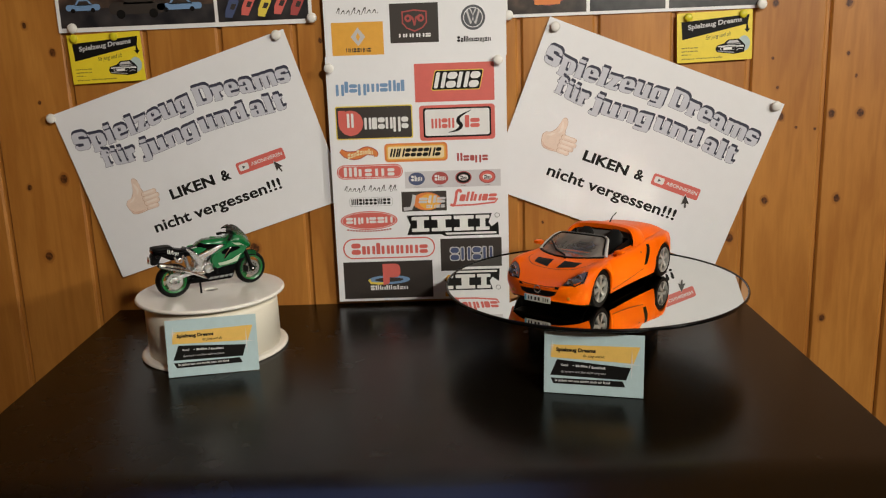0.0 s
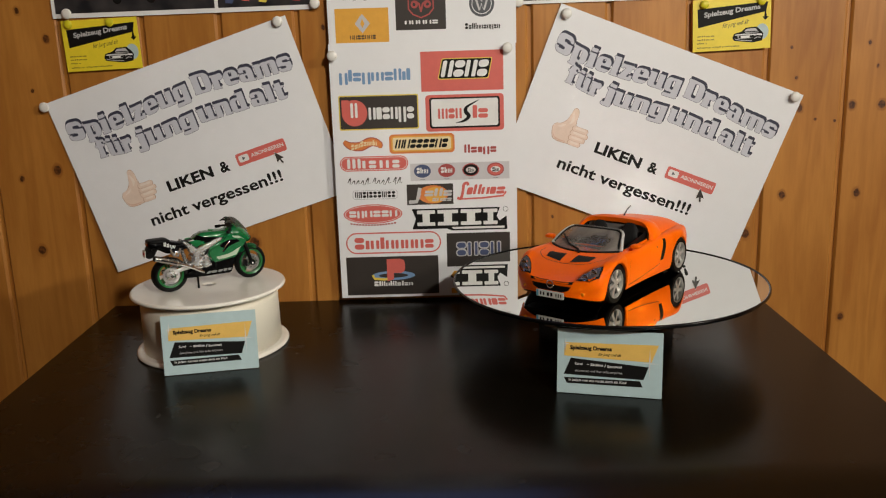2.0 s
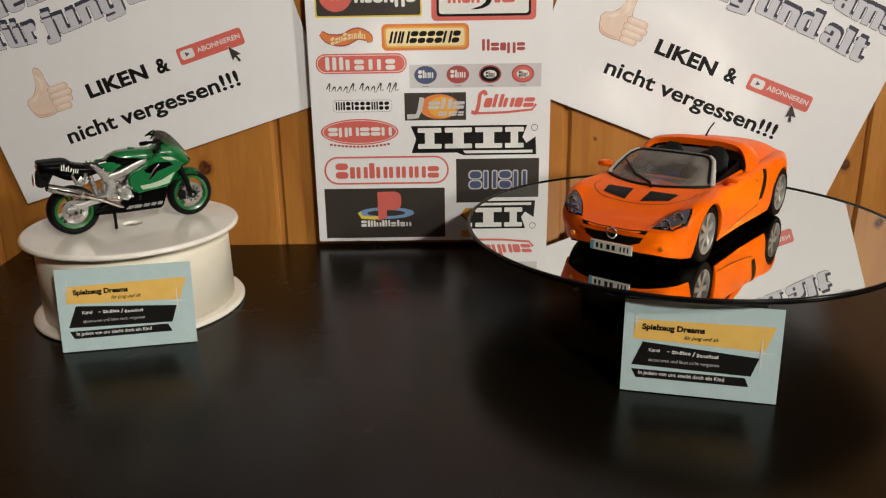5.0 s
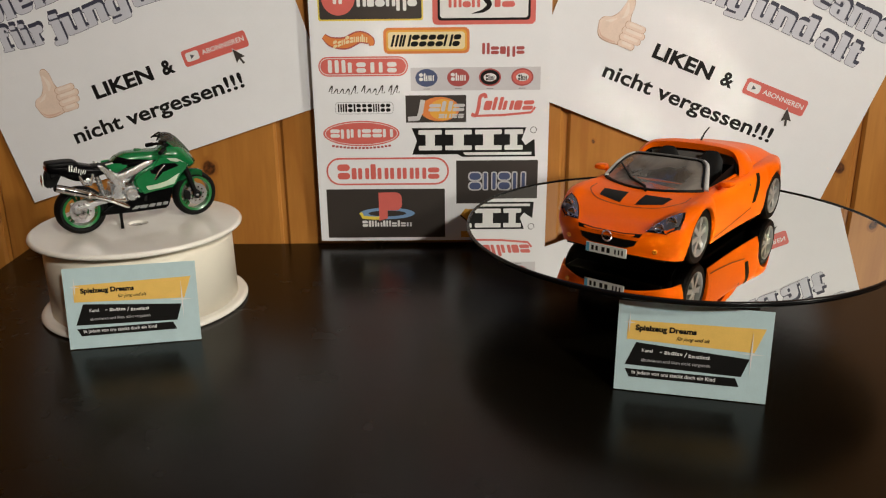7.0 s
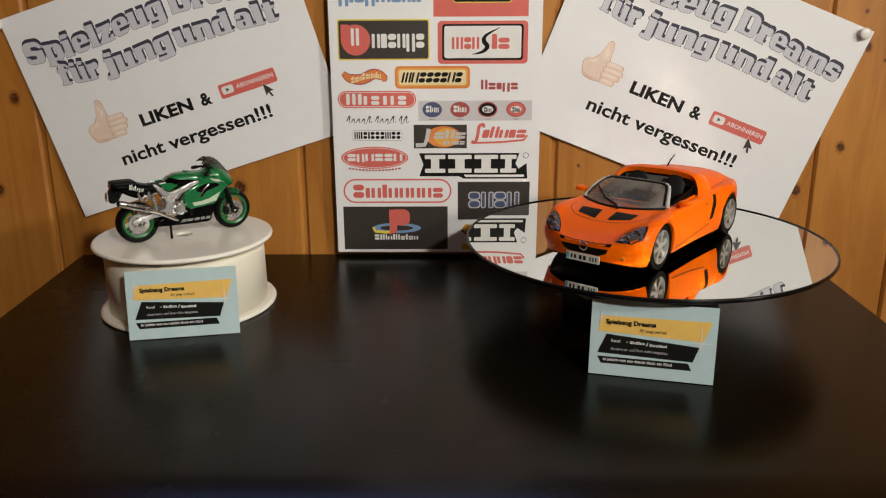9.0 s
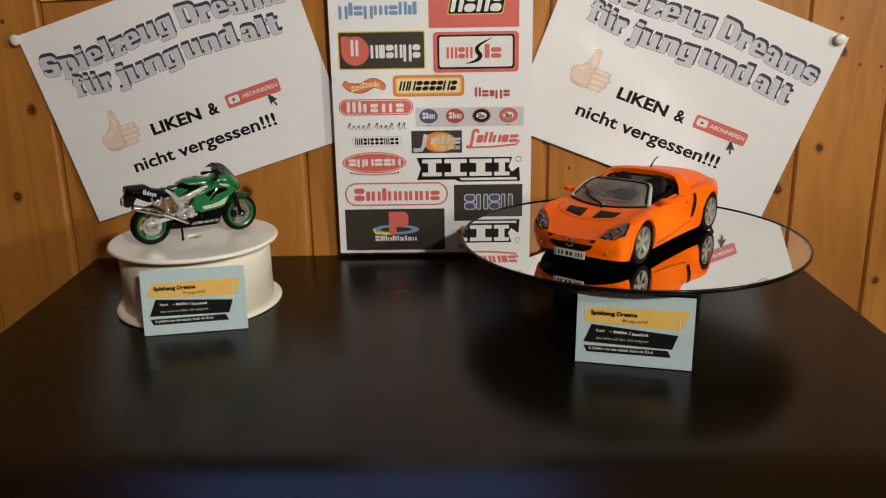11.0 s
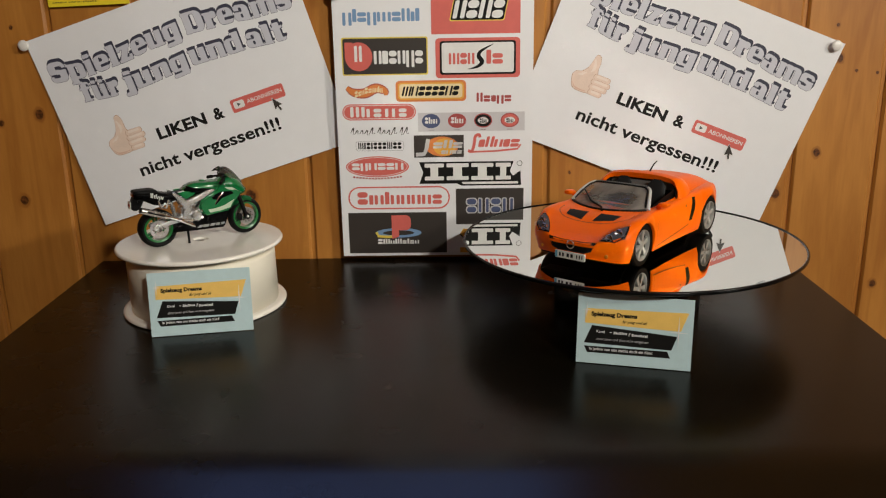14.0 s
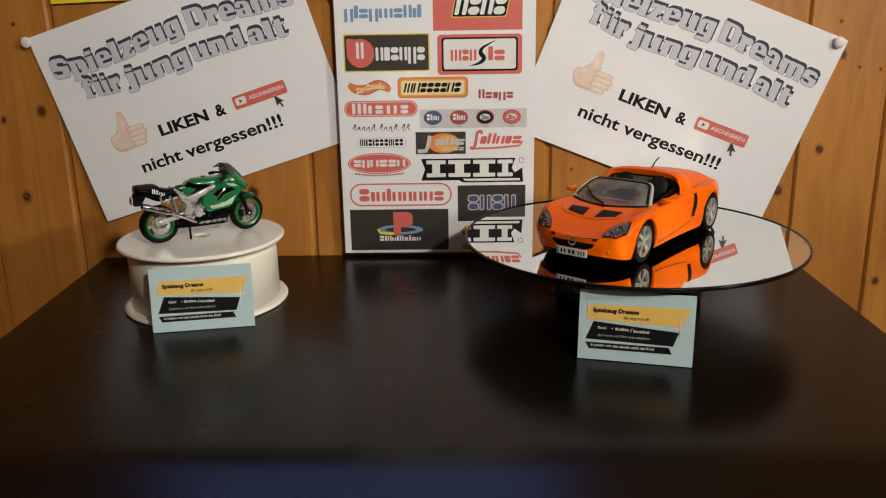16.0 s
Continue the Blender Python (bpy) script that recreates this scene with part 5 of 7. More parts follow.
def curve(knots):
    """A smooth function through (x, value) knots in rising x (monotone Hermite)."""
    xs, ys = [k[0] for k in knots], [k[1] for k in knots]
    n = len(xs)
    d = [(ys[i + 1] - ys[i]) / (xs[i + 1] - xs[i]) for i in range(n - 1)]
    g = [d[0]] + [0 if d[i - 1] * d[i] <= 0 else 2 * d[i - 1] * d[i] / (d[i - 1] + d[i]) for i in range(1, n - 1)] + [d[-1]]

    def f(x):
        if x <= xs[0]:
            return ys[0]
        if x >= xs[-1]:
            return ys[-1]
        i = max(k for k in range(n - 1) if xs[k] <= x)
        h = xs[i + 1] - xs[i]
        t = (x - xs[i]) / h
        return (2 * t ** 3 - 3 * t * t + 1) * ys[i] + (t ** 3 - 2 * t * t + t) * h * g[i] + (-2 * t ** 3 + 3 * t * t) * ys[i + 1] + (t ** 3 - t * t) * h * g[i + 1]
    return f


def loft(stations, n=20, power=2.4, caps=True, steps=1):
    """A closed skin over stations (x, y, z, half width, half height): rounded-box rings."""
    bm = bmesh.new()
    if steps > 1:
        cols = [curve([(i, s[k]) for i, s in enumerate(stations)]) for k in range(5)]
        stations = [[c(i / steps) for c in cols] for i in range((len(stations) - 1) * steps + 1)]
    rings = []
    for x, y, z, w, h in stations:
        ring = []
        for k in range(n):
            a = 2 * math.pi * k / n
            c, s = math.cos(a), math.sin(a)
            ring.append(bm.verts.new((x, y + w * math.copysign(abs(c) ** (2 / power), c), z + h * math.copysign(abs(s) ** (2 / power), s))))
        rings.append(ring)
    for a, b in zip(rings, rings[1:]):
        for k in range(n):
            bm.faces.new((a[k], a[(k + 1) % n], b[(k + 1) % n], b[k]))
    if caps:
        bm.faces.new(rings[0])
        bm.faces.new(rings[-1])
    return bm


def slab(profile, y0, y1, bevel=0.01, seg=2):
    """A plate cut to a side outline (x, z), from y0 to y1, with rounded edges."""
    bm = bmesh.new()
    a = [bm.verts.new((x, y0, z)) for x, z in profile]
    b = [bm.verts.new((x, y1, z)) for x, z in profile]
    n = len(profile)
    for i in range(n):
        bm.faces.new((a[i], a[(i + 1) % n], b[(i + 1) % n], b[i]))
    bm.faces.new(a)
    bm.faces.new(b)
    bmesh.ops.recalc_face_normals(bm, faces=bm.faces)
    if bevel:
        bmesh.ops.bevel(bm, geom=bm.edges[:], offset=bevel, segments=seg, affect="EDGES", clamp_overlap=True)
    return bm


def wheel_turn(x, y, z, steer=0):
    return Matrix.Translation((x, y, z)) @ Matrix.Rotation(radians(steer), 4, "Z") @ Matrix.Rotation(radians(-90), 4, "X")


# ---- orange model roadster ----


def roadster():
    thing = tagged(new("model_car"), "orange die-cast model roadster with black hood vents on the mirror", "model car")
    S = 0.0588
    M = Matrix.Translation((0.1823, -0.1668, DISC_Z + 0.0003)) @ Matrix.Rotation(radians(-128.6), 4, "Z") @ Matrix.Diagonal((S, S, S, 1))
    kit = Kit(thing, M)
    AXLES, RA, RW = (-1.165, 1.035), 0.325, 0.306
    width = curve([(-1.78, 0.55), (-1.74, 0.66), (-1.60, 0.745), (-1.40, 0.795), (-1.165, 0.825), (-0.8, 0.815), (-0.4, 0.79), (0.2, 0.770), (0.7, 0.768), (1.035, 0.775), (1.2, 0.778), (1.35, 0.765), (1.50, 0.722), (1.62, 0.630), (1.70, 0.515), (1.75, 0.390), (1.775, 0.26)])
    crest = curve([(-1.78, 0.68), (-1.70, 0.72), (-1.5, 0.750), (-1.165, 0.760), (-0.8, 0.75), (-0.4, 0.725), (0.0, 0.71), (0.4, 0.705), (0.8, 0.70), (1.165, 0.680), (1.35, 0.625), (1.5, 0.555), (1.62, 0.495), (1.72, 0.44), (1.775, 0.40)])
    top = curve([(-1.78, 0.72), (-1.70, 0.785), (-1.5, 0.825), (-1.1, 0.845), (-0.8, 0.87), (-0.5, 0.88), (0.0, 0.80), (0.6, 0.74), (0.94, 0.695), (1.2, 0.635), (1.34, 0.592), (1.5, 0.535), (1.62, 0.487), (1.70, 0.445), (1.775, 0.40)])
    waist = curve([(-1.78, 0.48), (0.0, 0.46), (1.2, 0.44), (1.5, 0.36), (1.775, 0.30)])
    low = curve([(-1.78, 0.26), (-1.6, 0.19), (-0.6, 0.14), (0.6, 0.14), (1.3, 0.125), (1.6, 0.155), (1.775, 0.195)])

    def sill(x):
        z = low(x)
        for a in AXLES:
            d = abs(x - a)
            if d < RA:
                z = max(z, 0.295 + math.sqrt(RA * RA - d * d) * 0.97)
        return z

    def section(x):
        w, zl, zw, zf, zc = width(x), sill(x), waist(x), crest(x), top(x)
        zw = max(zw, zl + 0.03)
        dip = curve([(-1.78, 0.0), (-1.2, 0.012), (-0.5, 0.05), (0.5, 0.0), (1.1, 0.022), (1.5, 0.015), (1.775, 0.0)])(x)
        k = curve([(-1.78, 0.97), (1.1, 0.97), (1.4, 0.935), (1.775, 0.87)])(x)
        return [(w * (k - 0.02), zl), (w * (k + 0.015), zl + 0.35 * (zw - zl)), (w, zw), (w * 0.985, zw + 0.55 * (zf - zw)), (w * 0.93, zf - 0.10 * (zf - zw)),
                (w * 0.83, zf), (w * 0.70, zf + 0.10 * (zc - zf) - dip), (w * 0.40, zf + 0.68 * (zc - zf) - 0.4 * dip), (0.0, zc)]

    def stations():
        xs = set()
        for i in range(77):
            xs.add(round(-1.78 + i * (3.555 / 76), 4))
        for a in AXLES:
            for k in range(17):
                xs.add(round(a + RA * math.cos(math.pi * k / 16) * 1.0005, 4))
        xs |= {-0.44, 0.58, 1.755, 1.765, 1.772}
        return sorted(xs)

    def nose(x):
        """Draws the front of the bonnet back into a blunter nose."""
        f = min(1.0, max(0.0, (x - 1.42) / 0.34))
        return x - 0.065 * f * f * (3 - 2 * f)

    xs = stations()
    bm = bmesh.new()
    rows = []
    for x in xs:
        pts = smooth_line([(0, y, z) for y, z in section(x)], 33)
        half = [Vector((nose(x), p.y, p.z)) for p in pts]
        half[-1].y = 0
        rows.append([bm.verts.new(p) for p in half] + [bm.verts.new((p.x, -p.y, p.z)) for p in reversed(half[:-1])])
    OPEN0, OPEN1 = -0.44, 0.58
    n = len(rows[0])
    for i in range(len(xs) - 1):
        for j in range(n - 1):
            jj = j if j < n // 2 else n - 2 - j
            if OPEN0 - 1e-4 < xs[i] and xs[i + 1] < OPEN1 + 1e-4 and jj >= 22:
                continue
            bm.faces.new((rows[i][j], rows[i][j + 1], rows[i + 1][j + 1], rows[i + 1][j]))
    bm.faces.new(rows[0])
    bm.faces.new(rows[-1])
    bmesh.ops.recalc_face_normals(bm, faces=bm.faces)
    tree = BVHTree.FromBMesh(bm)
    bmesh.ops.solidify(bm, geom=bm.faces[:], thickness=0.02)
    kit.add("body", bm, PAINT_ORANGE, label="glossy orange bodywork", sharp=50)

    def on_skin(bm2, way, off):
        """Drops the points of a flat outline onto the bodywork along a direction."""
        bmesh.ops.triangulate(bm2, faces=bm2.faces[:])
        bmesh.ops.subdivide_edges(bm2, edges=bm2.edges[:], cuts=3, use_grid_fill=True)
        gone = []
        for v in bm2.verts:
            hit, normal, _, _ = tree.ray_cast(v.co, Vector(way))
            if hit is None:
                gone.append(v)
            else:
                if normal.dot(Vector(way)) > 0:
                    normal = -normal
                v.co = hit + normal * off
        bmesh.ops.delete(bm2, geom=gone, context="VERTS")
        return bm2

    def front_patch(points, off=0.006):
        b = bmesh.new()
        b.faces.new([b.verts.new((3.0, y, z)) for y, z in points])
        return on_skin(b, (-1, 0, 0), off)

    def top_patch(points, off=0.006):
        b = bmesh.new()
        b.faces.new([b.verts.new((x, y, 2.0)) for x, y in points])
        return on_skin(b, (0, 0, -1), off)

    def side_patch(points, side, off=0.006):
        b = bmesh.new()
        b.faces.new([b.verts.new((x, side * 2.0, z)) for x, z in points])
        return on_skin(b, (0, -side, 0), off)

    # underbody
    kit.add("chassis", box_bm(-1.62, -0.58, 0.12, 1.56, 0.58, 0.28, 0.03), MATT_BLACK, smooth=False)
    for a in AXLES:
        kit.add("wheel_well", moved(lathe_bm([(RA - 0.002, -0.56), (RA, 0.56)], 32), Matrix.Translation((a, 0, 0.30)) @ Matrix.Rotation(radians(90), 4, "X")), MATT_BLACK, smooth=True)
    # wheels
    for x in AXLES:
        for side in (1, -1):
            tw = 0.092 if x > 0 else 0.105
            turn = wheel_turn(x, side * (0.640 if x > 0 else 0.705), RW, 0) @ (Matrix.Rotation(math.pi, 4, "X") if side < 0 else Matrix.Identity(4))
            tyre = kit.add("wheel", moved(lathe_bm([(0.214, -tw), (0.285, -tw), (0.301, -tw * 0.8), (RW, -tw * 0.5), (RW, tw * 0.5), (0.301, tw * 0.8), (0.285, tw), (0.225, tw), (0.214, tw * 0.85)], 48, closed=True), turn), RUBBER, label="black tyre on a six-spoke silver wheel")
            kit.add("rim", moved(lathe_bm([(0.203, -tw * 0.9), (0.216, -tw * 0.9), (0.216, tw * 0.96), (0.220, tw * 1.04), (0.214, tw * 1.06), (0.203, tw * 0.85)], 48, closed=True), turn), WHEEL_SILVER, tyre)
            # black and nearly rim-wide, to darken the gaps between the spokes
            kit.add("brake_disc", moved(lathe_bm([(0.02, tw * 0.30), (0.209, tw * 0.30), (0.209, tw * 0.42), (0.02, tw * 0.42)], 32), turn), MATT_BLACK, tyre)
            for k in range(6):
                b = bmesh.new()
                prof = [(0.035, 0.026), (0.12, 0.027), (0.208, 0.042), (0.208, -0.042), (0.12, -0.027), (0.035, -0.026)]
                z1, z0 = tw * 0.80, tw * 0.45
                hi = [b.verts.new((r, y, z1 + (0.012 if r < 0.1 else 0))) for r, y in prof]
                lo = [b.verts.new((r, y, z0)) for r, y in prof]
                for i in range(6):
                    b.faces.new((hi[i], hi[(i + 1) % 6], lo[(i + 1) % 6], lo[i]))
                b.faces.new(hi)
                b.faces.new(lo)
                kit.add("spoke", moved(b, turn @ Matrix.Rotation(radians(60 * k + 12), 4, "Z")), WHEEL_SILVER, tyre, smooth=False)
            kit.add("hub_cap", moved(lathe_bm([(0.05, tw * 0.5), (0.05, tw * 0.92), (0.035, tw), (0.01, tw * 1.03)], 20), turn), WHEEL_SILVER, tyre)
    # nose: grille, bar, badge, plate, lights
    kit.add("grille", front_patch([(-0.37, 0.425), (-0.18, 0.408), (0.18, 0.408), (0.37, 0.425), (0.30, 0.295), (0.20, 0.256), (-0.20, 0.256), (-0.30, 0.295)]), MATT_BLACK, label="black mesh grille")
    kit.add("grille_bar", front_patch([(-0.355, 0.389), (0.355, 0.389), (0.33, 0.354), (-0.33, 0.354)], 0.016), PAINT_ORANGE)
    hit = tree.ray_cast(Vector((3, 0, 0.358)), Vector((-1, 0, 0)))[0]
    face = Matrix.Translation((hit.x + 0.012, 0, 0.358)) @ Matrix.Rotation(radians(90), 4, "Y")
    kit.add("badge_ring", moved(lathe_bm([(0.046, 0.0), (0.062, 0.0), (0.064, 0.012), (0.056, 0.020), (0.046, 0.012)], 28, closed=True), face), CHROME)
    kit.add("badge_bar", moved(box_bm(-0.008, -0.055, 0.002, 0.008, 0.055, 0.014, 0.003), face), CHROME)
    px = tree.ray_cast(Vector((3, 0, 0.24)), Vector((-1, 0, 0)))[0].x + 0.012
    plate = kit.add("number_plate", box_bm(px, -0.235, 0.147, px + 0.014, 0.235, 0.251, 0.004), WHITE_PAINT, smooth=False)
    kit.add("plate_field", box_bm(px + 0.0145, -0.230, 0.152, px + 0.016, -0.195, 0.246), PLATE_BLUE, plate, smooth=False)
    for y0, y1 in ((-0.175, -0.135), (-0.125, -0.085), (-0.055, -0.005), (0.005, 0.055), (0.095, 0.125), (0.135, 0.165), (0.175, 0.205)):
        kit.add("plate_bar", box_bm(px + 0.0145, y0 + 0.006, 0.172, px + 0.016, y1 - 0.007, 0.226), BLACK_I, plate, smooth=False)
    for side in (1, -1):
        out = [(1.712, 0.388), (1.600, 0.428), (1.48, 0.486), (1.39, 0.566), (1.330, 0.668), (1.40, 0.690), (1.46, 0.694), (1.515, 0.692), (1.575, 0.645), (1.640, 0.587), (1.692, 0.48)]
        q = lambda pts: [(nose(x), side * y) for x, y in pts]
        grow = lambda pts, f: [(1.50 + (x - 1.50) * f, 0.56 + (y - 0.56) * f) for x, y in pts]
        lampb = kit.add("headlight", top_patch(q(out), 0.004), MATT_BLACK, label="dark headlight under a clear lens")
        kit.add("lamp_bowl", top_patch(q(grow(out, 0.86)), 0.009), LAMP_GREY, lampb)
        for x, y, r in ((1.580, 0.505, 0.046), (1.490, 0.598, 0.048)):
            h2 = tree.ray_cast(Vector((x, side * y, 2)), Vector((0, 0, -1)))
            if h2[0] is not None:
                nrm = (h2[1] if h2[1].z > 0 else -h2[1])
                aim = (nrm * 0.5 + Vector((0.8, side * 0.15, 0.0))).normalized()
                b = lathe_bm([(0.004, 0.012), (r * 0.7, 0.016), (r, 0.030), (r * 1.1, 0.026), (r * 1.05, -0.01)], 20)
                kit.add("reflector", moved(b, Matrix.Translation(h2[0] + nrm * 0.0) @ aim.to_track_quat("Z", "Y").to_matrix().to_4x4()), CHROME, lampb)
        kit.add("lens", top_patch(q(grow(out, 1.04)), 0.032), LENS, lampb)
        for y, z, r in ((0.50, 0.250, 0.026),):
            h2 = tree.ray_cast(Vector((3, side * y, z)), Vector((-1, 0, 0)))
            if h2[0] is not None:
                kit.add("fog_lamp", moved(lathe_bm([(r, 0.0), (r, 0.014), (r * 0.6, 0.02), (0.004, 0.012)], 18), Matrix.Translation(h2[0]) @ Matrix.Rotation(radians(90), 4, "Y")), AMBER_LENS)
        # bonnet vents
        vent = [(1.30, 0.085), (1.22, 0.375), (1.05, 0.405), (1.06, 0.10)]
        v = kit.add("bonnet_vent", top_patch([(x, side * y) for x, y in vent], 0.005), MATT_BLACK, label="black bonnet vent")
        for k in range(4):
            f = (k + 0.5) / 4
            xx = 1.275 - 0.20 * f
            kit.add("vent_rib", top_patch([(xx + 0.008, side * 0.11), (xx - 0.046, side * 0.372), (xx - 0.060, side * 0.376), (xx - 0.006, side * 0.11)], 0.0056), MATT_BLACK, v)
        # side intake, door seams, sill, handle button
        kit.add("side_intake", side_patch([(-0.62, 0.695), (-0.54, 0.700), (-0.46, 0.54), (-0.40, 0.37), (-0.50, 0.37), (-0.57, 0.52)], side), MATT_BLACK, label="black side intake")
        for name, pts, wd in (("sill_seam", [(0.665, 0.205), (0.36, 0.226), (0.0, 0.262), (-0.40, 0.318)], 0.014), ("door_seam", [(0.62, 0.60), (0.66, 0.44), (0.64, 0.24)], 0.003)):
            line = smooth_line([(x, 0, z) for x, z in pts], 40)
            b = ribbon([(p.x, p.z) for p in line], wd)
            for vv in b.verts:
                vv.co = Vector((vv.co.x, side * 2.0, vv.co.y))
            for vv in b.verts[:]:
                h2 = tree.ray_cast(vv.co, Vector((0, -side, 0)))
                if h2[0] is None:
                    b.verts.remove(vv)
                else:
                    vv.co = h2[0] + Vector((0, side * 0.005, 0))
            kit.add(name, b, SEAM)
        kit.add("lock", side_patch([(-0.31, 0.60), (-0.28, 0.60), (-0.28, 0.63), (-0.31, 0.63)], side, 0.008), DARK_I)
        # wing mirror
        mir = kit.add("wing_mirror", loft([(0.54, side * 0.75, 0.775, 0.03, 0.025), (0.52, side * 0.755, 0.774, 0.070, 0.032), (0.45, side * 0.765, 0.774, 0.076, 0.034), (0.41, side * 0.765, 0.772, 0.074, 0.032)], 16, 2.6), PAINT_ORANGE)
        kit.add("mirror_foot", tube_bm([(0.45, side * 0.66, 0.71), (0.45, side * 0.69, 0.745), (0.47, side * 0.73, 0.765)], [0.04, 0.03, 0.03], 8), PAINT_ORANGE, mir)
    # bonnet shut line, an arc ahead of the vents
    line = smooth_line([(0.94, -0.56, 0), (1.12, -0.54, 0), (1.29, -0.36, 0), (1.345, 0.0, 0), (1.29, 0.36, 0), (1.12, 0.54, 0), (0.94, 0.56, 0)], 60)
    b = ribbon([(p.x, p.y) for p in line], 0.010)
    for vv in b.verts:
        h2 = tree.ray_cast(Vector((vv.co.x, vv.co.y, 2)), Vector((0, 0, -1)))
        vv.co = h2[0] + Vector((0, 0, 0.004))
    kit.add("bonnet_seam", b, SEAM)
    # windscreen: bowed glass in a silver frame
    def screen(u, t):
        """u from -1 to 1 across, t from 0 at the foot to 1 at the head."""
        x = (0.93 - 0.28 * u * u) * (1 - t) + (0.32 - 0.06 * u * u) * t
        y = u * (0.605 * (1 - t) + 0.455 * t)
        z = (0.695 + 0.01 * u * u) * (1 - t) + (0.975 - 0.025 * u * u) * t + 0.03 * math.sin(math.pi * t)
        return Vector((x, y, z))
    def span(t):
        """Half the glass's spread at a height, drawn in where its upper corners are rounded."""
        f = max(0.0, (t - 0.72) / 0.28)
        return 1 - 0.17 * (1 - math.sqrt(max(0.0, 1 - f * f)))
    b = bmesh.new()
    levels = [0, 0.15, 0.3, 0.45, 0.6, 0.72, 0.8, 0.87, 0.93, 0.97, 1.0]
    grid = [[b.verts.new(screen((-1 + 2 * i / 20) * span(t), t)) for i in range(21)] for t in levels]
    for j in range(len(levels) - 1):
        for i in range(20):
            b.faces.new((grid[j][i], grid[j][i + 1], grid[j + 1][i + 1], grid[j + 1][i]))
    ws = kit.add("windscreen", b, WINDSCREEN, label="smoked windscreen in a silver frame", sharp=180)
    ws.visible_shadow = False
    def rim(f, drop):
        """The glass's edge from one foot over the head to the other, drawn in a little."""
        ends = [screen(-f * span(t), t - drop) for t in levels]
        top = [screen((-1 + 2 * i / 16) * f * span(1), 1 - drop) for i in range(1, 16)]
        return ends + top + [Vector((p.x, -p.y, p.z)) for p in reversed(ends)]
    path = rim(1.0, 0.0)
    n = len(levels) - 2
    for ends in (path[:n + 1], path[-n - 1:]):
        side = ends if ends[0].z < ends[-1].z else ends[::-1]
        kit.add("pillar", tube_bm(side, [0.032 - 0.0015 * k for k in range(n + 1)], 10), GREY_FRAME, ws, "silver-grey pillar")
    kit.add("header", tube_bm(path[n:-n], 0.014, 10), DARK_FRAME, ws)
    kit.add("seal", tube_bm([p + Vector((0.012, 0, 0.004)) for p in rim(0.950, 0.045)[1:-1]], 0.011, 8), MATT_BLACK, ws)
    kit.add("cowl", tube_bm([screen(-0.97 + 1.94 * i / 20, 0.0) for i in range(21)], 0.022, 8), MATT_BLACK, ws)
    kit.add("wiper", tube_bm([Vector((0.985, 0.06, 0.70)), Vector((0.92, 0.02, 0.73)), screen(-0.34, 0.17) + Vector((0.03, 0, 0.02)), screen(-0.86, 0.46) + Vector((0.03, 0, 0.02))], [0.018, 0.015, 0.015, 0.011], 6), MATT_BLACK, ws)
    # cockpit
    tub = bmesh.new()
    prof = [(0.60, 0.69), (0.52, 0.42), (0.40, 0.28), (-0.25, 0.26), (-0.40, 0.50), (-0.45, 0.86)]
    a = [[tub.verts.new((x, y, z)) for x, z in prof] for y in (-0.56, 0.56)]
    for i in range(len(prof) - 1):
        tub.faces.new((a[0][i], a[0][i + 1], a[1][i + 1], a[1][i]))
    tub.faces.new(a[0])
    tub.faces.new(a[1])
    for f in tub.faces:
        f.normal_flip()
    kit.add("cockpit_tub", tub, MATT_BLACK, smooth=False)
    kit.add("dashboard", loft([(0.84, 0, 0.665, 0.40, 0.03), (0.68, 0, 0.69, 0.50, 0.045), (0.52, 0, 0.675, 0.53, 0.055), (0.46, 0, 0.63, 0.52, 0.05)], 20, 3), mat("grey_dashboard", (0.085, 0.080, 0.074), 0.6, grain=0.2, scale=700))
    for side in (1, -1):
        kit.add("seat", merge(loft([(-0.15, side * 0.27, 0.36, 0.19, 0.08), (0.25, side * 0.27, 0.40, 0.20, 0.09)], 16, 3), loft([(-0.36, side * 0.27, 0.90, 0.09, 0.05), (-0.33, side * 0.27, 0.81, 0.15, 0.09), (-0.24, side * 0.27, 0.62, 0.19, 0.15), (-0.14, side * 0.27, 0.40, 0.18, 0.10)], 16, 3)), mat("black_seat", (0.010, 0.010, 0.010), 0.6, spec=0.2, grain=0.2, scale=900), label="black bucket seat")
        kit.add("sill_trim", tube_bm([(0.55, side * 0.600, 0.695), (0.0, side * 0.595, 0.695), (-0.42, side * 0.605, 0.715)], 0.022, 8), PAINT_ORANGE)
    wheel_m = Matrix.Translation((0.40, 0.27, 0.715)) @ Matrix.Rotation(radians(70), 4, "Y")
    st = kit.add("steering_wheel", moved(lathe_bm([(0.150 + 0.016 * math.cos(2 * math.pi * k / 8), 0.016 * math.sin(2 * math.pi * k / 8)) for k in range(8)], 28, closed=True), wheel_m), SOFT_BLACK)
    for ang in (90, 210, 330):
        kit.add("wheel_spoke", moved(box_bm(0.02, -0.014, -0.01, 0.15, 0.014, 0.01), wheel_m @ Matrix.Rotation(radians(ang), 4, "Z")), MATT_BLACK, st, smooth=False)
    # roll hoop with a broad top, running down into the flanks
    hoop = bmesh.new()
    path = [(-0.25, 0.655, 0.715), (-0.29, 0.640, 0.79), (-0.34, 0.595, 0.890), (-0.40, 0.510, 0.968), (-0.43, 0.37, 1.002), (-0.445, 0.18, 1.015), (-0.45, 0.0, 1.018)]
    path = smooth_line(path, 22)
    path = path + [Vector((p.x, -p.y, p.z)) for p in reversed(path[:-1])]
    rings = []
    m = len(path)
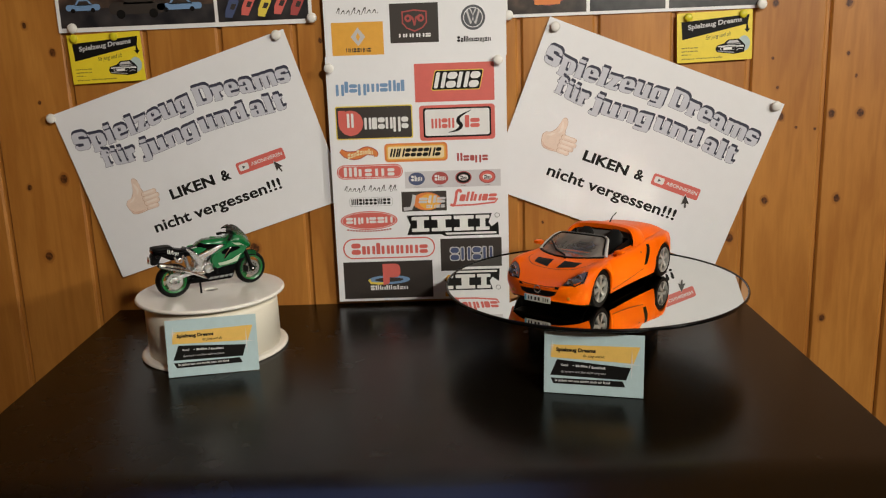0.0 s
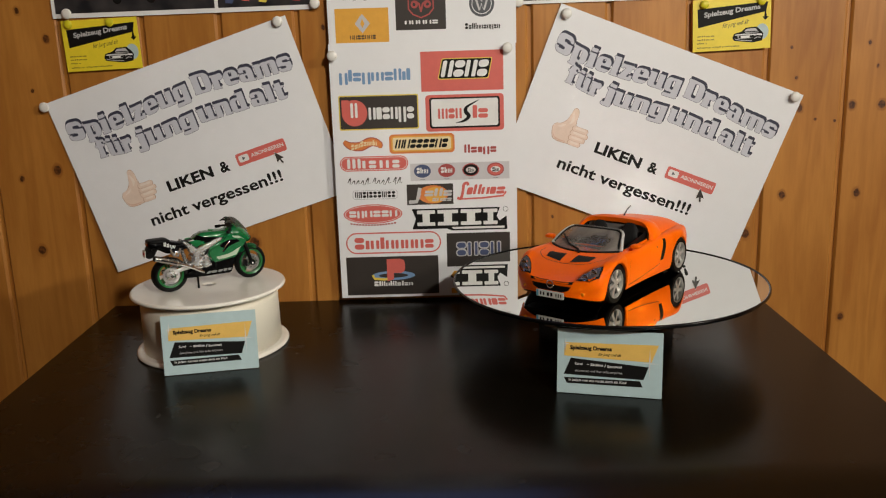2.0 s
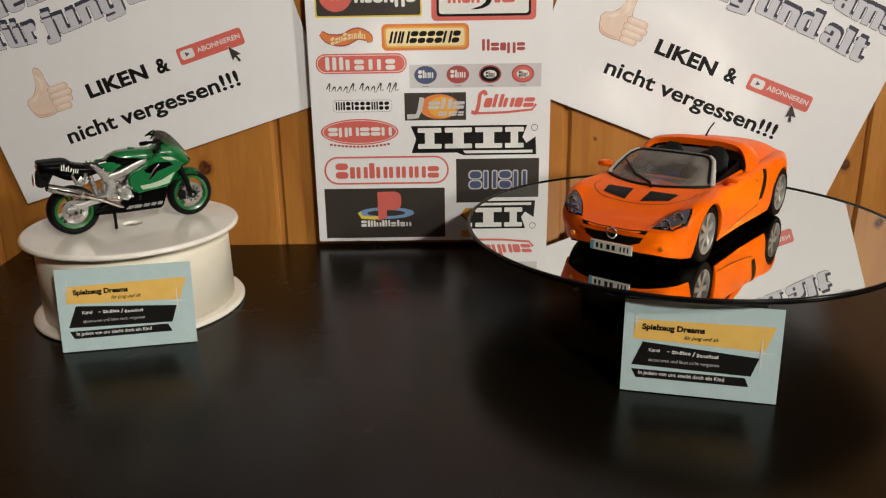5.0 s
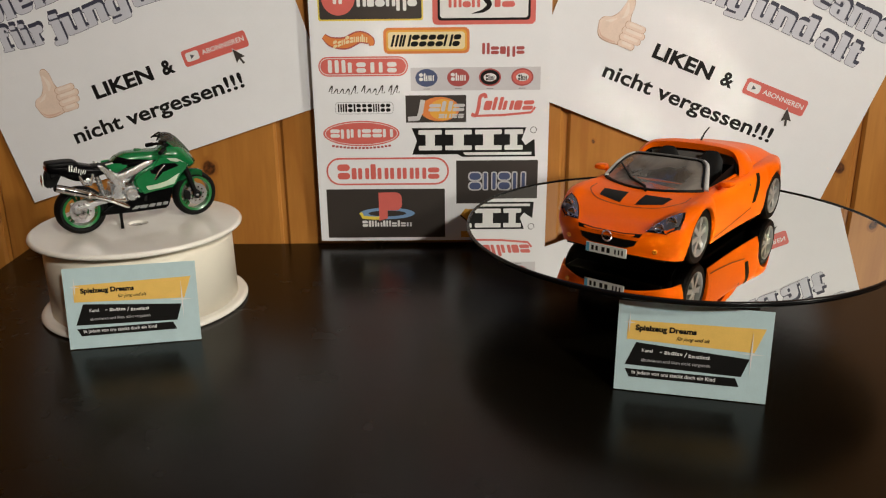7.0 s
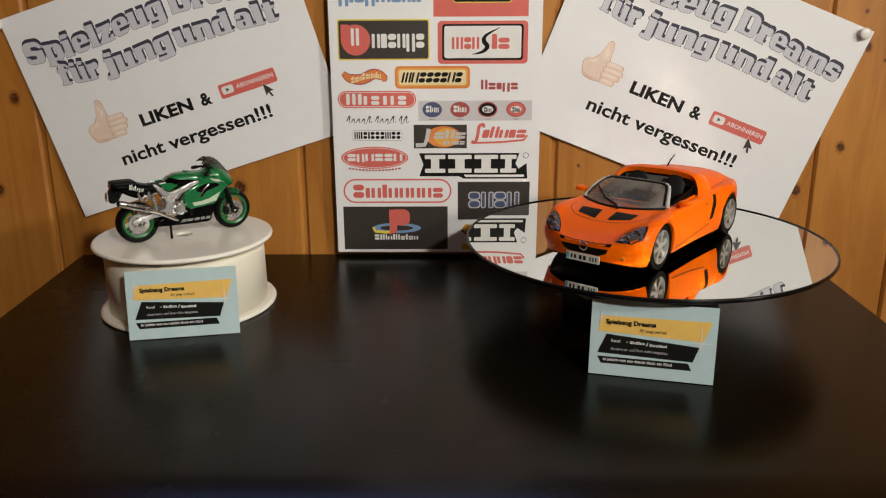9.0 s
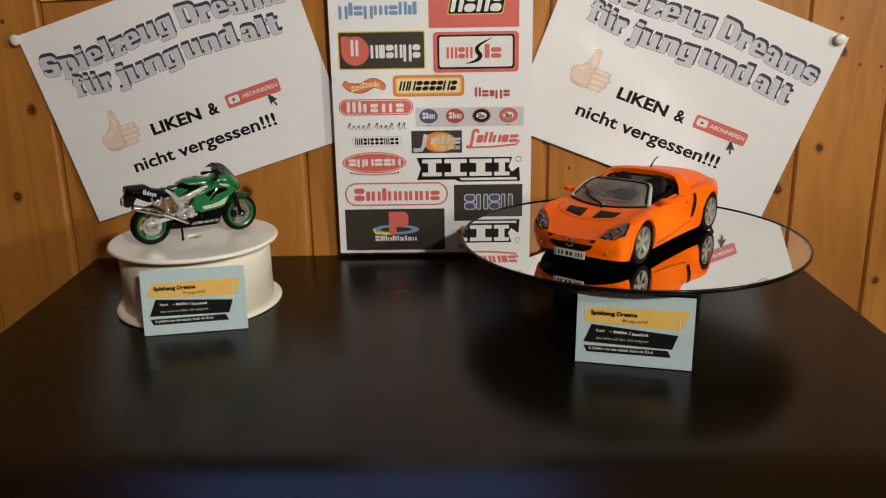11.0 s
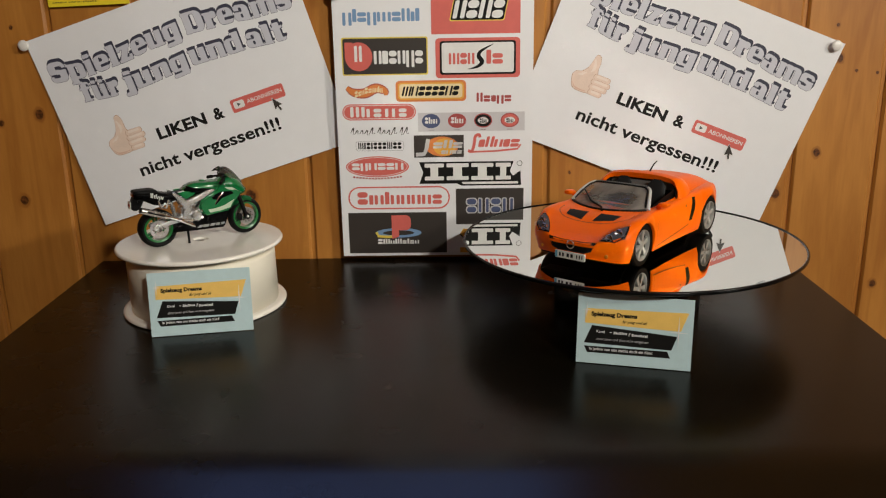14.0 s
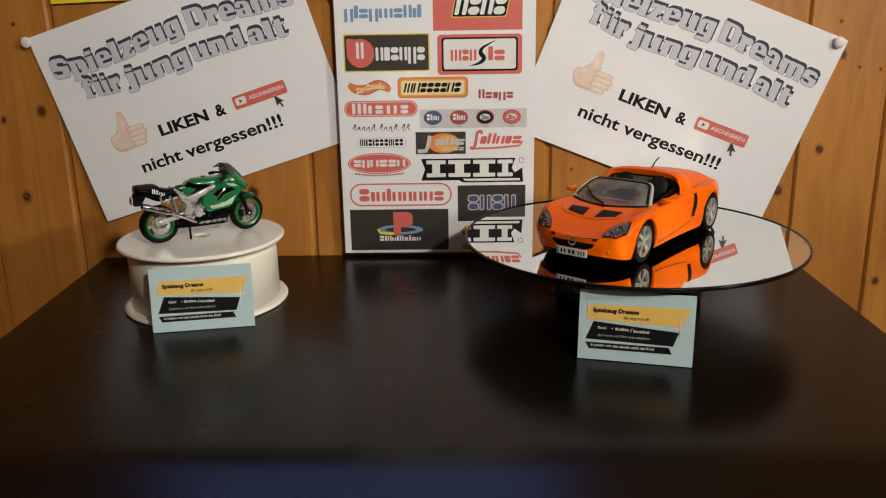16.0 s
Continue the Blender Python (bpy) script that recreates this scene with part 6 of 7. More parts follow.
    for i, p in enumerate(path):
        f = abs(i - (m - 1) / 2) / ((m - 1) / 2)
        back = 0.22 + 0.18 * f
        drop = 0.035 + 0.03 * f
        outw = Vector((0, (0 if abs(p.y) < 0.45 else math.copysign(1, p.y)) * 0.05 * f, 0))
        lip = max(0.0, 1 - (f / 0.8) ** 2)
        rings.append([hoop.verts.new(q) for q in (p + Vector((0.004 + 0.040 * lip, 0, -0.048 - 0.040 * lip)), p + Vector((0.012 + 0.046 * lip, 0, -0.006 - 0.004 * lip)), p + Vector((-0.025, 0, 0.010)) + outw, p + Vector((-back * 0.6, 0, 0.004 - drop * 0.2)) + outw, p + Vector((-back, 0, -drop)) + outw, p + Vector((-back, 0, -drop - 0.03)), p + Vector((-0.05, -0.03 * (p.y > 0) + 0.03 * (p.y < 0), -0.045)))])
    for r0, r1 in zip(rings, rings[1:]):
        for k in range(7):
            hoop.faces.new((r0[k], r0[(k + 1) % 7], r1[(k + 1) % 7], r1[k]))
    hoop.faces.new(rings[0])
    hoop.faces.new(rings[-1])
    kit.add("roll_hoop", hoop, PAINT_ORANGE, sharp=60)
    kit.add("hoop_liner", tube_bm([(p.x + 0.005, p.y * 0.955, p.z - 0.062) for p in path[2:-2]], 0.014, 8), MATT_BLACK)
    kit.add("bulkhead", slab([(-0.44, 0.50), (-0.44, 0.90), (-0.49, 0.90), (-0.49, 0.50)], -0.54, 0.54, 0.01), mat("grey_bulkhead", (0.17, 0.16, 0.15), 0.5, grain=0.1, scale=500))
    # raised engine cover behind the hoop
    cover = bmesh.new()
    g = []
    for i in range(15):
        x = -0.52 - 1.16 * i / 14
        zc = top(x) + 0.105 * (1 - (i / 14)) ** 0.6 + 0.010
        wd = 0.60 + 0.02 * math.sin(math.pi * i / 14)
        row = []
        for k in range(17):
            u = -1 + 2 * k / 16
            edge = tree.ray_cast(Vector((x, u * wd, 2)), Vector((0, 0, -1)))[0]
            base = edge.z if edge else 0.9
            f = (1 - abs(u) ** 3.0)
            row.append(cover.verts.new((x, u * wd, (base - 0.004) * (1 - f) + zc * f)))
        g.append(row)
    for i in range(14):
        for k in range(16):
            cover.faces.new((g[i][k], g[i][k + 1], g[i + 1][k + 1], g[i + 1][k]))
    kit.add("engine_cover", cover, PAINT_ORANGE, sharp=180)
    for side in (1, -1):
        kit.add("tail_lamp", moved(lathe_bm([(0.06, 0.0), (0.06, 0.02), (0.04, 0.035), (0.005, 0.038)], 20), Matrix.Translation((-1.775, side * 0.46, 0.60)) @ Matrix.Rotation(radians(-90), 4, "Y")), RED_LENS)
    kit.add("tail_pipe", moved(lathe_bm([(0.035, 0.0), (0.05, 0.0), (0.05, 0.10), (0.035, 0.10)], 16, closed=True), Matrix.Translation((-1.74, 0.0, 0.30)) @ Matrix.Rotation(radians(-90), 4, "Y")), CHROME)
    kit.add("antenna", tube_bm([(-0.66, 0.0, 0.93), (-0.69, 0.0, 1.01), (-0.78, 0.0, 1.075), (-0.92, 0.0, 1.125)], [0.022, 0.013, 0.010, 0.008], 8), MATT_BLACK)
    thing.matrix_world = SLOPE
    return thing


roadster()

# ---- green model motorbike ----


def motorbike():
    thing = tagged(new("model_motorbike"), "green and black die-cast sports motorbike standing on the spool", "model motorbike")
    S = 0.0625
    M = Matrix.Translation((-0.2096, -0.1455, SPOOL_TOP)) @ Matrix.Rotation(radians(35), 4, "Z") @ Matrix.Diagonal((S, S, S, 1))
    kit = Kit(thing, M, 0.915)
    A, R = 0.715, 0.278

    def bike_wheel(x, tw, name, rr):
        turn = wheel_turn(x * 0.915, 0, R, 9 if x > 0 else 0)
        prof = [(rr, -tw * 0.7), (rr + 0.012, -tw * 0.95), (rr + 0.035, -tw), (R - 0.015, -tw * 0.72), (R - 0.004, -tw * 0.38), (R, 0.0), (R - 0.004, tw * 0.38), (R - 0.015, tw * 0.72), (rr + 0.035, tw), (rr + 0.012, tw * 0.95), (rr, tw * 0.7)]
        w = kit.add(name, moved(lathe_bm(prof, 48, closed=True), turn), RUBBER, label="black tyre on a green rim", raw=True)
        kit.add("rim", moved(lathe_bm([(rr - 0.024, -tw * 0.66), (rr + 0.004, -tw * 0.80), (rr + 0.004, tw * 0.80), (rr - 0.024, tw * 0.66)], 48, closed=True), turn), GREEN_RIM, w, raw=True)
        for k in range(3):
            for da in (-9, 9):
                kit.add("spoke", moved(box_bm(0.03, -0.016, -0.025, rr - 0.02, 0.016, 0.025, 0.006, 1), turn @ Matrix.Rotation(radians(120 * k + da + 20), 4, "Z")), GREEN_RIM, w, smooth=False, raw=True)
        kit.add("hub", moved(lathe_bm([(0.05, -tw), (0.055, -tw * 0.5), (0.055, tw * 0.5), (0.05, tw)], 20), turn), CHROME, w, raw=True)
        for s in ((-1, 1) if x > 0 else (-1,)):
            z = s * tw * 1.05
            b = lathe_bm([(0.072, z - 0.006), (0.132, z - 0.006), (0.132, z + 0.006), (0.072, z + 0.006)], 36, closed=True)
            d = kit.add("brake_disc", moved(b, turn), DISC_STEEL, w, raw=True)
            for k in range(10):
                a = 2 * math.pi * k / 10
                kit.add("disc_rivet", moved(lathe_bm([(0.010, -0.008), (0.010, 0.008)], 8), turn @ Matrix.Translation((0.085 * math.cos(a), 0.085 * math.sin(a), z))), CHROME, d, raw=True)
        return w

    def wrap(points, tree, side, off=0.004, cuts=4):
        """Lays a side outline (x, z) onto a skin, seen from one side."""
        b = bmesh.new()
        b.faces.new([b.verts.new((x, side * 1.0, z)) for x, z in points])
        bmesh.ops.triangulate(b, faces=b.faces[:])
        bmesh.ops.subdivide_edges(b, edges=b.edges[:], cuts=cuts, use_grid_fill=True)
        gone = []
        for v in b.verts:
            hit, normal, _, _ = tree.ray_cast(v.co, Vector((0, -side, 0)))
            if hit is None:
                gone.append(v)
            else:
                v.co = hit + (normal if normal.y * side > 0 else -normal) * off
        bmesh.ops.delete(b, geom=gone, context="VERTS")
        return b

    def tree_of(bm):
        bmesh.ops.recalc_face_normals(bm, faces=bm.faces)
        return BVHTree.FromBMesh(bm)

    bike_wheel(A, 0.066, "front_wheel", 0.208)
    bike_wheel(-A, 0.100, "rear_wheel", 0.196)
    # fork, fender, calipers
    for s in (1, -1):
        leg = kit.add("fork_leg", tube_bm([(A - 0.005, s * 0.098, R), (A - 0.09, s * 0.098, 0.56), (A - 0.19, s * 0.09, 0.86)], [0.030, 0.036, 0.028], 12), MATT_BLACK)
        kit.add("axle_clamp", moved(lathe_bm([(0.045, -0.035), (0.045, 0.02), (0.025, 0.035)], 14), wheel_turn(A, s * 0.098, R)), MATT_BLACK, leg)
        kit.add("axle_nut", moved(lathe_bm([(0.018, -0.045), (0.018, 0.045)], 6), wheel_turn(A, s * 0.098, R)), CHROME, leg)
        kit.add("caliper", slab([(A - 0.16, 0.36), (A - 0.08, 0.33), (A - 0.09, 0.22), (A - 0.17, 0.25)], s * 0.080, s * 0.122, 0.01), MATT_BLACK, leg)
    fd = bmesh.new()
    rows = []
    for i in range(15):
        a = radians(62 + 112 * i / 14)
        rad = R + 0.026 + 0.012 * math.sin(math.pi * i / 14)
        wd = 0.090 * (0.55 + 0.45 * math.sin(math.pi * (0.12 + 0.8 * i / 14)))
        rows.append([fd.verts.new((A + math.cos(a) * (rad - 0.07 * abs(u) ** 2.5), u * wd, R + math.sin(a) * (rad - 0.07 * abs(u) ** 2.5))) for u in (-1, -0.8, -0.4, 0, 0.4, 0.8, 1)])
    for a, b in zip(rows, rows[1:]):
        for k in range(6):
            fd.faces.new((a[k], a[k + 1], b[k + 1], b[k]))
    bmesh.ops.solidify(fd, geom=fd.faces[:], thickness=0.010)
    kit.add("front_fender", fd, PAINT_GREEN)
    # nose fairing with headlights and a white flash
    nose = loft([(0.26, 0, 0.79, 0.145, 0.075), (0.36, 0, 0.795, 0.172, 0.115), (0.48, 0, 0.785, 0.180, 0.150), (0.59, 0, 0.755, 0.160, 0.140), (0.67, 0, 0.720, 0.125, 0.105), (0.725, 0, 0.690, 0.085, 0.065), (0.755, 0, 0.672, 0.045, 0.032)], 32, 2.2, steps=4)
    nt = tree_of(nose)
    nf = kit.add("nose_fairing", nose, PAINT_GREEN, sharp=70)
    for s in (1, -1):
        kit.add("headlight", loft([(0.70, s * 0.068, 0.725, 0.030, 0.020), (0.735, s * 0.060, 0.705, 0.030, 0.022), (0.755, s * 0.050, 0.690, 0.020, 0.014)], 14), LENS)
        kit.add("nose_flash", wrap([(0.36, 0.785), (0.489, 0.765), (0.645, 0.665), (0.60, 0.630), (0.500, 0.668)], nt, s), PALE_DECAL, nf, "pale flash on the nose")
        kit.add("nose_seam", wrap([(0.30, 0.850), (0.44, 0.800), (0.45, 0.790), (0.30, 0.838)], nt, s, 0.003), GLOSS_BLACK, nf)
    # windscreen bubble, green towards its foot
    sc = bmesh.new()
    rows = []
    for j in range(11):
        t = j / 10
        x = 0.715 - 0.350 * t
        z = 0.805 + 0.265 * math.sin(min(1.0, 1.16 * t) * math.pi / 2) - 0.01 * t
        wd = 0.150 - 0.035 * t
        rows.append([sc.verts.new((x - 0.13 * (u ** 2) * (1 - 0.35 * t), u * wd, z - 0.070 * u ** 2)) for u in [k / 6 - 1 for k in range(13)]])
    for a, b in zip(rows, rows[1:]):
        for k in range(12):
            sc.faces.new((a[k], a[k + 1], b[k + 1], b[k]))
    low_half = sc.copy()
    kit.add("windscreen", sc, BIKE_SCREEN, label="grey transparent windscreen", sharp=180).visible_shadow = False
    for v in low_half.verts:
        v.co += Vector((-0.004, 0, -0.004))
    bmesh.ops.delete(low_half, geom=[v for v in low_half.verts if v.co.z > 1.035 - 0.13 * (1 - abs(v.co.y) / 0.15)], context="VERTS")
    bmesh.ops.solidify(low_half, geom=low_half.faces[:], thickness=0.012)
    kit.add("screen_cowl", low_half, PAINT_GREEN)
    kit.add("screen_edge", tube_bm([(0.365 - 0.13 * u * u * 0.65, u * 0.116, 1.062 - 0.070 * u * u) for u in [k / 6 - 1 for k in range(13)]], 0.009, 6), MATT_BLACK)
    # dials, yoke and bars
    kit.add("instrument_pod", loft([(0.36, 0, 0.93, 0.10, 0.03), (0.44, 0, 0.945, 0.11, 0.050), (0.52, 0, 0.92, 0.09, 0.05)], 16, 3), MATT_BLACK)
    kit.add("yoke", slab([(0.34, 0.90), (0.46, 0.91), (0.46, 0.86), (0.34, 0.85)], -0.12, 0.12, 0.01), MATT_BLACK)
    for s in (1, -1):
        bar = kit.add("handlebar", tube_bm([(0.38, s * 0.10, 0.91), (0.35, s * 0.18, 0.900), (0.26, s * 0.29, 0.875)], 0.017, 10), MATT_BLACK)
        kit.add("grip", tube_bm([(0.315, s * 0.225, 0.89), (0.255, s * 0.298, 0.872)], 0.026, 10), RUBBER, bar)
        kit.add("lever", tube_bm([(0.36, s * 0.20, 0.89), (0.34, s * 0.28, 0.880)], 0.009, 6), CHROME, bar)
    # side fairings: green panel with a white flash, black lower panel, angular silver frame
    for s in (-1, 1):
        y = lambda d: s * d
        panel = [(0.26, 0.815), (0.171, 0.715), (0.06, 0.672), (-0.02, 0.640), (-0.077, 0.566), (-0.06, 0.48), (0.011, 0.385), (0.13, 0.400), (0.43, 0.425), (0.50, 0.54), (0.62, 0.640), (0.64, 0.70), (0.50, 0.775), (0.40, 0.81)]
        sf = slab(panel, y(0.105), y(0.172), 0.026, 3)
        st = tree_of(sf)
        pan = kit.add("side_fairing", sf, PAINT_GREEN)
        kit.add("fairing_flash", wrap([(0.06, 0.480), (0.20, 0.488), (0.33, 0.512), (0.44, 0.560), (0.505, 0.585), (0.480, 0.535), (0.42, 0.468), (0.25, 0.440), (0.09, 0.432)], st, s), PALE_DECAL, pan, "pale flash on the fairing")
        kit.add("fairing_recess", wrap([(0.13, 0.675), (0.30, 0.725), (0.46, 0.712), (0.50, 0.675), (0.37, 0.640), (0.23, 0.600), (0.15, 0.625)], st, s, 0.004), GLOSS_BLACK, pan)
        kit.add("fairing_slot", wrap([(0.175, 0.545), (0.20, 0.540), (0.30, 0.625), (0.350, 0.690), (0.330, 0.705), (0.24, 0.640)], st, s, 0.006), GLOSS_BLACK, pan)
        kit.add("slot_lip", tube_bm([(0.180, y(0.176), 0.550), (0.25, y(0.178), 0.645), (0.325, y(0.176), 0.702)], [0.006, 0.011, 0.007], 6), CHROME, pan)
        lf = kit.add("lower_fairing", slab([(-0.049, 0.445), (0.11, 0.468), (0.43, 0.495), (0.375, 0.30), (0.315, 0.175), (-0.137, 0.185), (-0.52, 0.205), (-0.50, 0.25), (-0.305, 0.305), (-0.091, 0.335)], y(0.075), y(0.145), 0.018, 2), GLOSS_BLACK, label="black lower fairing")
        for x0, wd, lean in ((-0.14, 0.07, 0.05), (-0.045, 0.085, 0.03), (0.065, 0.075, 0.03), (0.165, 0.060, 0.02), (0.245, 0.060, 0.02)):
            kit.add("fairing_bar", slab([(x0, 0.224), (x0 + wd, 0.220), (x0 + wd + lean, 0.256), (x0 + lean, 0.260)], y(0.143), y(0.148), 0.001), GREY_I, lf, "grey marking")
        kit.add("fairing_gap", slab([(0.02, 0.30), (0.06, 0.302), (0.075, 0.365), (0.04, 0.365)], y(0.140), y(0.147), 0.002), MATT_BLACK, lf)
        kit.add("frame_beam", slab([(0.170, 0.790), (0.205, 0.752), (0.09, 0.700), (-0.02, 0.645), (-0.137, 0.610), (-0.20, 0.575), (-0.31, 0.60), (-0.275, 0.655), (-0.180, 0.672), (-0.060, 0.715), (0.06, 0.758)], y(0.115), y(0.178), 0.016, 2), FRAME_SILVER, label="silver frame beam")
        kit.add("frame_plate", slab([(-0.480, 0.790), (-0.420, 0.785), (-0.270, 0.655), (-0.225, 0.590), (-0.205, 0.500), (-0.240, 0.385), (-0.275, 0.400), (-0.295, 0.500), (-0.325, 0.585)], y(0.105), y(0.158), 0.014, 2), FRAME_SILVER)
        kit.add("swingarm", slab([(-0.25, 0.455), (-0.25, 0.355), (-0.50, 0.335), (-0.80, 0.275), (-0.80, 0.330), (-0.50, 0.400)], y(0.112), y(0.150), 0.014, 2), SILVER)
        kit.add("axle_block", slab([(-0.81, 0.262), (-0.66, 0.275), (-0.66, 0.345), (-0.81, 0.335)], y(0.115), y(0.158), 0.01), ALLOY)
        kit.add("axle_nut", moved(lathe_bm([(0.024, -0.17), (0.024, 0.17)], 6), wheel_turn(-A, 0, R)), CHROME)
        kit.add("heel_plate", slab([(-0.30, 0.53), (-0.24, 0.50), (-0.26, 0.38), (-0.36, 0.36), (-0.42, 0.40), (-0.35, 0.43)], y(0.150), y(0.168), 0.004), ALLOY)
        kit.add("footpeg", tube_bm([(-0.36, y(0.155), 0.40), (-0.37, y(0.25), 0.41)], 0.015, 8), CHROME)
        kit.add("rear_footpeg", merge(tube_bm([(-0.70, y(0.125), 0.72), (-0.655, y(0.150), 0.60), (-0.585, y(0.155), 0.585), (-0.53, y(0.145), 0.70)], 0.020, 8), tube_bm([(-0.655, y(0.150), 0.60), (-0.60, y(0.150), 0.66), (-0.55, y(0.150), 0.62)], 0.014, 8)), ALLOY)
    # engine
    eng = kit.add("engine", slab([(-0.36, 0.34), (-0.34, 0.56), (-0.20, 0.60), (0.10, 0.58), (0.20, 0.42), (0.16, 0.24), (-0.20, 0.24)], -0.120, 0.120, 0.025, 2), ALLOY, label="silver engine block")
    for s in (-1, 1):
        face = lambda x, z: Matrix.Translation((x, s * 0.117, z)) @ Matrix.Rotation(radians(-90 * s), 4, "X")
        kit.add("clutch_cover", moved(lathe_bm([(0.085, 0.0), (0.085, 0.022), (0.068, 0.042), (0.05, 0.044), (0.045, 0.034), (0.01, 0.036)], 24), face(-0.115, 0.405)), ALLOY, eng)
        kit.add("crank_cover", moved(lathe_bm([(0.055, 0.0), (0.055, 0.020), (0.042, 0.034), (0.01, 0.036)], 20), face(-0.235, 0.470)), CHROME, eng)
        kit.add("water_pump", moved(lathe_bm([(0.042, 0.0), (0.042, 0.03), (0.03, 0.04), (0.008, 0.04)], 16), face(-0.13, 0.530)), CHROME, eng)
        for x, z in ((-0.20, 0.365), (-0.035, 0.37), (-0.03, 0.47), (-0.19, 0.555), (-0.30, 0.41)):
            kit.add("bolt", moved(lathe_bm([(0.016, 0.0), (0.016, 0.03), (0.010, 0.034)], 8), face(x, z)), CHROME, eng)
        kit.add("coolant_hose", tube_bm([(-0.13, s * 0.150, 0.54), (-0.09, s * 0.160, 0.58), (-0.05, s * 0.150, 0.62)], 0.016, 8), MATT_BLACK, eng)
        kit.add("gear_link", tube_bm([(-0.36, s * 0.165, 0.385), (-0.20, s * 0.160, 0.345)], 0.009, 6), CHROME, eng)
    kit.add("shock_absorber", merge(tube_bm([(-0.42, -0.03, 0.38), (-0.48, -0.03, 0.68)], 0.028, 10), *[moved(lathe_bm([(0.034, -0.008), (0.042, 0.0), (0.034, 0.008)], 12), Matrix.Translation((-0.43 - 0.008 * k, -0.03, 0.43 + 0.035 * k))) for k in range(6)]), ALLOY)
    # exhaust, sloping up to the tail
    ex = kit.add("exhaust", tube_bm([(-0.55, -0.168, 0.452), (-0.60, -0.172, 0.470), (-0.92, -0.188, 0.585), (-0.98, -0.190, 0.606)], [0.036, 0.046, 0.048, 0.042], 18), DARK_CHROME, label="polished silver silencer")
    kit.add("exhaust_pipe", tube_bm([(0.18, -0.06, 0.20), (-0.10, -0.10, 0.22), (-0.36, -0.155, 0.365), (-0.56, -0.168, 0.455)], [0.030, 0.034, 0.030, 0.030], 12), CHROME, ex)
    kit.add("end_cap", tube_bm([(-0.98, -0.190, 0.606), (-0.995, -0.191, 0.612), (-0.990, -0.191, 0.610)], [0.044, 0.030, 0.022], 16), MATT_BLACK, ex)
    kit.add("silencer_stripe", slab([(-0.64, 0.496), (-0.89, 0.592), (-0.89, 0.572), (-0.64, 0.476)], -0.240, -0.226, 0.004), MATT_BLACK, ex)
    for f in (0.05, 0.55):
        c = Vector((-0.60 - 0.32 * f, -0.172 - 0.016 * f, 0.470 + 0.115 * f))
        kit.add("strap", tube_bm([c + Vector((0.008, 0, -0.003)), c - Vector((0.008, 0, -0.003))], 0.051, 18), CHROME, ex)
    # tank, seat, tail
    tx = lambda x: x + 0.19 * max(0.0, -x - 0.6)
    tail_line = lambda rows: [(tx(x), y0, z - 0.068 * min(1.0, max(0.0, -x - 0.3) / 0.4), w, h) for x, y0, z, w, h in rows]
    tank = loft([(-0.300, 0, 0.752, 0.065, 0.036), (-0.235, 0, 0.770, 0.115, 0.066), (-0.11, 0, 0.792, 0.150, 0.096), (0.04, 0, 0.800, 0.164, 0.092), (0.18, 0, 0.802, 0.160, 0.084), (0.32, 0, 0.81, 0.135, 0.065)], 32, 2.4, steps=4)
    tt = tree_of(tank)
    tk = kit.add("tank", tank, PAINT_GREEN, sharp=70)
    for s in (-1, 1):
        kit.add("tank_stripe", wrap([(-0.345, 0.755), (-0.28, 0.83), (-0.235, 0.845), (-0.18, 0.842), (-0.103, 0.818), (0.03, 0.805), (0.175, 0.782), (0.30, 0.77), (0.30, 0.745), (0.10, 0.752), (-0.06, 0.732), (-0.19, 0.742)], tt, s, 0.005, 6), GLOSS_BLACK, tk, "black stripe on the tank")
        kit.add("tank_lower", slab([(-0.385, 0.785), (-0.30, 0.792), (-0.08, 0.760), (-0.15, 0.720), (-0.265, 0.668)], s * 0.10, s * 0.150, 0.012), PAINT_GREEN, tk)
        kit.add("white_line", slab([(-0.38, 0.790), (-0.29, 0.800), (-0.28, 0.792), (-0.37, 0.782)], s * 0.118, s * 0.153, 0.002), WHITE_PAINT, tk)
    kit.add("filler_cap", moved(lathe_bm([(0.045, 0.0), (0.045, 0.010), (0.03, 0.014), (0.01, 0.014)], 20), Matrix.Translation((0.06, 0, 0.890)) @ Matrix.Rotation(radians(6), 4, "Y")), GREEN_RIM, tk)
    kit.add("seat", loft(tail_line([(-0.72, 0, 0.85, 0.10, 0.032), (-0.62, 0, 0.812, 0.125, 0.042), (-0.46, 0, 0.765, 0.130, 0.040), (-0.34, 0, 0.748, 0.105, 0.040), (-0.28, 0, 0.765, 0.06, 0.035)]), 20, 3, steps=3), MATT_BLACK, label="black saddle")
    tail = loft(tail_line([(-1.13, 0, 0.868, 0.085, 0.030), (-1.09, 0, 0.862, 0.118, 0.050), (-0.95, 0, 0.842, 0.142, 0.070), (-0.75, 0, 0.800, 0.150, 0.108), (-0.60, 0, 0.765, 0.146, 0.088), (-0.45, 0, 0.735, 0.130, 0.058), (-0.33, 0, 0.720, 0.11, 0.040)]), 28, 3.2, steps=4)
    lt = tree_of(tail)
    tl = kit.add("tail_cowl", tail, GLOSS_BLACK, sharp=70, label="gloss black tail cowl")
    kit.add("pillion_pad", loft(tail_line([(-1.13, 0, 0.905, 0.085, 0.022), (-1.10, 0, 0.908, 0.115, 0.028), (-0.95, 0, 0.903, 0.128, 0.034), (-0.78, 0, 0.896, 0.126, 0.038), (-0.71, 0, 0.880, 0.112, 0.036), (-0.68, 0, 0.870, 0.08, 0.02)]), 24, 4, steps=3), MATT_BLACK, tl)
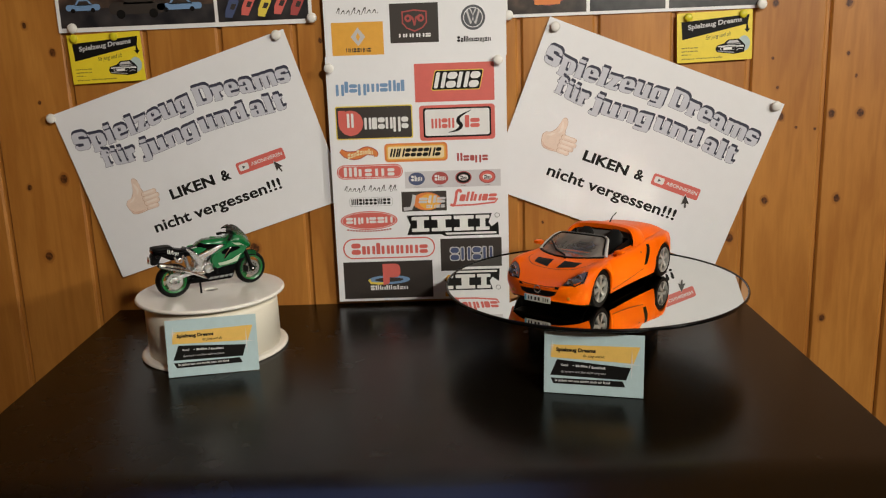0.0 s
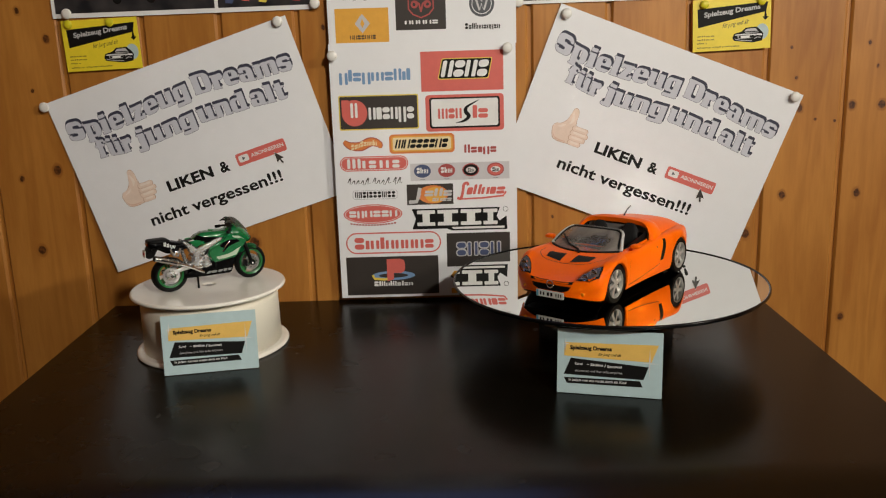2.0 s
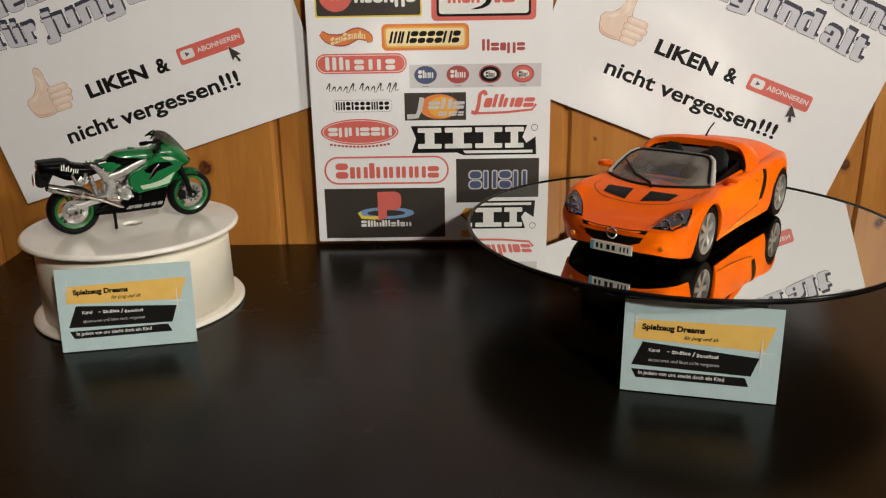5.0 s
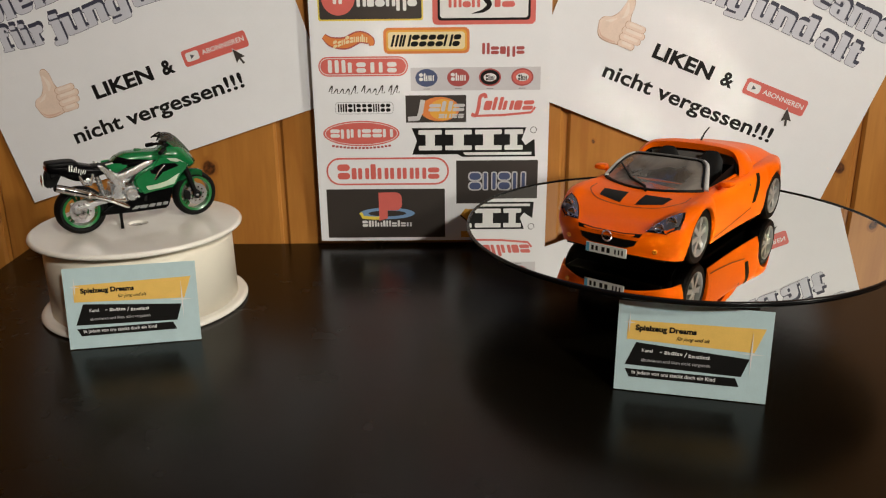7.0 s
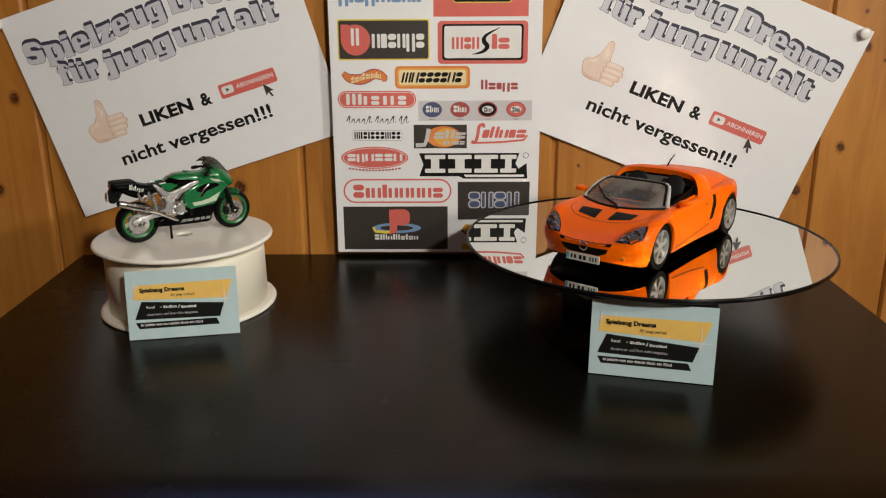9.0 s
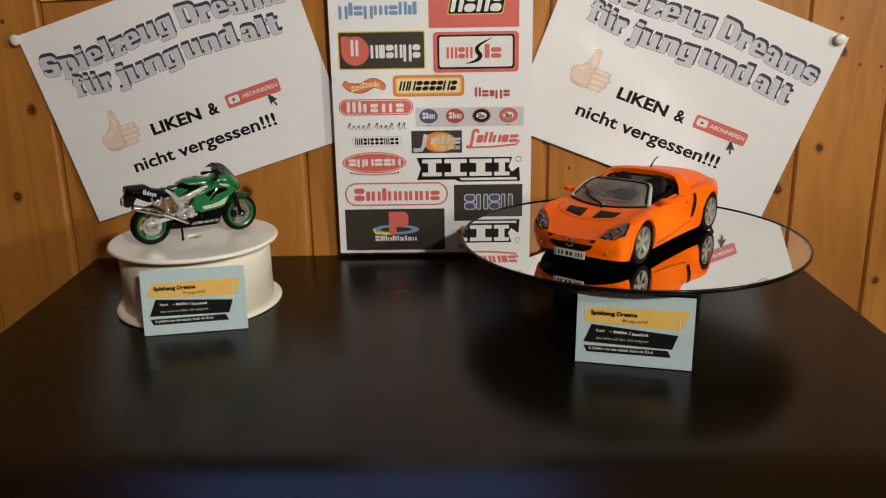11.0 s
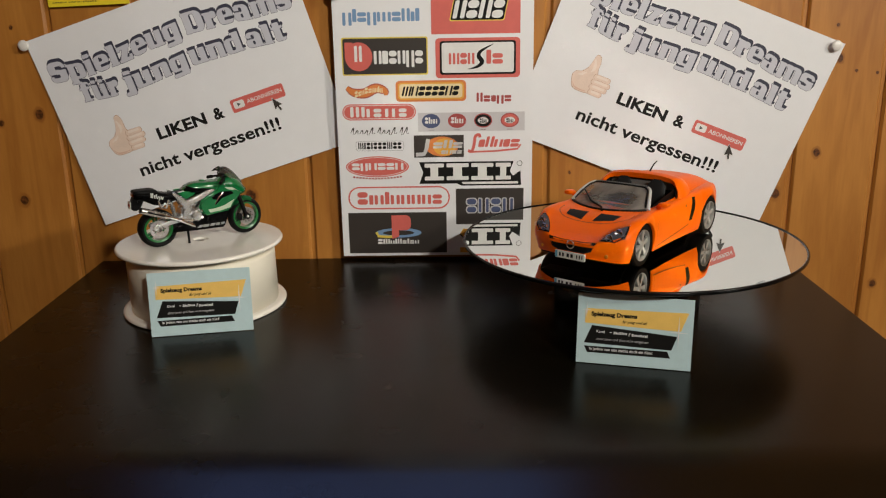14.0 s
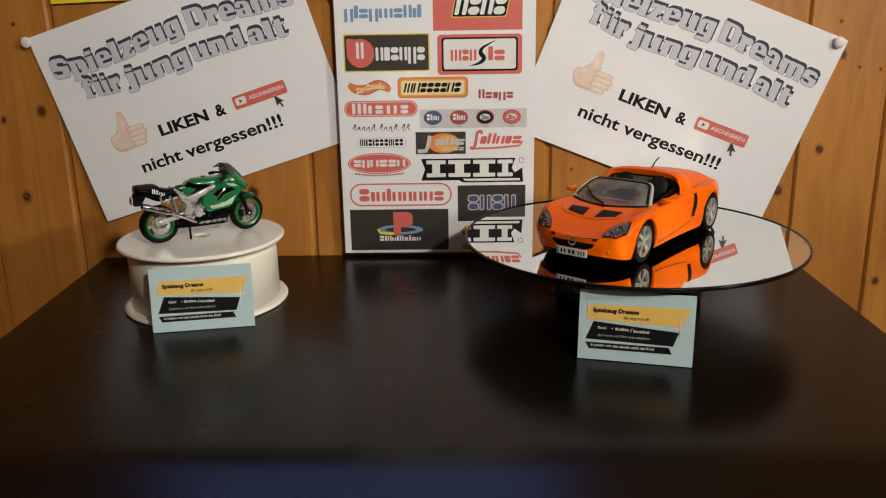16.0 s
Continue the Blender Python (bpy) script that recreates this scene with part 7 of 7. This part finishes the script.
    for s in (-1, 1):
        for k, (wd, tall) in enumerate(((0.014, 0.075), (0.012, 0.065), (0.012, 0.045), (0.010, 0.060), (0.012, 0.040), (0.010, 0.055), (0.012, 0.040), (0.010, 0.040))):
            x = -0.80 + 0.024 * k
            z = 0.762 - 0.007 * k - (0.018 if k == 5 else 0)
            kit.add("tail_bar", wrap([(x, z), (x + wd, z - 0.003), (x + wd + 0.016, z + tall - 0.004), (x + 0.016, z + tall)], lt, s, 0.004, 2), WHITE_PAINT, tl, "white marking")
    kit.add("tail_lamp", loft(tail_line([(-1.145, 0, 0.872, 0.07, 0.022), (-1.12, 0, 0.872, 0.085, 0.028)]), 14, 3), RED_LENS)
    kit.add("rear_mudguard", slab([(-0.84, 0.76), (-1.00, 0.80), (-1.055, 0.75), (-1.075, 0.605), (-1.03, 0.575), (-0.95, 0.595), (-0.88, 0.70)], -0.055, 0.055, 0.012), MATT_BLACK)
    plate_m = Matrix.Translation((-1.088, 0, 0.665)) @ Matrix.Rotation(radians(6), 4, "Y")
    rp = kit.add("rear_plate", moved(box_bm(-0.006, -0.075, -0.055, 0.006, 0.075, 0.055, 0.003), plate_m), WHITE_PAINT, label="small white plate with a red bar", smooth=False)
    kit.add("plate_bar", moved(box_bm(-0.009, -0.055, -0.018, -0.006, 0.055, 0.020), plate_m), RED_I, rp, smooth=False)
    for s in (-1, 1):
        kit.add("indicator", loft([(-1.00, s * 0.16, 0.735, 0.028, 0.020), (-0.96, s * 0.165, 0.735, 0.032, 0.026), (-0.92, s * 0.15, 0.735, 0.015, 0.012)], 12), MATT_BLACK)
        kit.add("indicator_stalk", tube_bm([(-0.96, s * 0.05, 0.74), (-0.96, s * 0.15, 0.735)], 0.012, 6), MATT_BLACK)
    # chain, side stand
    kit.add("chain", slab([(-0.72, 0.345), (-0.20, 0.445), (-0.20, 0.425), (-0.72, 0.325)], 0.125, 0.140, 0.0), MATT_BLACK)
    kit.add("stand", tube_bm([(-0.26, -0.05, 0.22), (-0.27, -0.09, 0.10), (-0.275, -0.11, 0.005)], [0.022, 0.018, 0.020], 8), MATT_BLACK)
    thing.matrix_world = SLOPE
    return thing


motorbike()
